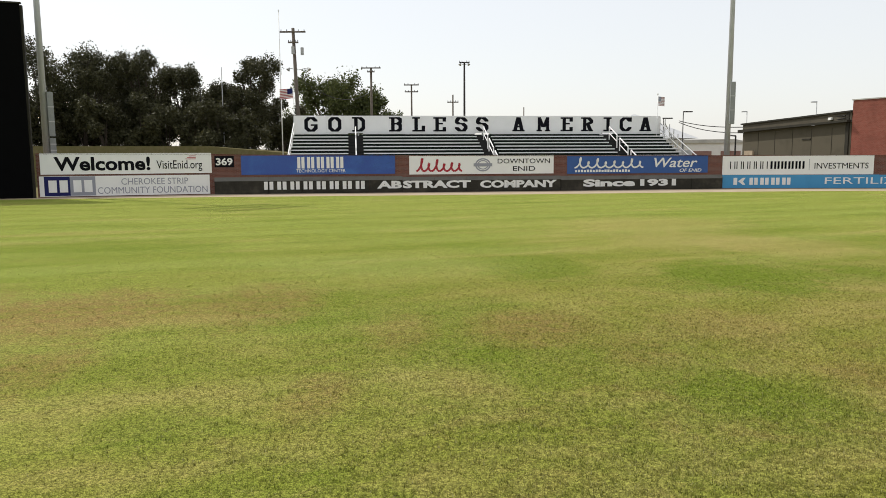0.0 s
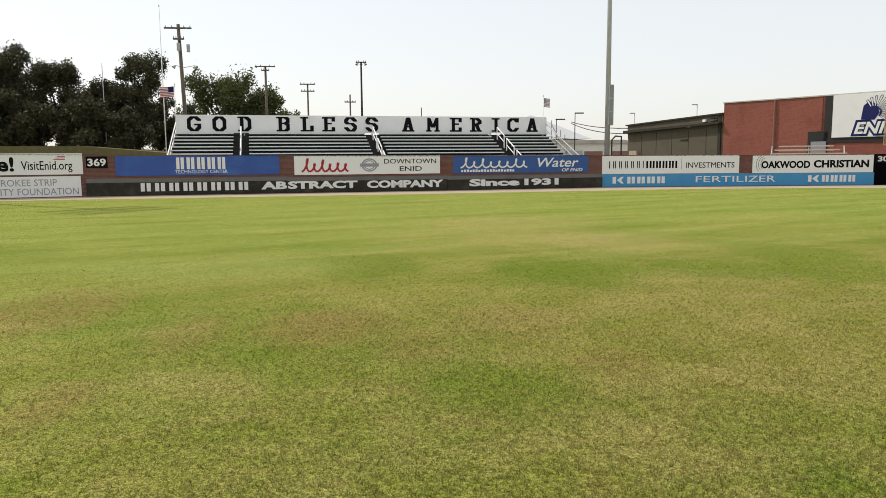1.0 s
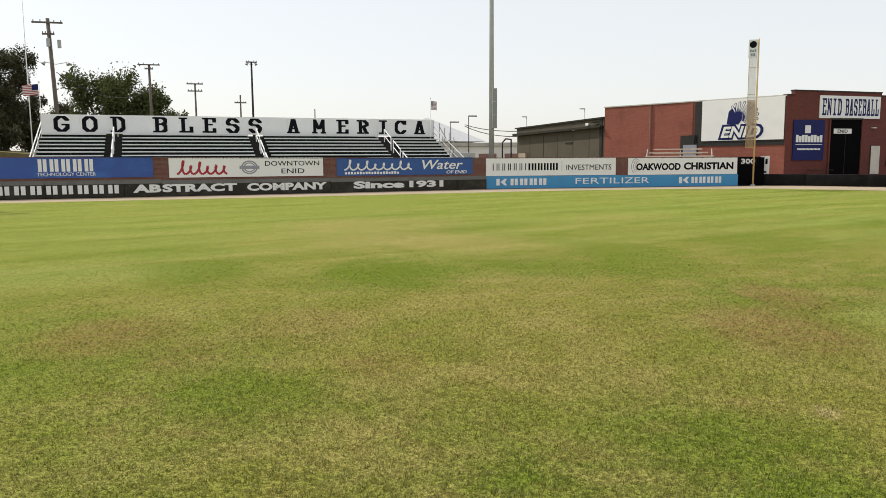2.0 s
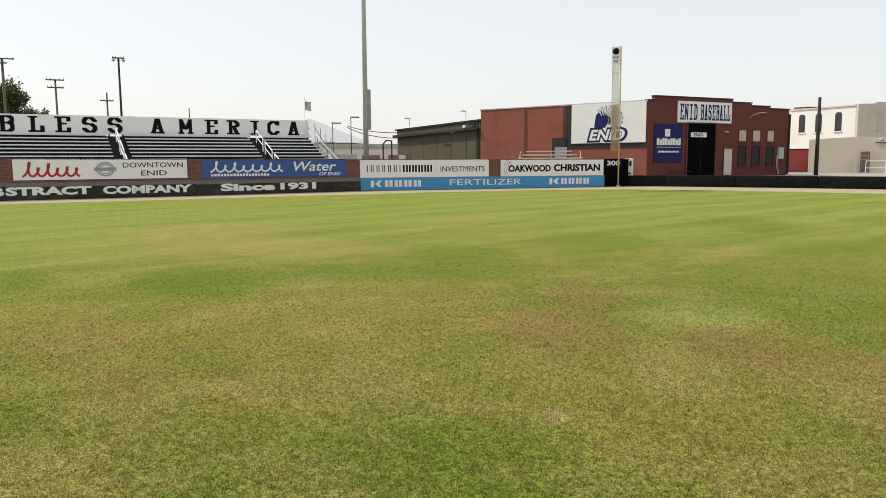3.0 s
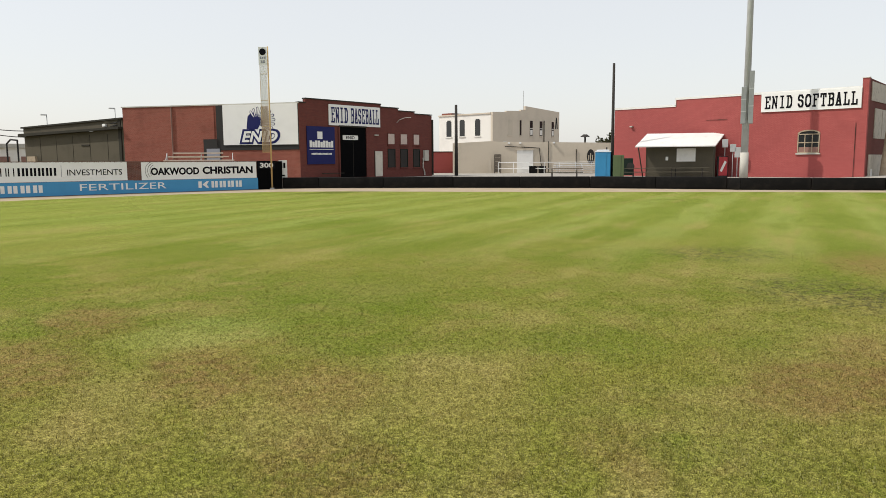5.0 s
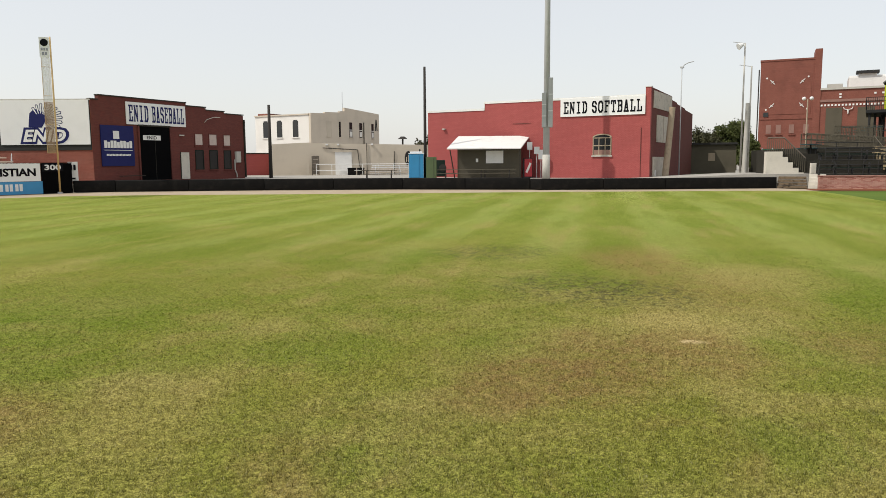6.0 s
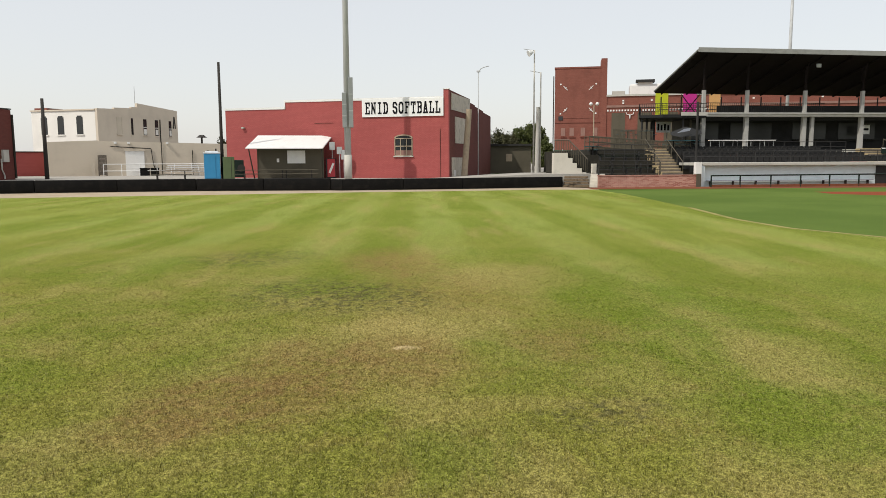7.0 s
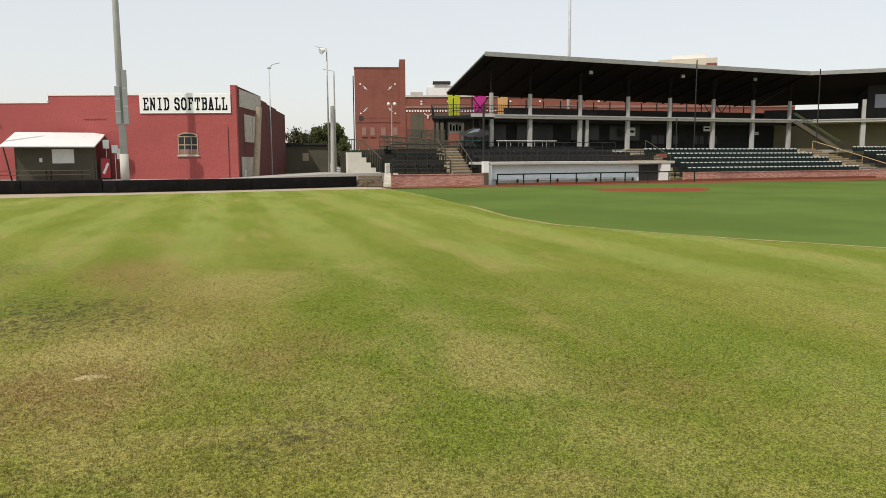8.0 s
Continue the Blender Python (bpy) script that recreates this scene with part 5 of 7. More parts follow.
# ---- red softball building ----
SO_A, SO_B = (65.8, 32.95), (66.32, 12.85)
soft = thing("softball_building", "painted red brick hall with stepped parapet", "building", wall_pose(SO_A, SO_B, 0.6))
L = span(SO_A, SO_B)
bm = BM()
profile(bm, [(0, 0), (L, 0), (L, 7.2), (L - 0.42, 7.2), (L - 0.42, 6.45), (5.72, 6.5), (5.72, 5.88), (0, 5.92)], 0, 0.35)
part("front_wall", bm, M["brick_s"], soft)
bm = BM()
for x0, x1, z in ((-0.05, 5.72, 5.9), (5.68, L - 0.4, 6.47), (L - 0.45, L + 0.05, 7.2)):
    box(bm, x0, -0.05, z - 0.04, x1, 0.4, z + (0.13 if z < 7 else 0.02))
box(bm, 5.66, -0.05, 5.9, 5.74, 0.4, 6.56)
part("coping", bm, M["white_paint"], soft, "white painted coping")
bm = BM()
a = [(0.36, 0), (18.6, 0), (18.6, 6.0), (14.5, 6.2), (14.5, 6.3), (10.5, 6.5), (10.5, 6.6), (8.2, 6.7), (8.2, 7.0), (0.36, 7.15)]
vs = [[bm.verts.new((x, y, z)) for y, z in a] for x in (L - 0.35, L)]
bm.faces.new(vs[0]), bm.faces.new(vs[1][::-1])
for i in range(len(a)):
    j = (i + 1) % len(a)
    bm.faces.new((vs[0][i], vs[1][i], vs[1][j], vs[0][j]))
bmesh.ops.recalc_face_normals(bm, faces=bm.faces[:])
# Same hall as the red front; darker brick carries this side's shade.
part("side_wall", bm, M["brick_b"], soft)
part("mural_board", box(BM(), L + 0.004, 0.9, 5.6, L + 0.05, 8.0, 6.95), M["sign_print"], soft)
for y0, y1 in ((2.2, 4.6), (4.8, 7.2)):
    part("side_panel", box(BM(), L + 0.004, y0, 2.9, L + 0.05, y1, 5.1), M["sign_print"], soft)
part("side_door", box(BM(), L + 0.004, 1.0, 0.0, L + 0.08, 6.0, 1.7), M["sign_print"], soft)
part("roof_deck", prism(BM(), [(0, 0.36), (L - 0.36, 0.36), (L - 0.36, 20), (0, 20)], 5.5, 5.6), M["olive_dark"], soft)
w = opening(soft, 15.5, 1.85, 17.05, 3.3, M["glass"], M["plank"], mull=2, name="arched_window")
part("transom", box(BM(), 15.55, -0.045, 2.6, 17.0, -0.013, 2.68), M["plank"], w)
part("lower_board", box(BM(), 15.6, -0.03, 1.92, 16.95, -0.013, 2.3), M["blind"], w)
bm = BM()
for k in range(9):
    f0, f1 = math.pi * k / 9, math.pi * (k + 1) / 9
    profile(bm, [(16.28 - 0.8 * math.cos(f0), 3.3 + 0.3 * math.sin(f0)), (16.28 - 0.8 * math.cos(f1), 3.3 + 0.3 * math.sin(f1)), (16.28 - 0.68 * math.cos(f1), 3.3 + 0.2 * math.sin(f1)), (16.28 - 0.68 * math.cos(f0), 3.3 + 0.2 * math.sin(f0))], -0.07, -0.003)
part("arch", bm, M["plank"], w)
bm = BM()
profile(bm, [(16.28 - 0.68 * math.cos(f), 3.3 + 0.2 * math.sin(f)) for f in np.linspace(0, math.pi, 10)], -0.02, -0.003)
part("arch_glass", bm, M["glass"], w)
part("wall_lamp", box(BM(), 1.6, -0.25, 4.28, 1.85, 0, 4.4, 0.02), M["concrete"], soft)
part("thin_pipe", tube(BM(), (8.4, -0.04, 4.62), (10.1, -0.04, 4.64), 0.015), M["olive_dark"], soft)
part("down_conduit", tube(BM(), (L - 0.7, -0.06, 0), (L - 0.7, -0.03, 4.0), 0.018), M["olive_dark"], soft)
sg = thing("building_sign", "white sign board with black slab letters", "sign", wall_pose(SO_A, SO_B, 0.6))
part("board", box(BM(), 12.72, -0.1, 5.05, 19.7, -0.02, 6.52, 0.01), M["white"], sg)
slab_words("ENID", 13.0, 5.28, 15.0, 6.25, M["letters"], sg, -0.11, 0.8, (0.24, 0.13))
slab_words("SOFTBALL", 15.4, 5.28, 19.45, 6.25, M["letters"], sg, -0.11, 0.8, (0.24, 0.13))

# concession stand with its canopy
ST_A, ST_B = (62.05, 27.95), (64.55, 23.1)
stand = thing("concession_stand", "dark olive concession stand with a pale sloping canopy", "stand", wall_pose(ST_A, ST_B, 0.62))
L = span(ST_A, ST_B)
part("body", box(BM(), 0.1, 0, 0, L, 1.6, 2.55), M["olive"], stand)
part("shutter", box(BM(), 2.5, -0.05, 1.25, 3.95, -0.004, 2.3, 0.01), M["white_paint"], stand, "white roll-down serving shutter")
part("notice", box(BM(), 1.65, -0.03, 1.35, 1.85, -0.004, 1.65), M["white_paint"], stand)
bm = BM()
vs = [bm.verts.new(p) for p in ((-0.75, -1.1, 2.42), (L - 0.1, -1.1, 2.42), (L + 0.85, 1.7, 3.5), (0.15, 1.7, 3.5), (-0.75, -1.1, 2.5), (L - 0.1, -1.1, 2.5), (L + 0.85, 1.7, 3.58), (0.15, 1.7, 3.58))]
for f in ((0, 1, 2, 3), (7, 6, 5, 4), (0, 4, 5, 1), (1, 5, 6, 2), (2, 6, 7, 3), (3, 7, 4, 0)):
    bm.faces.new([vs[i] for i in f])
bmesh.ops.recalc_face_normals(bm, faces=bm.faces[:])
for k in range(34):
    f = k / 33
    tube(bm, (-0.72 + f * (L + 0.6), -1.11, 2.5), (0.17 + f * (L + 0.65), 1.69, 3.58), 0.010, sides=5)
part("canopy", bm, M["white_paint"], stand, "pale corrugated canopy")
part("post", tube(BM(), (-0.5, -1.0, 2.4), (-0.1, -0.9, 0), 0.05), M["olive_dark"], stand)
part("post", tube(BM(), (L - 0.2, -1.0, 2.4), (L - 0.15, -0.9, 0), 0.05), M["olive_dark"], stand)
vm = thing("vending_machine", "red vending machine beside the concession stand", "vending machine", wall_pose((64.62, 22.95), (64.95, 22.2), 0.62))
part("cabinet", box(BM(), 0, 0, 0, 0.8, 0.75, 1.65, 0.02), M["dark_room"], vm)
part("front", box(BM(), 0.12, -0.02, 0.12, 0.76, -0.002, 1.6, 0.008), M["red_machine"], vm)
part("print", profile(BM(), [(0.2, 0.5), (0.35, 0.4), (0.7, 1.2), (0.55, 1.3)], -0.03, -0.021), M["white_paint"], vm)
for x, z0, z1 in ((0.55, 2.35, 3.0), (1.15, 2.0, 2.6), (1.5, 1.55, 2.35)):
    e = thing("electric_box", "grey electrical box on a post by the red wall", "electrical box", wall_pose((64.7, 23.0), (65.5, 21.2), 0.62))
    part("box", box(BM(), x - 0.22, 0, z0, x + 0.22, 0.2, z1, 0.015), M["steel"], e)
    part("post", tube(BM(), (x, 0.1, 0), (x, 0.1, z0), 0.03), M["steel"], e)


def picnic_table(x, y, turn, n=3.6):
    t = thing("picnic_table", "long metal picnic table on the concourse", "table", pose(x, y, 0.62, 0, 0, turn), "picnic tables")
    part("tabletop", box(BM(), -n / 2, -0.35, 0.72, n / 2, 0.35, 0.77, 0.01), M["olive"], t)
    for s in (-1, 1):
        part("bench", box(BM(), -n / 2, s * 0.75 - 0.13, 0.42, n / 2, s * 0.75 + 0.13, 0.46, 0.01), M["olive"], t)
    for x0 in (-n / 3, n / 3):
        bm = BM()
        pipe(bm, [(x0, -0.8, 0.42), (x0, -0.3, 0.42), (x0, -0.25, 0.72)], 0.03)
        pipe(bm, [(x0, 0.8, 0.42), (x0, 0.3, 0.42), (x0, 0.25, 0.72)], 0.03)
        box(bm, x0 - 0.05, -0.3, 0, x0 + 0.05, 0.3, 0.42)
        part("leg", bm, M["pole_dark"], t)


picnic_table(60.8, 26.6, -64, 4.4)
picnic_table(62.2, 24.2, -64, 3.0)
picnic_table(57.2, 32.5, -58, 3.0)

# portable toilet and utility cabinets
t = thing("portable_toilet", "bright blue portable toilet with a white roof", "portable toilet", wall_pose((58.3, 30.3), (58.95, 29.25), 0.62))
part("cabin", box(BM(), 0, 0, 0.08, 1.2, 1.15, 2.05, 0.03), M["toilet_blue"], t)
part("door", box(BM(), 0.12, -0.03, 0.15, 0.85, -0.002, 1.95, 0.01), M["toilet_blue"], t)
part("skid", box(BM(), -0.03, -0.05, 0, 1.23, 1.2, 0.08), M["pole_dark"], t)
bm = BM()
box(bm, -0.04, -0.04, 2.05, 1.24, 1.19, 2.13, 0.02)
box(bm, 0.1, 0.1, 2.12, 1.1, 1.05, 2.25, 0.06)
part("roof", bm, M["toilet_roof"], t)
part("vent_pipe", tube(BM(), (0.9, 0.9, 2.2), (0.9, 0.9, 2.45), 0.06), M["black"], t)
t = thing("utility_cabinet", "green utility cabinet beside the portable toilet", "cabinet", wall_pose((59.05, 29.1), (59.5, 28.5), 0.62))
part("body", box(BM(), 0, 0, 0, 0.85, 0.8, 1.8, 0.03), M["utility_green"], t)
part("door_seam", box(BM(), 0.6, -0.01, 0.1, 0.63, -0.001, 1.7), M["pole_dark"], t)
t = thing("utility_cabinet", "dark utility cabinet with valve wheel", "cabinet", wall_pose((59.55, 28.4), (60.1, 27.6), 0.62))
part("body", box(BM(), 0, 0, 0.2, 0.7, 0.8, 1.55, 0.06), M["dark_green"], t)
part("wheel", tube(BM(), (0.5, -0.05, 0.9), (0.5, -0.01, 0.9), 0.3, sides=16), M["pole_dark"], t)

# ---- tan and white buildings ----
LO_A, LO_B = (69.4, 55.9), (80.3, 41.4)
ANNEX = sized_pose(LO_A, LO_B, 1.15, 0.39)
lowb = thing("tan_annex", "low tan stucco annex with doors and pipes", "building", ANNEX)
L = span(LO_A, LO_B) / 1.15
part("front_wall", profile(BM(), [(0, 0), (L, 0), (L, 3.1), (4.2, 3.32), (4.2, 3.38), (3.0, 3.34), (0, 3.2)], 0, 0.3), M["tan"], lowb)
part("end_wall", box(BM(), 0, 0.31, 0, 0.3, 9, 3.18), M["tan"], lowb)
d = part("loading_door", box(BM(), 6.4, -0.05, 0, 8.0, -0.004, 2.45), M["white_paint"], lowb, "white roller door")
part("door_hood", box(BM(), 6.3, -0.12, 2.45, 8.1, -0.004, 2.6), M["tan"], d)
part("gate_post", box(BM(), 3.6, -1.0, 0, 3.9, -0.75, 1.4), M["tan"], lowb)
part("pipe", pipe(BM(), [(5.2, -0.06, 2.85), (8.6, -0.06, 2.65), (8.75, -0.06, 1.2), (8.9, -0.06, 0.7)], 0.035), M["pole_dark"], lowb)
for x in (9.5, 12.2):
    part("conduit", tube(BM(), (x, -0.06, 0), (x, -0.06, 2.5 if x > 10 else 3.3), 0.035), M["olive_dark"], lowb)
bm = tube(BM(), (0, -0.04, 0), (0, -0.003, 0), 0.72, sides=24)
bmesh.ops.scale(bm, vec=(0.5, 1, 1), verts=bm.verts[:])
bmesh.ops.translate(bm, vec=(13.6, 0, 1.78), verts=bm.verts[:])
part("emblem", bm, M["dark_room"], lowb, "oval black emblem plate")
bm = BM()
for f in (-0.18, 0, 0.18):
    box(bm, 13.6 + f - 0.035, -0.05, 1.4, 13.6 + f + 0.035, -0.041, 2.1 - abs(f))
part("emblem_bars", bm, M["tan"], lowb)
for x in (5.5, 6.6, 9.9):
    part("wall_lamp", box(BM(), x, -0.25, 3.08, x + 0.22, -0.004, 3.24, 0.02), M["rail_white"], lowb)
part("roof_ventilator", tube(BM(), (13.2, 2.0, 3.0), (13.2, 2.0, 3.75), 0.09), M["pole_dark"], lowb)
part("ventilator_cowl", tube(BM(), (13.2, 2.0, 3.75), (13.2, 2.0, 4.0), 0.5, 0.2, 12), M["pole_dark"], lowb)
part("ac_unit", box(BM(), 6.9, -0.8, 0.0, 8.3, -0.2, 0.75, 0.02), M["white_paint"], lowb)
for k, (x0, x1) in enumerate(((7.6, 8.4), (8.5, 9.2))):
    tr = thing("bin", "black wheeled bin against the tan annex", "bin", ANNEX @ pose(0, 0, 0.2), "bins")
    part("body", box(BM(), x0, -1.6, 0, x1, -0.9, 0.62, 0.03), M["pad"], tr)
    part("lid", box(BM(), x0 - 0.03, -1.63, 0.62, x1 + 0.03, -0.87, 0.7, 0.02), M["pad"], tr)
pipes = thing("pipe_railing", "pale pipe railing along the tan annex", "railing", ANNEX @ pose(0, 0, 0.2))
bm = BM()
for z in (0.45, 1.05):
    tube(bm, (4.6, -1.3, z), (16.5, -2.2, z), 0.03)
for k in range(9):
    tube(bm, (4.6 + 1.48 * k, -1.3 - 0.112 * k, 0), (4.6 + 1.48 * k, -1.3 - 0.112 * k, 1.05), 0.03)
part("rail", bm, M["rail_white"], pipes)
seats = thing("small_bleacher", "low aluminium bleacher in front of the tan annex", "bleachers", ANNEX @ pose(9.6, -4.6, 0.2))
for k in range(4):
    part("bench_board", box(BM(), 0.1 * k, 0.55 * k, 0.28 + 0.2 * k, 5.8 - 0.1 * k, 0.55 * k + 0.24, 0.33 + 0.2 * k, 0.01), M["plank_pale"] if k < 2 else M["alu"], seats)
    part("foot_board", box(BM(), 0.1 * k, 0.55 * k + 0.27, 0.14 + 0.2 * k, 5.8 - 0.1 * k, 0.55 * k + 0.46, 0.18 + 0.2 * k), M["alu"], seats)
for x in (0.6, 2.9, 5.1):
    part("frame", pipe(BM(), [(x, 0.0, 0.0), (x, 0.05, 0.28), (x, 1.9, 0.9), (x, 1.9, 0.0)], 0.03), M["steel"], seats)
gate = thing("plank_gate", "narrow weathered plank gate before the tan annex", "gate", ANNEX @ pose(4.15, -0.8, 0.2))
for x in (0.0, 0.62):
    part("post", box(BM(), x, -0.06, 0, x + 0.1, 0.06, 1.85), M["wood_pole"], gate)
for k in range(5):
    part("board", box(BM(), 0.11, -0.03, 0.1 + 0.36 * k, 0.61, 0.03, 0.43 + 0.36 * k), M["wood_pole"], gate)

upper = thing("tan_hall", "two-storey tan and white stucco building with stepped parapet", "building", pose(81.8, 60.1, 0.49) @ Matrix.Scale(1.08, 4))
part("white_wall", profile(BM(), [(0, 0), (0.3, 0), (0.3, 7.1), (0, 7.1)], 0.31, 8.9), M["white_stucco"], upper)
part("cornice", box(BM(), -0.12, 0.31, 7.1, 0.35, 8.95, 7.25), M["cream"], upper)
for y0 in (1.95, 4.5, 6.75):
    w = part("window", box(BM(), -0.02, y0, 4.5, -0.003, y0 + 0.85, 6.4), M["glass"], upper)
    part("window_head", box(BM(), -0.022, y0 + 0.12, 6.4, -0.003, y0 + 0.73, 6.55), M["glass"], w)
    part("sill", box(BM(), -0.12, y0 - 0.1, 4.38, -0.003, y0 + 0.95, 4.5), M["white_stucco"], w)
bm = BM()
profile(bm, [(0, 0), (14.2, 0), (14.2, 7.85), (6.6, 8.3), (6.6, 7.85), (5.6, 7.8), (5.6, 7.65), (2.7, 7.55), (2.7, 7.4), (0, 7.3)], 0, 0.3)
part("side_wall", bm, M["cream"], upper)
for x0, w0 in ((3.0, 0.8), (5.4, 0.35), (7.55, 0.6), (9.7, 0.6), (12.4, 0.5)):
    w = part("window", box(BM(), x0, -0.02, 4.6, x0 + w0, -0.003, 6.5), M["glass"] if x0 > 4 else M["tan"], upper)
    part("sill", box(BM(), x0 - 0.08, -0.1, 4.48, x0 + w0 + 0.08, -0.003, 4.6), M["cream"], w)
    part("surround", box(BM(), x0 + w0, -0.05, 4.6, x0 + w0 + 0.12, -0.003, 6.5), M["cream"], w)
    if x0 > 6:
        part("lower_sash", box(BM(), x0 + 0.06, -0.04, 4.7, x0 + w0 - 0.06, -0.021, 5.35), M["white_stucco"], w)
        part("meeting_rail", box(BM(), x0, -0.045, 5.5, x0 + w0, -0.021, 5.58), M["white_stucco"], w)
part("downpipe", tube(BM(), (10.6, -0.08, 3.4), (10.6, -0.08, 6.6), 0.06), M["olive_dark"], upper)
part("letter_mark", profile(BM(), [(13.2, 5.6), (13.4, 5.6), (13.5, 6.6), (13.62, 5.6), (13.82, 5.6), (13.6, 7.1), (13.4, 7.1)], -0.03, -0.003), M["dark_room"], upper)
part("roof_unit", box(BM(), 2.0, -0.2, 3.4, 2.5, -0.05, 3.8), M["white_paint"], upper)
part("roof_deck", prism(BM(), [(0.31, 0.31), (14, 0.31), (14, 8.9), (0.31, 8.9)], 6.6, 6.7), M["olive_dark"], upper)
part("roof_parapet", box(BM(), 0.31, 7.0, 6.7, 6.0, 8.7, 7.5), M["brick_far"], upper)
part("antenna", tube(BM(), (8.8, 2, 6.6), (8.8, 2, 10.5), 0.03), M["steel"], upper)
annex = thing("brick_garage", "low orange brick garage between buildings", "building", sized_pose((68.2, 60.6), (73.0, 57.9), 1.08, 0.49))
part("front_wall", box(BM(), 0, 0, 0, 5.0, 3, 2.4), M["brick_s"], annex)
part("roof", box(BM(), -0.1, -0.1, 2.4, 5.1, 3, 2.5), M["olive_dark"], annex)

for sag, za in ((0.9, 6.1), (1.3, 5.9)):
    bm = BM()
    p, q = Vector((31.0, 97.0, za + 0.8)), Vector((33.7, 62.0, za - 0.6))
    pipe(bm, [p.lerp(q, f) - Vector((0.6 * 4 * f * (1 - f), 0, sag * 4 * f * (1 - f))) for f in np.linspace(0, 1, 12)], 0.05, 5)
    single("overhead_cable", bm, M["black"], "sagging black cable along the olive shed", "cable")

# ---- grandstand and the seating in front of it ----
COLS = [8.45, 12.85, 18.8, 24.8, 30.3, 36.3, 42.05, 47.6]


def roof_z(v):
    return 12.0 - (v - 15.0) * 0.225


gst = thing("grandstand", "two-level grandstand with black roof and pale columns", "grandstand", STAND)
bm = BM()
vs = [bm.verts.new((s, v, z)) for s, v, z in ((6.9, 15, roof_z(15)), (48.4, 15, roof_z(15) - 0.45), (51.5, 27, roof_z(27) - 0.45), (7.4, 27, roof_z(27)), (6.9, 15, roof_z(15) + 0.2), (48.4, 15, roof_z(15) - 0.25), (51.5, 27, roof_z(27) - 0.25), (7.4, 27, roof_z(27) + 0.2))]
for f in ((0, 1, 2, 3), (7, 6, 5, 4), (0, 4, 5, 1), (1, 5, 6, 2), (2, 6, 7, 3), (3, 7, 4, 0)):
    bm.faces.new([vs[i] for i in f])
bmesh.ops.recalc_face_normals(bm, faces=bm.faces[:])
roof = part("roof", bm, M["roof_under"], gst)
bm = BM()
profile(bm, [(6.85, roof_z(15) + 0.02), (48.45, roof_z(15) - 0.43), (48.45, roof_z(15) + 0.02), (6.85, roof_z(15) + 0.45)], 14.9, 14.99)
part("fascia", bm, M["roof_edge"], roof, "grey metal roof edge")
bm = BM()
tube(bm, (6.85, 15, roof_z(15) + 0.22), (7.35, 27, roof_z(27) + 0.22), 0.09)
part("verge", bm, M["roof_edge"], roof)
for k in range(15):
    s = 8.0 + 2.85 * k
    bm = BM()
    tube(bm, (s, 15.2, roof_z(15.2) - 0.12 - 0.0108 * (s - 7)), (s + 0.1, 26.8, roof_z(26.8) - 0.12 - 0.0108 * (s - 7)), 0.09, sides=6)
    part("rafter", bm, M["roof_under"], roof)
for s, v in ((19.8, 17), (31.6, 17), (41.8, 17)):
    part("floodlight", box(BM(), s - 0.22, v - 0.5, roof_z(v) - 0.66, s + 0.22, v - 0.32, roof_z(v) - 0.3, 0.03), M["steel"], roof)
slab = part("upper_floor", box(BM(), 7.8, 16.4, 6.16, 50.5, 27, 6.5), M["concrete"], gst, "pale concrete upper floor edge")
part("floor_lip", box(BM(), 7.8, 16.3, 6.4, 50.5, 16.39, 6.54), M["column"], slab)
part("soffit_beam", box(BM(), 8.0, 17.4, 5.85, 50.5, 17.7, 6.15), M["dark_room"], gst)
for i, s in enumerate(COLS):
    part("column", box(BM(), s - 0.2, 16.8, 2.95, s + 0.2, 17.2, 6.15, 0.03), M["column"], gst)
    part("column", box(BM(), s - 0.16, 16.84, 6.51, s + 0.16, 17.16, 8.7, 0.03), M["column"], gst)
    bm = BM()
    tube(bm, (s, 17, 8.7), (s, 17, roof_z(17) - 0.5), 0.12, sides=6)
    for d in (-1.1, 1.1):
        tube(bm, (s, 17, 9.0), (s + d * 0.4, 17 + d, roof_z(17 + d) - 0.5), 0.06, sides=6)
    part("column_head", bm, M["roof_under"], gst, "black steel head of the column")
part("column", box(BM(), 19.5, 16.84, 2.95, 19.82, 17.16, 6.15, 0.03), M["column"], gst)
# Shade of the covered bays is put into this wall's near-black.
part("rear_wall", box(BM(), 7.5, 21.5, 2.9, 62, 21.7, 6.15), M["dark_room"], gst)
part("side_wall", box(BM(), 7.3, 17.4, 2.9, 7.5, 21.7, 6.15), M["olive"], gst)
part("lower_floor", box(BM(), 5.0, 16.0, 2.6, 58, 22, 2.95), M["concrete"], gst)
for s0, s1 in ((9.3, 12.2), (13.5, 18.0), (20.3, 24.0), (25.4, 29.5)):
    w = part("suite_window", box(BM(), s0, 21.44, 4.1, s1, 21.49, 5.8), M["smoked"], gst)
    part("counter", box(BM(), s0, 20.9, 3.95, s1, 21.43, 4.02), M["olive_dark"], w)
for s0, s1 in ((31.2, 33.0), (33.4, 35.0), (37.4, 38.8), (39.4, 40.8)):
    w = part("window", box(BM(), s0, 21.44, 3.7, s1, 21.49, 4.7), M["smoked"], gst)
    part("mullion", box(BM(), (s0 + s1) / 2 - 0.05, 21.4, 3.7, (s0 + s1) / 2 + 0.05, 21.439, 4.7), M["dark_room"], w)
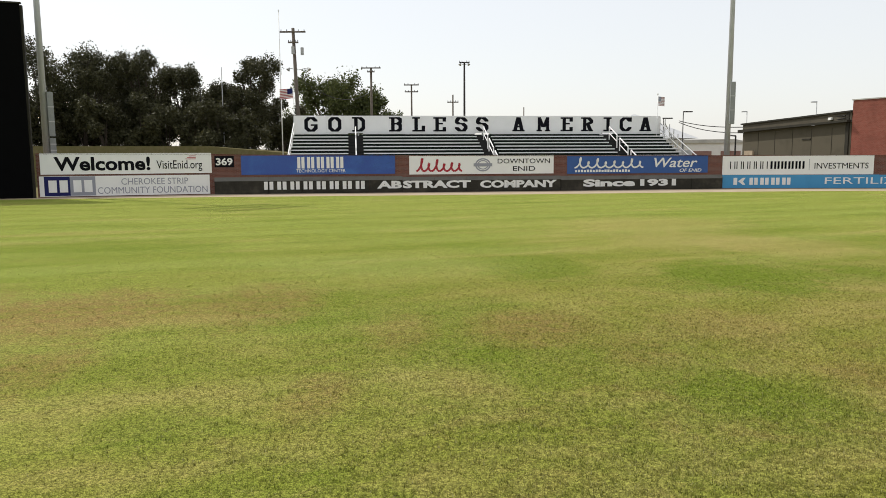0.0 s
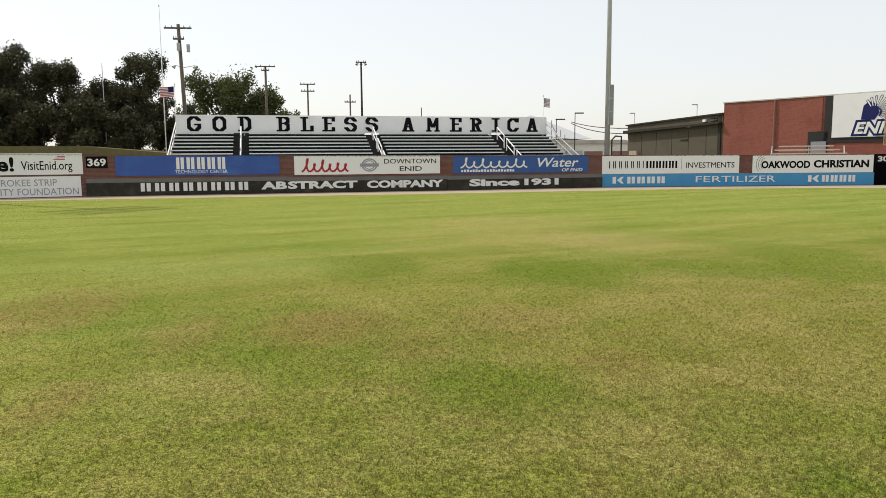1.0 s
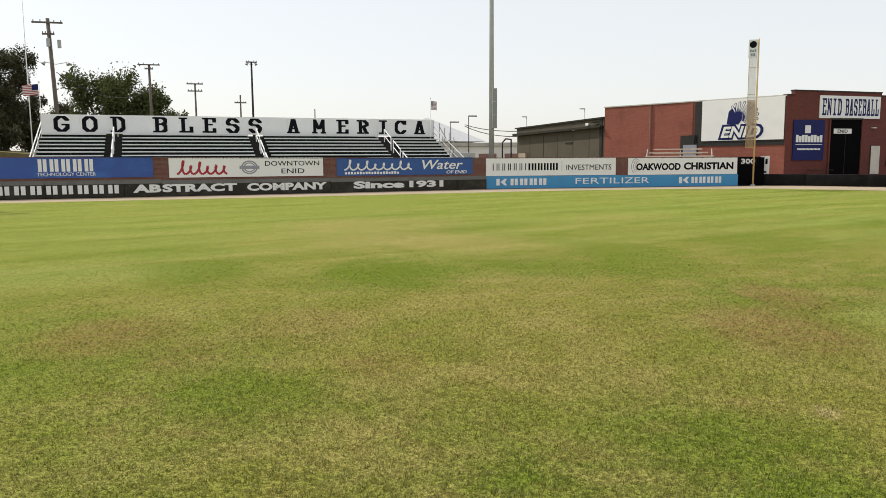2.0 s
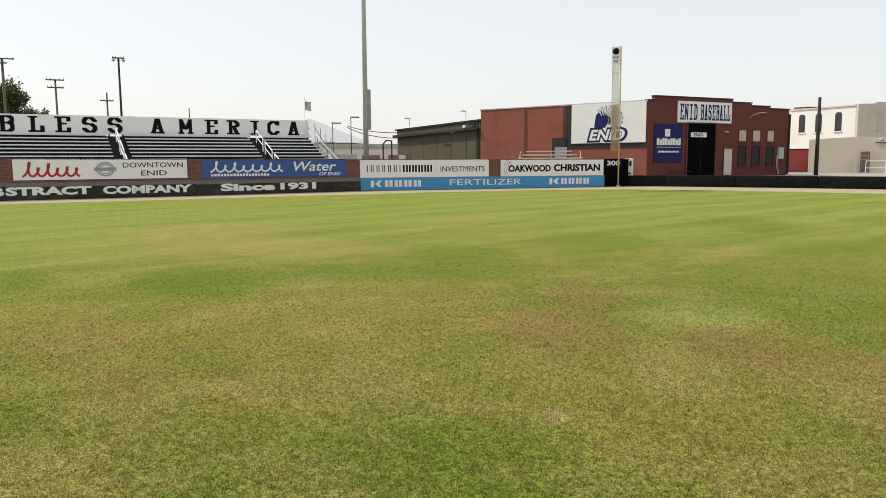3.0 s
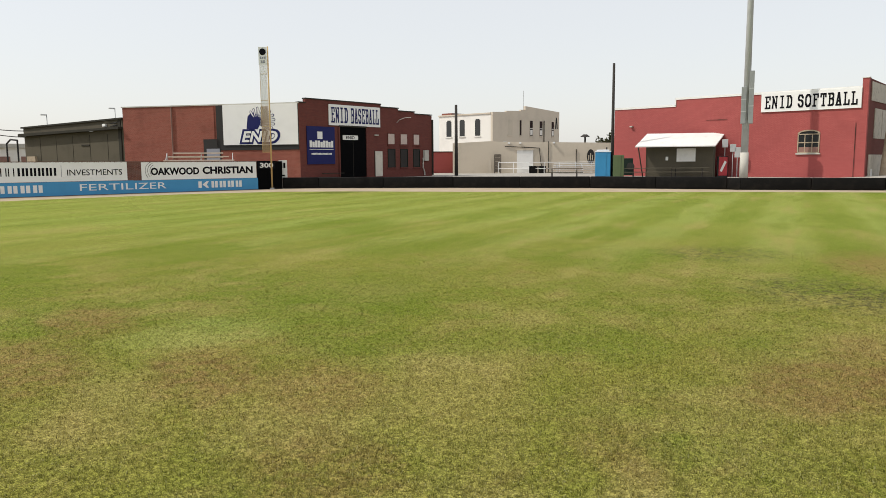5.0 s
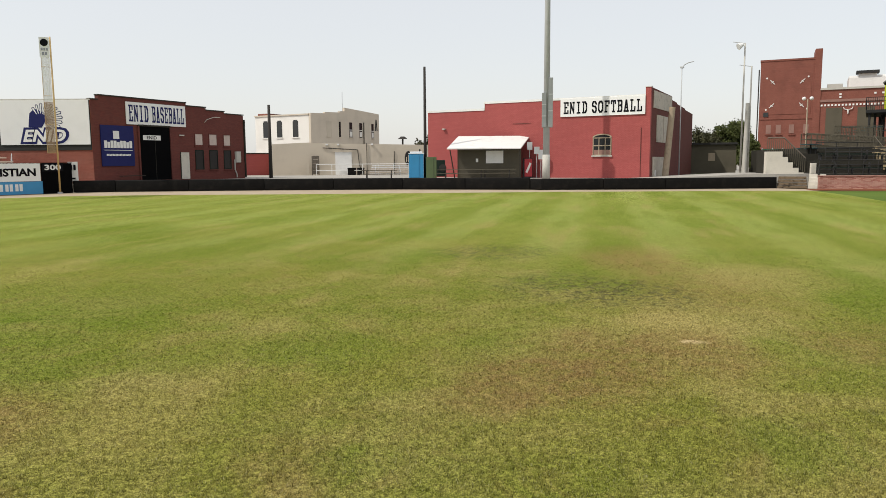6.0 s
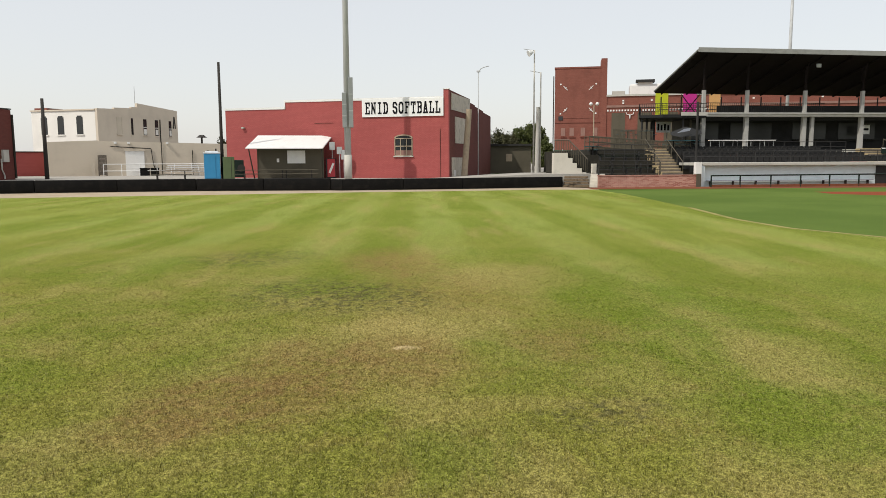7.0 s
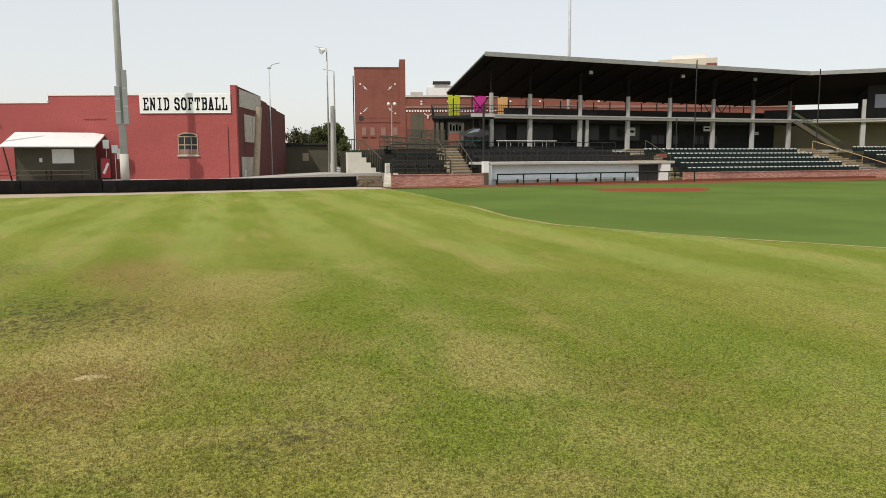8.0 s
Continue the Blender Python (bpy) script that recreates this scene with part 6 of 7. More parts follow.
for s, z, w, h in ((27.6, 5.05, 0.9, 0.95), (38.2, 5.5, 1.0, 0.6), (45.8, 5.0, 0.5, 0.35)):
    sn = part("notice_sign", box(BM(), s - w / 2, 20.2, z - h / 2, s + w / 2, 20.25, z + h / 2, 0.01), M["white"], gst)
    part("notice_print", box(BM(), s - w * 0.35, 20.19, z - h * 0.1, s + w * 0.35, 20.199, z + h * 0.15), M["letters"], sn)
part("upper_parapet", box(BM(), 13.2, 24.0, 6.51, 60, 24.15, 7.75), M["black"], gst)
for k in range(19):
    s = 8.0 + 2.3 * k
    part("rear_post", tube(BM(), (s, 26.6, 6.5), (s, 26.6, roof_z(26.6) - 0.5), 0.07, sides=6), M["black"], gst)
bm = BM()
for z in (7.0, 7.5, 7.9):
    tube(bm, (7.8, 26.5, z), (50, 26.5, z), 0.035, sides=6)
for k in range(60):
    tube(bm, (7.9 + 0.22 * k, 17.1, 6.54), (7.9 + 0.22 * k, 17.1, 7.5), 0.018, sides=4)
tube(bm, (7.8, 17.1, 7.5), (21, 17.1, 7.5), 0.035, sides=6)
part("upper_railing", bm, M["black"], gst)
for s0, s1 in ((10.2, 12.3), (42.6, 44.6), (44.6, 46.6)):
    bm = BM()
    tube(bm, (s0, 26.4, 6.6), (s1, 26.4, roof_z(26.4) - 0.3), 0.06, sides=6)
    tube(bm, (s1, 26.4, 6.6), (s0, 26.4, roof_z(26.4) - 0.3), 0.06, sides=6)
    part("cross_brace", bm, M["black"], gst)
# Facade panels built as cloth on added poles, set back into the sun.
for s0, s1, z0, z1, c in ((8.14, 9.62, 6.8, 9.45, "lime"), (11.38, 12.94, 6.8, 9.45, "pink"), (14.45, 15.75, 7.0, 9.45, "orange")):
    b = thing("hanging_banner", {"lime": "lime green fabric banner", "pink": "magenta fabric banner", "white": "narrow white fabric banner", "orange": "orange fabric banner"}[c] + " on an added pole behind the upper deck", "banner", STAND, "coloured banners")
    part("cloth", box(BM(), s0, 28.6, z0, s1, 28.63, z1), M[c], b)
    part("pole", tube(BM(), (s1, 28.68, -0.03), (s1, 28.68, z1 + 0.1), 0.05), M["black"], b)

# second wing of the grandstand, turned towards home
BEND = Matrix.Translation(Vector((*gs(48.4, 15.0), 0))) @ Matrix.Rotation(radians(-106), 4, "Z")
g2 = thing("grandstand_wing", "grandstand wing behind home with dark press box", "grandstand", BEND)
bm = BM()
vs = [bm.verts.new(p) for p in ((0, 0, 11.55), (34, 0, 11.9), (34, 12, 9.1), (-4.5, 12, 8.9), (0, 0, 11.75), (34, 0, 12.1), (34, 12, 9.3), (-4.5, 12, 9.1))]
for f in ((0, 1, 2, 3), (7, 6, 5, 4), (0, 4, 5, 1), (1, 5, 6, 2), (2, 6, 7, 3), (3, 7, 4, 0)):
    bm.faces.new([vs[i] for i in f])
bmesh.ops.recalc_face_normals(bm, faces=bm.faces[:])
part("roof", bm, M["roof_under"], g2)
part("fascia", profile(BM(), [(0, 11.57), (34, 11.9), (34, 12.35), (0, 12.02)], -0.1, -0.01), M["roof_edge"], g2)
part("upper_floor", box(BM(), 0.8, 1.4, 6.16, 34, 12, 6.5), M["concrete"], g2)
part("floor_lip", box(BM(), 0.8, 1.3, 6.4, 34, 1.39, 6.54), M["column"], g2)
for s in (6.3, 12.2, 18.2):
    part("column", box(BM(), s - 0.26, 1.7, 2.95, s + 0.26, 2.2, 6.15, 0.03), M["column"], g2)
    part("column", box(BM(), s - 0.2, 1.75, 6.51, s + 0.2, 2.15, 8.75, 0.03), M["column"], g2)
part("rear_wall", box(BM(), -4.0, 6.0, 0.6, 34, 6.2, 6.15), M["olive_pale"], g2)
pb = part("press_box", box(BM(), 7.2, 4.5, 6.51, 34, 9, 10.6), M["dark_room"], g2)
for s in (8.0, 12.6, 17.2):
    part("press_window", box(BM(), s, 4.44, 7.9, s + 4.0, 4.49, 9.5), M["grey_print"], pb)
part("dark_doorway", box(BM(), 11.0, 5.9, 2.9, 14.0, 5.99, 5.2), M["black"], g2)
sn = part("notice_sign", box(BM(), 12.0, 5.8, 5.35, 14.2, 5.88, 5.75), M["white"], g2)
part("parapet", box(BM(), -4.0, 6.6, 6.51, 7.1, 6.7, 8.0), M["black"], g2)
# stair from the upper deck down to the seats
st = thing("stairway", "dark steel stairway from the upper deck to the seats", "stairs", BEND)
bm = BM()
for k in range(18):
    box(bm, -1.4 + 0.27 * k, 0.2, 6.3 - 0.19 * k, -1.1 + 0.27 * k, 1.3, 6.36 - 0.19 * k)
part("treads", bm, M["olive_dark"], st)
for y in (0.15, 1.35):
    bm = BM()
    profile(bm, [(-1.6, 6.2), (-1.2, 6.45), (3.8, 3.0), (3.4, 2.75)], y - 0.04, y + 0.04)
    part("stringer", bm, M["olive"], st)
    part("handrail", tube(BM(), (-1.4, y, 7.3), (3.6, y, 3.9), 0.04), M["utility_green"], st)

# dugout
dug = thing("dugout", "open dugout with pale blue back wall and flat roof", "dugout", STAND)
part("roof", box(BM(), 0.9, 0.3, 1.58, 18.3, 4.6, 1.8, 0.02), M["concrete"], dug)
part("back_wall", box(BM(), 1.0, 0.78, -0.02, 18.2, 1.0, 1.57), M["duct_blue"], dug)
part("end_wall", box(BM(), 0.85, 0.35, -0.02, 1.1, 0.77, 1.57), M["duct_blue"], dug)
part("end_wall", box(BM(), 17.0, 0.35, -0.02, 17.9, 0.77, 1.57), M["white_paint"], dug)
part("doorway", box(BM(), 15.0, 0.7, 0.0, 16.9, 0.775, 1.5), M["black"], dug)
part("end_post", box(BM(), 0.35, 0.2, 0, 0.8, 0.6, 1.85), M["white_paint"], dug)
bn = thing("dugout_bench", "long bench in the dugout", "bench", STAND)
part("seat", box(BM(), 1.4, 0.38, 0.42, 14.6, 0.72, 0.47), M["grey_print"], bn)
for k in range(8):
    part("leg", box(BM(), 1.6 + 1.8 * k, 0.45, 0, 1.68 + 1.8 * k, 0.65, 0.42), M["pole_dark"], bn)
fr = thing("dugout_railing", "dark green pipe railing in front of the dugout", "railing", STAND)
bm = BM()
tube(bm, (0.9, -1.2, 0.86), (19.2, -1.2, 0.92), 0.05)
part("top_rail", bm, M["dark_green"], fr)
for s in (0.9, 3.1, 5.45, 7.75, 10.0, 12.3, 14.5, 16.6, 19.2):
    part("post", tube(BM(), (s, -1.2, 0), (s, -1.2, 0.88), 0.055), M["dark_green"], fr)
part("kick_board", box(BM(), 0.9, -1.24, 0.03, 19.2, -1.16, 0.2), M["clay_dark"], fr)

# low stone-faced walls
for s0, s1, v, z1, lab in ((-7.1, 0.55, 0.0, 0.92, "low pink brick wall with pale cap beside the dugout"), (19.6, 41.5, 0.5, 0.80, "low pink brick wall in front of the seats"), (41.6, 45.5, 0.5, 0.86, "low tan brick wall by the stairs")):
    lw = thing("low_brick_wall", lab, "wall", STAND)
    part("masonry", box(BM(), s0, v, 0, s1, v + 0.35, z1 - 0.06), M["brick_pale"], lw)
    part("cap", box(BM(), s0 - 0.03, v - 0.04, z1 - 0.06, s1 + 0.03, v + 0.39, z1), M["brick_pale"], lw)
part("end_pier", box(BM(), 0.3, -0.08, 0, 0.65, 0.45, 0.98), M["olive"], lw)
base = thing("track_kerb", "dark red kerb at the foot of the seats", "kerb", STAND, kind="structure")
part("kerb", box(BM(), 19.6, -0.1, 0, 41.5, 0.45, 0.22), M["clay_dark"], base)


def seat_row(s0, s1, v, z, back_mat, label, step=0.52):
    t = thing("seat_row", label, "seats", STAND, "rows of stadium seats")
    for k in range(int((s1 - s0) / step)):
        ob = new("seat", SEATS[back_mat])
        ob.parent, ob.location = t, (s0 + step * k, v, z)
    part("tread", box(BM(), s0, v - 0.6, z - 0.5, s1, v + 0.12, z), M["dark_room"], t)


def seat_mesh(back_mat, step=0.52):
    bm = BM()
    box(bm, 0.03, -0.02, 0.42, step - 0.03, 0.06, 0.86)
    box(bm, 0.03, -0.42, 0.38, step - 0.03, -0.03, 0.44)
    n = len(bm.faces)
    box(bm, 0.05, -0.05, 0.80, step - 0.16, 0.08, 0.895)
    bm.faces.ensure_lookup_table()
    for f in bm.faces[n:]:
        f.material_index = 1
    me = mesh_of("seat", bm, M["seat_green"] if back_mat != "dark_room" else M["black"])
    me.materials.append(M[back_mat])
    return me


SEATS = {k: seat_mesh(k) for k in ("alu", "white_paint", "dark_room")}
for r in range(5):
    seat_row(21.2 + 0.35 * r if r < 4 else 20.6, 42.3 - 0.5 * r, 2.2 + 1.45 * r, 0.32 + 0.44 * r, "alu", "row of dark green stadium seats with pale edges")
for r in range(3):
    seat_row(47.0, 56.0, 4.5 + 1.45 * r, 1.45 + 0.42 * r, "white_paint", "row of dark stadium seats with white edges")
for r in range(4):
    seat_row(2.2, 20.0 - 1.2 * r, 5.4 + 1.5 * r, 1.45 + 0.28 * r, "dark_room", "row of black stadium seats above the dugout")


def stair_flight(s0, s1, v0, v1, z0, z1, n, mat, label, lean=0.0):
    t = thing("concrete_steps", label, "steps", STAND)
    for k in range(n):
        a, b = v0 + (v1 - v0) * k / n, v0 + (v1 - v0) * (k + 1) / n
        z = z0 + (z1 - z0) * (k + 1) / n
        sh = lean * k / n
        st_ = part("step", box(BM(), s0 + sh, a, max(0, z - 0.6), s1 + sh, b + 0.01, z, 0.012), M[mat], t)
        if n > 6:
            # Dark strip drawn on each riser for the shadow lines between steps.
            part("riser_shade_strip", box(BM(), s0 + sh + 0.02, a - 0.03, z - 0.5 * (z1 - z0) / n - 0.12, s1 + sh - 0.02, a - 0.004, z - 0.06), M["wood_pole"], st_)
    return t


stair_flight(42.7, 45.0, 1.0, 9.5, 0.4, 2.95, 12, "tan_conc", "tan concrete steps between seat blocks", -1.9)
stair_flight(-1.85, -0.2, 1.2, 8.6, 0.9, 2.95, 9, "tan_conc", "tan concrete steps up beside the dugout", 1.5)
stair_flight(19.6, 22.2, 6.0, 10.0, 1.4, 2.95, 7, "tan_conc", "tan concrete steps with a rail above the dugout", 0.0)

# rails round the seats
rl = thing("seat_railing", "black pipe railing round the seating above the dugout", "railing", STAND)
bm = BM()
for s0, s1, v, z in ((1.2, 18.0, 4.4, 1.8), (-4.8, 0.4, 8.2, 2.4), (2.0, 20.0, 12.0, 2.7)):
    for h in (0.45, 0.9):
        tube(bm, (s0, v, z + h), (s1, v, z + h), 0.03, sides=6)
    k = s0
    while k <= s1:
        tube(bm, (k, v, z - 0.3), (k, v, z + 0.9), 0.03, sides=6)
        k += 1.5
part("rail", bm, M["black"], rl)
for s0, s1, v0, v1, z0, z1 in ((-1.9, -0.5, 1.4, 8.5, 1.85, 3.8), (-0.15, 1.4, 1.4, 8.5, 1.85, 3.8), (22.2, 22.2, 6, 10, 2.2, 3.8), (45.0, 43.2, 1.4, 9.2, 1.3, 3.8)):
    hr = thing("stair_handrail", "thin tan handrail beside concrete steps", "railing", STAND, "stair handrails")
    bm = BM()
    tube(bm, (s0, v0, z0), (s1, v1, z1), 0.03, sides=6)
    for f in (0, 0.33, 0.66, 1):
        tube(bm, (s0 + (s1 - s0) * f, v0 + (v1 - v0) * f, z0 + (z1 - z0) * f), (s0 + (s1 - s0) * f, v0 + (v1 - v0) * f, z0 + (z1 - z0) * f - 0.9), 0.025, sides=6)
    part("rail", bm, M["yellow"] if s0 > 40 else M["olive"], hr)

# dark bleacher block left of the dugout
db = thing("dark_bleachers", "dark metal bleacher block with rails beside the steps", "bleachers", STAND)
part("base", box(BM(), -6.7, 1.6, 0.6, -2.0, 9.6, 1.0), M["olive_dark"], db)
part("base", box(BM(), -5.6, 4.6, 1.0, -1.0, 9.6, 1.9), M["olive_dark"], db)
part("base", box(BM(), -7.2, 7.4, 1.0, -0.2, 9.6, 2.45), M["olive_dark"], db)
for r, (s0, s1, v, z) in enumerate(((-6.6, -2.0, 1.9, 1.0), (-6.3, -1.8, 3.3, 1.2), (-5.5, -1.1, 4.9, 1.9), (-5.2, -0.8, 6.2, 2.0)  )):
    part("bench_board", box(BM(), s0, v, z + 0.40, s1, v + 0.28, z + 0.45, 0.01), M["dark_green"], db)
    part("bench_back", box(BM(), s0, v + 0.34, z + 0.62, s1, v + 0.38, z + 0.78), M["olive_dark"], db)
    for k in range(5):
        s = s0 + 0.1 + (s1 - s0 - 0.2) * k / 4
        part("bench_leg", box(BM(), s - 0.03, v + 0.05, z, s + 0.03, v + 0.36, z + (0.78 if k % 2 else 0.4)), M["black"], db)
for s0, s1, v, z in ((-6.65, -1.9, 1.55, 1.0), (-5.3, -1.2, 4.5, 1.9)):
    for h in (0.32, 0.64, 0.95):
        part("rail", tube(BM(), (s0, v, z + h), (s1, v, z + h), 0.03, sides=6), M["black"], db)
    for k in range(6):
        s = s0 + (s1 - s0) * k / 5
        part("post", tube(BM(), (s, v, z - 0.3), (s, v, z + 0.95), 0.03, sides=6), M["black"], db)

# stepped concrete cheek wall with its landing
lnd = thing("raised_pavement", "worn pale concrete landing beside the stepped wall", "pavement", STAND, kind="structure")
part("slab", profile(BM(), [(-19.0, 0.3), (-6.75, 0.3), (-6.75, 0.99), (-11.0, 0.99), (-19.0, 0.63)], 2.75, 9.0), M["pave"], lnd)
ck = thing("stepped_wall", "pale concrete stepped cheek wall with handrail", "wall", STAND)
bm = BM()
profile(bm, [(-9.52, 0.99), (-6.9, 0.99), (-6.9, 1.06), (-7.25, 1.06), (-7.25, 1.40), (-7.66, 1.40), (-7.66, 1.80), (-8.02, 1.80), (-8.02, 2.2), (-8.4, 2.2), (-8.4, 2.6), (-9.52, 2.6)], 4.0, 4.6)
part("cheek", bm, M["pale_conc"], ck)
part("stair_core", profile(BM(), [(-9.4, 0.99), (-6.6, 0.99), (-6.6, 1.2), (-8.3, 2.7), (-9.4, 2.7)], 4.65, 7.2), M["olive_dark"], ck)
hr = part("handrail", pipe(BM(), [(-9.4, 4.3, 3.6), (-8.25, 4.3, 3.6), (-6.72, 4.3, 2.1)], 0.045), M["wood_pole"], ck, "weathered pipe handrail")
for k in range(20):
    f = k / 19
    s = -9.4 + 2.65 * f
    top = 3.6 if s < -8.25 else 3.6 - (s + 8.25) * 0.98
    part("baluster", tube(BM(), (s, 4.3, max(1.0, top - (1.0 if s < -8.25 else 1.15))), (s, 4.3, top), 0.022, sides=6), M["olive"], hr)
part("post", box(BM(), -6.85, 2.6, 0.99, -6.5, 2.9, 1.75, 0.02), M["pale_conc"], ck)
rp = thing("ramp", "olive steel ramp with mesh rails behind the bleachers", "ramp", STAND)
part("deck", profile(BM(), [(-4.8, 2.95), (4.8, 2.55), (4.8, 2.68), (-4.8, 3.1)], 10.4, 11.8), M["olive"], rp)
for v in (10.4, 11.8):
    for h in (0.12, 0.55, 1.0):
        part("rail", tube(BM(), (-4.8, v, 3.1 + h), (4.8, v, 2.45 + h), 0.035, sides=6), M["olive"], rp)
    for f in np.linspace(0, 1, 13):
        part("post", tube(BM(), (-4.8 + 9.6 * f, v, 0.6), (-4.8 + 9.6 * f, v, 4.1 - 0.65 * f), 0.035, sides=6), M["olive"], rp)
    bm = BM()
    for k in range(110):
        f = (k + 0.5) / 110
        tube(bm, (-4.8 + 9.6 * f, v, 3.12 - 0.65 * f), (-4.8 + 9.6 * f, v, 4.08 - 0.65 * f), 0.012, sides=4)
    tagged(part("mesh_infill", bm, M["olive"], rp), kind="stuff")
scr = part("screen", box(BM(), -1.5, 14.04, 2.95, 2.3, 14.06, 3.6), M["olive"], rp)
for k in range(32):
    part("slat", box(BM(), -1.5 + 0.12 * k, 14.0, 3.6, -1.44 + 0.12 * k, 14.04, 4.85 - 0.006 * k), M["olive"], scr)
for z in (3.6, 4.2, 4.75):
    part("slat_rail", box(BM(), -1.5, 14.05, z, 2.35, 14.09, z + 0.06), M["olive"], scr)
for s, v, lab in ((-4.9, 9.0, "teal"), (2.6, 9.9, "teal"), (4.2, 9.8, "teal"), (0.4, 15.5, "teal"), (2.4, 16.0, "teal")):
    pt = thing("patio_table", "dark teal patio table on the terrace", "table", STAND @ pose(s, v, 2.45 if s < 0 else 2.94 if v < 12 else 4.0), "patio tables")
    part("tabletop", tube(BM(), (0, 0, 0.72), (0, 0, 0.76), 0.75, sides=16), M["teal"], pt)
    part("pedestal", tube(BM(), (0, 0, 0), (0, 0, 0.72), 0.06), M["black"], pt)
    for k in range(4):
        f = k * math.pi / 2
        part("stool", tube(BM(), (0.9 * math.cos(f), 0.9 * math.sin(f), 0.42), (0.9 * math.cos(f), 0.9 * math.sin(f), 0.46), 0.2, sides=10), M["teal"], pt)
terrace = thing("terrace", "dark terrace slab below the upper deck", "terrace", STAND, kind="structure")
part("slab", box(BM(), -4.9, 9.6, 0.6, 7.2, 27, 2.94), M["olive_dark"], terrace)
# upper deck on black posts
dk = thing("upper_deck", "black steel deck on posts at the end of the grandstand", "deck", STAND)
part("platform", prism(BM(), [(1.5, 15.6), (3.4, 14.6), (7.7, 14.6), (7.7, 23), (4.4, 23)], 5.95, 6.2), M["dark_room"], dk)
part("platform_lip", box(BM(), 5.2, 14.5, 6.12, 7.75, 14.58, 6.45), M["concrete"], dk)
for s, v in ((1.9, 15.8), (2.9, 17.2), (4.2, 18.6), (5.6, 15.0), (4.6, 20), (5.2, 22)):
    part("post", tube(BM(), (s, v, 2.9), (s, v, 5.95), 0.1), M["black"], dk)
bm = BM()
for (s0, v0), (s1, v1) in zip(((4.4, 23), (1.5, 15.6), (3.4, 14.6)), ((1.5, 15.6), (3.4, 14.6), (7.7, 14.6))):
    for h in (0.35, 0.7, 1.05):
        tube(bm, (s0, v0, 6.2 + h), (s1, v1, 6.2 + h), 0.025, sides=6)
    for f in np.linspace(0, 1, 14):
        tube(bm, (s0 + (s1 - s0) * f, v0 + (v1 - v0) * f, 6.2), (s0 + (s1 - s0) * f, v0 + (v1 - v0) * f, 7.25), 0.02, sides=4)
part("railing", bm, M["black"], dk)
npan = part("notice_panel", box(BM(), 4.75, 19.5, 4.75, 6.25, 19.55, 5.8), M["white"], dk, "white panel with black print")
for k in range(4):
    part("print_bar", box(BM(), 4.88 + 0.34 * k, 19.47, 4.95, 5.06 + 0.34 * k, 19.495, 5.6 - 0.12 * (k % 2)), M["letters"], npan)
um = thing("patio_umbrella", "tilted black patio umbrella over the terrace", "umbrella", STAND @ pose(4.6, 12.0, 2.95))
bm = BM()
bmesh.ops.create_cone(bm, cap_ends=False, segments=8, radius1=1.45, radius2=0.05, depth=0.55, matrix=pose(0, 0, 1.75, 14, -8, 0))
part("canopy", bm, M["dark_room"], um)
bm = BM()
profile(bm, [(-1.35, 1.42), (-0.2, 1.62), (-0.1, 1.86), (-0.7, 1.78)], -1.3, -1.25)
part("valance", bm, M["grey_print"], um)
part("pole", tube(BM(), (0, 0, 0), (0, 0, 1.9), 0.04), M["black"], um)
# party rail with pale tables under the first bay
for k in range(5):
    ct = thing("drink_rail", "white topped drink table under the first bay", "table", STAND @ pose(8.9 + 1.35 * k, 15.2, 2.95), "drink tables")
    part("tabletop", box(BM(), -0.55, -0.3, 0.85, 0.55, 0.3, 0.92), M["white_paint"], ct)
    for x in (-0.45, 0.45):
        part("leg", tube(BM(), (x, 0, 0), (x, 0, 0.85), 0.03), M["steel"], ct)
tallpost = thing("net_post", "tall black netting post in front of the stands", "post", STAND, "netting posts")
part("post", tube(BM(), (0.55, 0.7, 0), (0.55, 0.7, 6.3), 0.09), M["black"], tallpost)
for s, z in ((29.8, 12.6), (46.0, 12.3), (27.6, 6.4)):
    tallpost = thing("net_post", "tall black netting post in front of the stands", "post", STAND, "netting posts")
    part("post", tube(BM(), (s - 2.5, 9.0, 0), (s - 2.5, 9.0, z * 0.93), 0.055), M["black"], tallpost)

# bench, steps at the end of the padded wall
BENCH = wall_pose(gs(-9.4, 1.65), gs(-7.55, 0.95))
bs = thing("timber_bench", "stacked weathered timbers at the end of the padded wall", "timber stack", BENCH)
for k in range(4):
    part("board", box(BM(), 0.05 + 0.03 * (k % 2), 0.12 * k, 0.02 + 0.21 * k, 1.95 - 0.04 * k, 0.55 + 0.12 * k, 0.19 + 0.21 * k, 0.015), M["timber"], bs)
sp = thing("concrete_steps", "small concrete steps beside the pink wall", "steps", BENCH)
for k in range(4):
    part("step", box(BM(), 2.0, 0.05 + 0.3 * k, 0, 2.75 + 0.1 * k, 0.37 + 0.3 * k, 0.24 + 0.25 * k, 0.01), M["pale_conc"], sp)

# ---- warehouse and other far buildings ----
wh = thing("warehouse", "tall red brick warehouse with white wall anchors", "building", wall_pose((157.6, 15.7), (158.6, 5.6)))
part("tower_wall", box(BM(), 0, 0, 0, 9.05, 18, 20.0), M["brick_far"], wh)
part("stair_tower", box(BM(), 9.0, -0.15, 0, 10.15, 6, 21.8), M["brick_far"], wh)
part("parapet", box(BM(), -0.1, -0.1, 20.0, 9.0, 18.1, 20.3), M["brick_far"], wh)
part("corner_pipe", tube(BM(), (-0.25, 0.3, 0), (-0.25, 0.3, 18.6), 0.12, sides=6), M["pole_dark"], wh)
part("recess_band", box(BM(), 1.0, -0.06, 10.3, 8.6, -0.004, 17.2), M["brick_far"], wh)
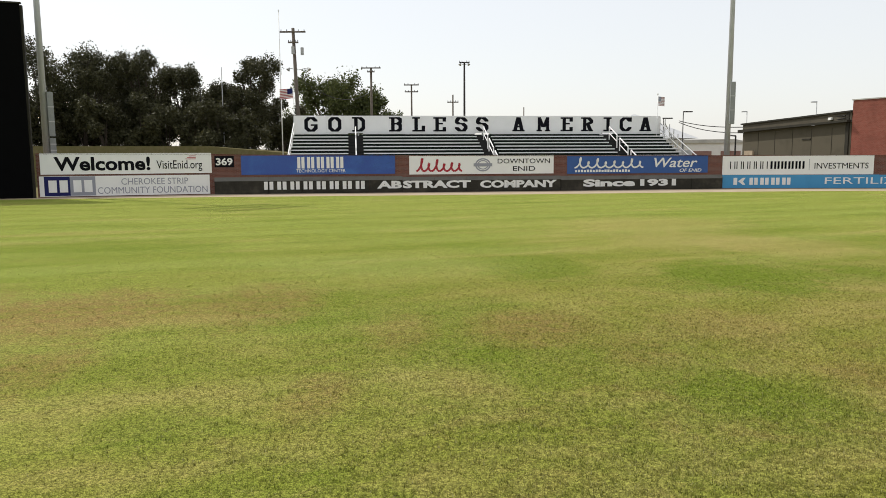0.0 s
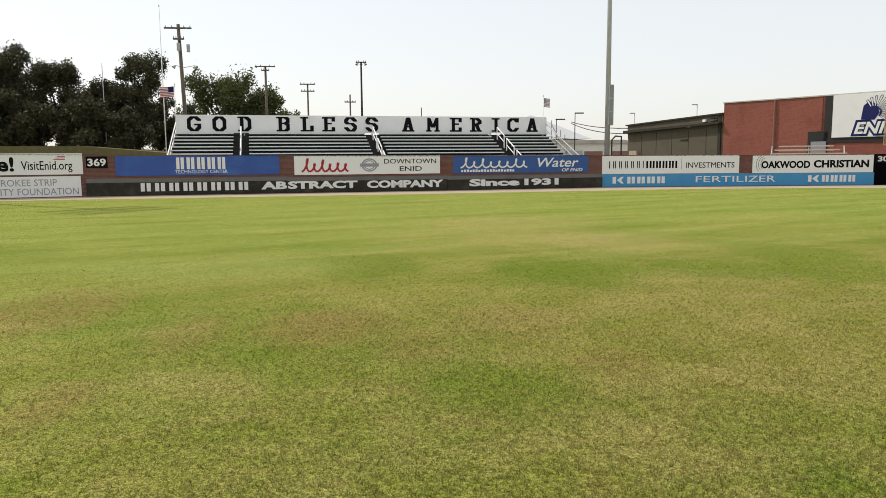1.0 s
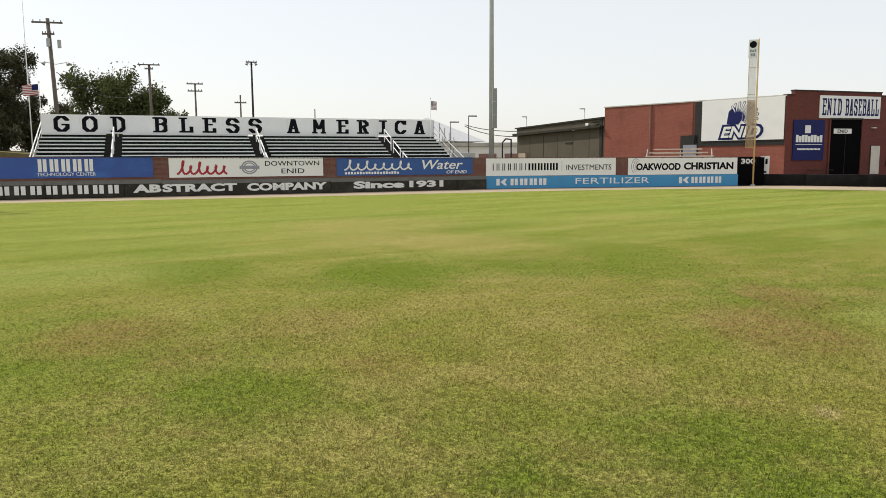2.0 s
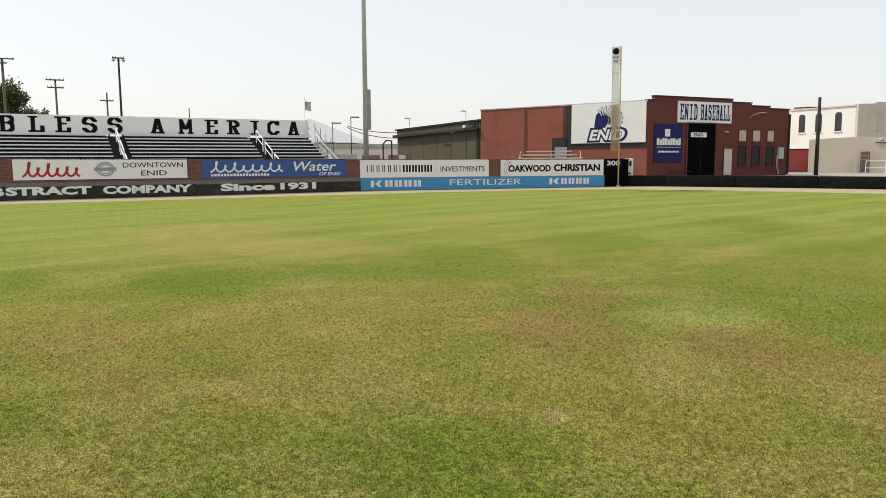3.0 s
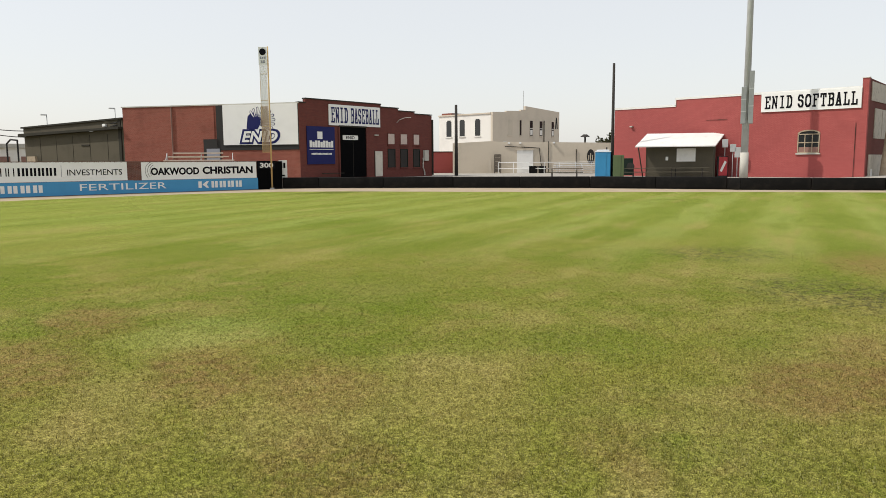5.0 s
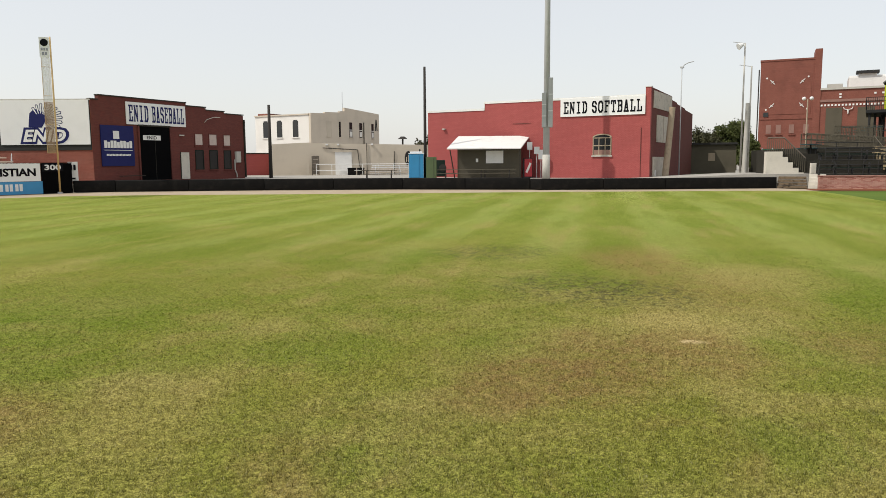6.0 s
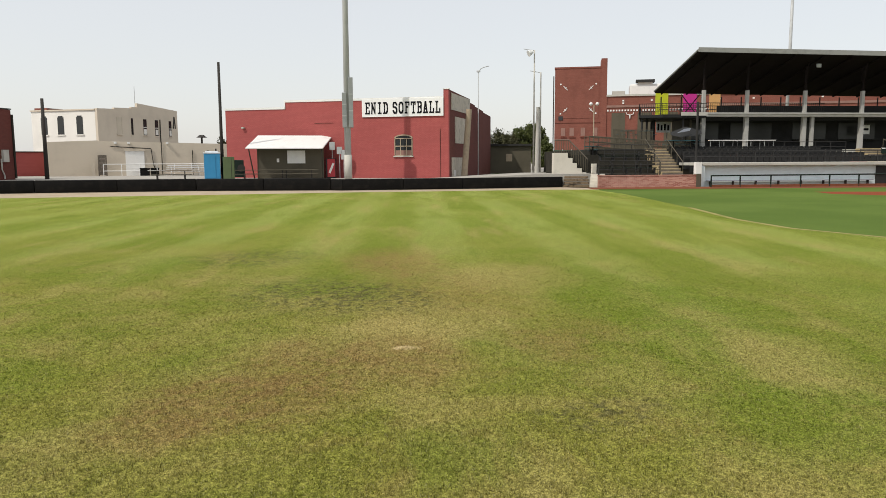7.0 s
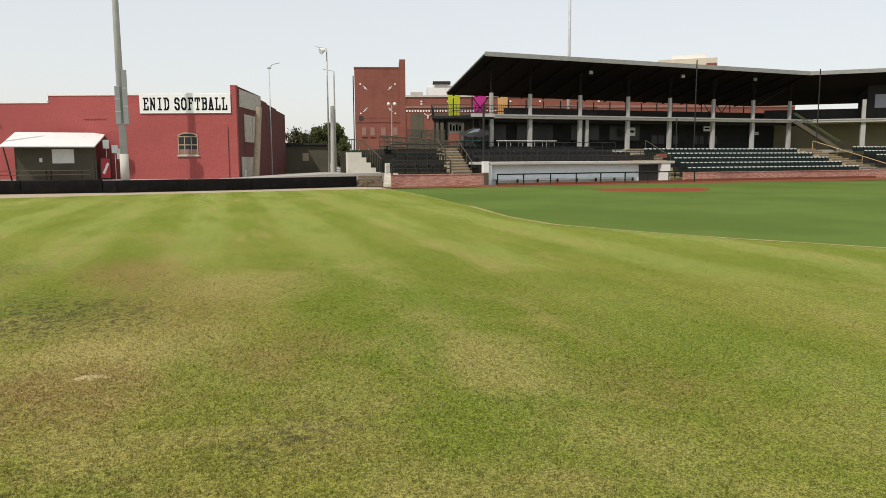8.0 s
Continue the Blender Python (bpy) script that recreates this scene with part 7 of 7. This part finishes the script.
for x, z, s in ((2.1, 16.2, 1), (7.1, 16.2, -1), (2.1, 11.9, -1), (7.1, 11.9, 1)):
    bm = BM()
    out = -1 if x < 5 else 1
    tube(bm, (x - 0.4, -0.1, z + 0.4 * s), (x + 0.4, -0.1, z - 0.4 * s), 0.07, sides=6)
    tube(bm, (x - 0.16, -0.1, z - 0.16 * s), (x + 0.16, -0.1, z + 0.16 * s), 0.07, sides=6)
    part("wall_anchor", bm, M["white_paint"], wh)
    part("anchor_plate", tube(BM(), (x + out * 0.95, -0.12, z + (0.75 if z > 14 else -0.7)), (x + out * 0.95, -0.005, z + (0.75 if z > 14 else -0.7)), 0.17, sides=8), M["white_paint"], wh)
for x in (1.3, 3.0, 5.2, 7.6):
    w = part("window", box(BM(), x, -0.05, 6.8, x + 0.85, -0.004, 8.4), M["blind"], wh)
    part("sill", box(BM(), x - 0.1, -0.2, 6.5, x + 1.1, -0.004, 6.7), M["brick_far"], w)
part("small_window", box(BM(), 0.75, -0.12, 9.9, 1.6, -0.07, 10.7), M["glass"], wh)
part("string_course", box(BM(), 0, -0.12, 9.4, 9.0, -0.004, 9.7), M["brick_far"], wh)
w2 = thing("warehouse_annex", "long lower red brick annex with white dentil band", "building", wall_pose((158.6, 5.6), (163.0, -75.0)))
part("front_wall", box(BM(), 0, 0, 0, 80, 15, 14.4), M["brick_far"], w2)
part("parapet", box(BM(), -0.05, -0.2, 14.4, 80, 0.3, 14.75), M["concrete"], w2)
part("pale_band", box(BM(), 0, -0.15, 12.24, 80, -0.004, 12.68), M["blind"], w2)
DENTIL = mesh_of("dentil", box(BM(), 0, -0.12, 11.5, 0.3, -0.004, 11.82), M["white_paint"])
for k in range(40):
    ob = new("dentil", DENTIL)
    ob.parent, ob.location = w2, (0.1 + 0.56 * k, 0, 0)
for x, z in ((3.0, 13.4), (3.0, 12.9), (8.4, 13.4), (9.6, 13.4), (15, 13.4), (21, 13.4), (27, 13.4), (33, 13.4), (39, 13.4)):
    part("wall_anchor", box(BM(), x, -0.1, z, x + 0.35, -0.004, z + 0.3), M["white_paint"], w2)
for k in range(14):
    part("blind_window", box(BM(), 1.0 + 5.0 * k, -0.06, 4.0, 3.6 + 5.0 * k, -0.004, 11.2), M["olive"], w2, "bricked-up dull olive panel")
bm = BM()
for sgn in (-1, 1):
    pipe(bm, [(4.5, -0.15, 10.75), (4.5 + sgn * 0.2, -0.15, 10.8), (4.5 + sgn * 0.6, -0.15, 10.9), (4.5 + sgn * 0.75, -0.15, 11.25)], 0.065)
tube(bm, (4.5, -0.15, 10.85), (4.5, -0.15, 10.05), 0.2, 0.08, 8)
part("emblem", bm, M["white_paint"], w2, "white horned emblem")
part("roof_tank", box(BM(), 4.4, 3, 14.5, 11.0, 9, 17.0, 0.4), M["white_paint"], w2, "white roof plant housing")
part("roof_fan", box(BM(), 5.6, 2.5, 17.3, 9.2, 5, 17.8), M["black"], w2)
part("roof_fan_leg", box(BM(), 6.0, 3.0, 16.9, 8.8, 4.5, 17.3), M["white_paint"], w2)
part("roof_pipe", box(BM(), 1.0, 1.0, 14.7, 3.5, 2, 15.5), M["concrete"], w2)
tw = thing("far_tower_block", "distant cream high-rise block", "building", wall_pose((298.5, -83.1), (292.1, -103.6)))
part("block", box(BM(), 0, 0, 0, 21.4, 20, 39.4), M["tan"], tw)
part("top_storey", box(BM(), 5.0, 1, 39.4, 17.5, 16, 41.0), M["white_stucco"], tw)
part("brick_panel", box(BM(), 17.5, -0.2, 30, 21.3, -0.01, 37.5), M["brick_far"], tw)
wb = thing("white_terrace", "long white painted building behind the grandstand", "building", wall_pose((170.0, -55.0), (176.0, -130.0)))
part("front_wall", box(BM(), 0, 0, 0, 75, 12, 11.6), M["cream"], wb)
part("roof_line", box(BM(), -0.1, -0.2, 11.6, 75, 0.2, 12.0), M["brick_far"], wb)
gb = thing("green_shed", "dark green flat-roofed shed with a small board", "building", wall_pose((86.3, 13.8), (87.1, 9.4), 0.62))
part("front_wall", box(BM(), 0, 0, 0, 4.5, 5, 2.95), M["olive"], gb)
part("roof", box(BM(), -0.1, -0.3, 2.95, 4.6, 5, 3.15), M["black"], gb)
part("board", box(BM(), 1.85, -0.05, 1.3, 2.5, -0.004, 2.1), M["plank"], gb)
lw2 = thing("lawn_strip", "small grass strip by the green shed", "grass", kind="structure")
part("turf", sheet(BM(), [(80, 13), (80, 6.6), (86.0, 6.6), (86.0, 13)], 0.626), M["turf"], lw2)
gf = thing("green_fence", "dark green screened fence by the steps", "fence", wall_pose((87.4, 7.0), (87.7, 4.4), 0.62))
for k in range(3):
    part("screen", box(BM(), 0.95 * k, 0, 0, 0.95 * k + 0.92, 0.04, 2.45), M["fence_green"], gf)
    part("post", tube(BM(), (0.95 * k, 0.05, 0), (0.95 * k, 0.05, 2.55), 0.04), M["steel"], gf)
for x, y, z0, z1 in ((117.0, 5.0, 0.6, 9.3),):
    t = thing("twin_lamp", "pale pole with twin globe lamps before the warehouse", "street lamp", pose(x, y, z0))
    part("pole", tube(BM(), (0, 0, 0), (0, 0, z1), 0.1, 0.08), M["plank"], t)
    for s in (-0.45, 0.45):
        bm = BM()
        bmesh.ops.create_uvsphere(bm, u_segments=12, v_segments=8, radius=0.25, matrix=pose(0, s * 1.0, z1 + 0.1))
        part("globe", bm, M["white_paint"], t, smooth=True)

# things beyond the fence right of the bleachers
far = thing("white_shed", "low white metal shed beyond the bleachers", "building", wall_pose((21.5, 105.0), (42.0, 101.0)))
part("front_wall", box(BM(), 0, 0, 0, 21, 8, 4.1), M["white_stucco"], far)
part("roof", profile(BM(), [(-0.3, 4.1), (21.3, 4.1), (19, 4.6), (2, 4.6)], -0.3, 8.3), M["concrete"], far)
for k in range(5):
    w = part("door", box(BM(), 2 + 3.8 * k, -0.06, 0, 4.6 + 3.8 * k, -0.004, 3.0), M["blind"], far)
mesh_fence = thing("chain_fence", "tall galvanised fence beside the bleachers", "fence", wall_pose((18.2, 60.5), (21.5, 66.0)))
bm = BM()
for k in range(5):
    tube(bm, (1.5 * k, 0, 0), (1.5 * k, 0, 5.2 - 0.35 * k), 0.04, sides=6)
for z in (1.5, 2.8, 3.8):
    tube(bm, (0, 0, z), (6, 0, z), 0.03, sides=6)
tube(bm, (0, 0, 4.9), (6, 0, 2.0), 0.03, sides=6)
part("posts", bm, M["steel"], mesh_fence)
# Far mound-like cone built as a peaked roof on added posts, coloured like haze.
tent = thing("hazy_cone", "pale grey mound-like cone beyond the fence, haze in its colour", "canopy", pose(30.5, 118.0, 0))
bm = BM()
bmesh.ops.create_cone(bm, cap_ends=True, segments=4, radius1=11, radius2=0.3, depth=4.0, matrix=pose(0, 0, 7.0, 0, 0, 45))
part("roof", bm, M["haze_grey"], tent)
for s in (-6, 6):
    part("post", tube(BM(), (s, -6, 0), (s, -6, 5.2), 0.15), M["steel"], tent)
trk = thing("parked_trailer", "dark flatbed trailer with stacked goods beyond the fence", "trailer", pose(27.5, 86, -0.03))
part("bed", box(BM(), -2.6, -1, 0.8, 2.6, 1, 1.0), M["pole_dark"], trk)
part("load", box(BM(), -1.6, -0.8, 1.0, 1.4, 0.8, 3.0, 0.05), M["steel"], trk)
for s in (-1.5, 1.5):
    part("wheel", tube(BM(), (s, -1.05, 0.4), (s, -0.8, 0.4), 0.4, sides=16), M["black"], trk)

# grassy bank behind the outfield wall
bank = thing("grass_bank", "low straw-coloured bank below the trees", "bank", kind="structure")
bm = BM()
profile(bm, [(-60, -0.03), (-9, -0.03), (-12, 2.6), (-20, 3.3), (-60, 3.5)], 62, 120)
part("bank", bm, M["earth"], bank)


# ---- trees ----
def leaf_cloud(rng, lobes, count, size):
    """Many small leaf faces scattered through lobes of a crown."""
    vol = np.array([a * b * c for *_, a, b, c in lobes]) ** 0.75
    pick = rng.choice(len(lobes), count, p=vol / vol.sum())
    lob = np.array(lobes)[pick]
    d = rng.normal(size=(count, 3))
    d /= np.linalg.norm(d, axis=1)[:, None]
    r = rng.uniform(0.25, 1.05, count) ** 0.6
    c = lob[:, :3] + d * r[:, None] * lob[:, 3:] * (1 + 0.2 * rng.normal(size=(count, 1)))
    u = rng.normal(size=(count, 3))
    u /= np.linalg.norm(u, axis=1)[:, None]
    w = np.cross(u, rng.normal(size=(count, 3)))
    w /= np.linalg.norm(w, axis=1)[:, None]
    s = size * rng.uniform(0.6, 1.4, (count, 1))
    quad = np.stack([c - u * s, c + w * s * 0.55, c + u * s, c - w * s * 0.55], 1)
    return quad.reshape(-1, 3)


def tree(x, y, z0, height, spread, seed, leaf, label, count=5200, size=0.26, bare=0.22, lobes_n=9, low=0.3):
    rng = np.random.default_rng(seed)
    t = thing("tree", label, "tree", pose(x, y, z0), "trees beyond the wall")
    bm = BM()
    fork = height * bare
    tube(bm, (0, 0, 0), (0.1, 0, fork), height * 0.028, height * 0.02, 9)
    lobes = []
    for k in range(lobes_n):
        f = 2 * math.pi * k / lobes_n + rng.uniform(-0.4, 0.4)
        reach = spread * rng.uniform(0.25, 0.8) if k else 0
        zc = height * rng.uniform(low, 0.86) if k else height * 0.84
        reach *= 1.15 - 0.75 * abs(zc / height - 0.5)
        p = (reach * math.cos(f), reach * math.sin(f), zc)
        mid = (p[0] * 0.45, p[1] * 0.45, fork + (zc - fork) * 0.6)
        tube(bm, (0.1, 0, fork * 0.95), mid, height * 0.013, height * 0.008, 6)
        tube(bm, mid, p, height * 0.008, height * 0.003, 5)
        q = spread * rng.uniform(0.20, 0.36)
        lobes.append((*p, q, q, q * rng.uniform(0.8, 1.5)))
        for j in range(3):
            g = rng.uniform(0, 6.28)
            e = (p[0] + q * 0.9 * math.cos(g), p[1] + q * 0.9 * math.sin(g), p[2] + q * rng.uniform(-0.1, 0.8))
            tube(bm, p, e, height * 0.004, height * 0.0015, 4)
            lobes.append((*e, q * 0.45, q * 0.45, q * rng.uniform(0.35, 0.9)))
    part("trunk", bm, M["bark"], t)
    v = leaf_cloud(rng, lobes, count, size)
    me = bpy.data.meshes.new("crown")
    me.from_pydata(v.tolist(), [], [tuple(range(4 * i, 4 * i + 4)) for i in range(count)])
    me.materials.append(M[leaf])
    ob = new("crown", me)
    ob.parent = t
    return t


TREES = [
    (-45.5, 71.0, 2.6, 10.2, 4.2, 11), (-38.6, 71.5, 2.6, 11.0, 3.8, 12), (-34.6, 73.0, 2.6, 10.9, 3.7, 13), (-29.7, 75.0, 2.6, 11.3, 3.3, 14), (-31.8, 78.0, 2.6, 9.3, 3.6, 20),
    (-26.6, 76.5, 2.6, 9.6, 3.0, 15), (-23.6, 78.5, 2.6, 8.0, 2.8, 21), (-19.9, 77.6, 2.6, 10.8, 3.3, 16), (-17.4, 80.0, 2.0, 7.2, 2.8, 17), (-37.0, 82.0, 2.6, 8.8, 4.0, 18), (-26.5, 86.0, 2.6, 7.4, 4.5, 19),
]
for x, y, z0, h, sp_, seed in TREES:
    tree(x, y, z0, h, sp_, seed, "leaf", "dark leafy shade tree with gaps in its crown", 24000, 0.105, 0.10, 22, 0.10)
tree(-16.4, 109.0, -0.03, 14.4, 6.3, 31, "leaf_light", "broad green shade tree behind the bleachers", 22000, 0.18, 0.2, 20, 0.3)
tree(-11.2, 110.0, -0.03, 12.7, 5.3, 32, "leaf_light", "broad green shade tree behind the bleachers", 18000, 0.18, 0.2, 18, 0.3)
tree(111.0, 18.0, 0.6, 4.9, 4.0, 33, "leaf", "low green tree behind the dark green shed", 11000, 0.15, 0.12, 16, 0.25)
tree(114.5, 16.0, 0.6, 5.1, 3.4, 38, "leaf", "low green tree behind the dark green shed", 10000, 0.15, 0.12, 16, 0.25)
tree(112.3, 13.0, 0.6, 6.3, 2.8, 34, "leaf_light", "green tree beside the brick warehouse", 11000, 0.15, 0.12, 16, 0.2)
tree(98.0, 9.4, 0.6, 3.9, 1.6, 35, "leaf_light", "yellow-green small tree by the warehouse", 5000, 0.14, 0.15, 12, 0.2)
tree(94.1, 47.9, 0.6, 5.5, 3.0, 36, "leaf_light", "small green tree behind the tan annex", 2200, 0.2)
tree(98.6, 52.2, 0.6, 5.0, 3.0, 37, "leaf", "small green tree behind the tan annex", 1600, 0.2)

# shrubs at the foot of the trees
rng = np.random.default_rng(77)
for k in range(12):
    x = -47 + 2.6 * k
    tree(x, 68.5 + 2.5 * rng.uniform(), 2.2, 4.6 + 2.0 * rng.uniform(), 2.7, 100 + k, "leaf", "dark shrub at the foot of the trees", 5200, 0.14, 0.08, 8, 0.14)


# ---- short turf blades in tufts where the camera passes nearest ----
rng = np.random.default_rng(5)
tufts, each = 165000, 6
count = tufts * each
f = rng.uniform(0, 1, tufts)
px, py = 9.2 * f, -3.9 * f ** 1.6
ang = np.radians(90 - 90 * f + rng.uniform(-38, 38, tufts))
rad = 3.2 + 15.0 * rng.beta(1.0, 2.3, tufts)
root = np.stack([px + rad * np.cos(ang), py + rad * np.sin(ang), np.full(tufts, 0.006)], 1)
vigour = rng.uniform(0.65, 1.25, tufts)
base = np.repeat(root, each, 0) + rng.normal(0, 1, (count, 3)) * np.array([0.009, 0.009, 0.0])
turn, tilt = rng.uniform(0, 2 * np.pi, count), rng.uniform(0.15, 1.15, count)
high, wide = rng.uniform(0.014, 0.030, count) * np.repeat(vigour, each), rng.uniform(0.0022, 0.0046, count)
side = np.stack([-np.sin(turn), np.cos(turn), np.zeros(count)], 1) * wide[:, None]
tip = np.stack([np.cos(turn) * np.sin(tilt), np.sin(turn) * np.sin(tilt), np.cos(tilt)], 1) * high[:, None]
co = np.stack([base - side, base + side, base + tip], 1).astype(np.float32)
me = bpy.data.meshes.new("grass_blades")
me.vertices.add(count * 3)
me.vertices.foreach_set("co", co.ravel())
me.loops.add(count * 3)
me.loops.foreach_set("vertex_index", np.arange(count * 3, dtype=np.int32))
me.polygons.add(count)
me.polygons.foreach_set("loop_start", np.arange(0, count * 3, 3, dtype=np.int32))
me.update(calc_edges=True)
me.materials.append(M["blade"])
tagged(new("grass_blades", me), "short mown blades of worn green and straw turf", "grass", kind="stuff")
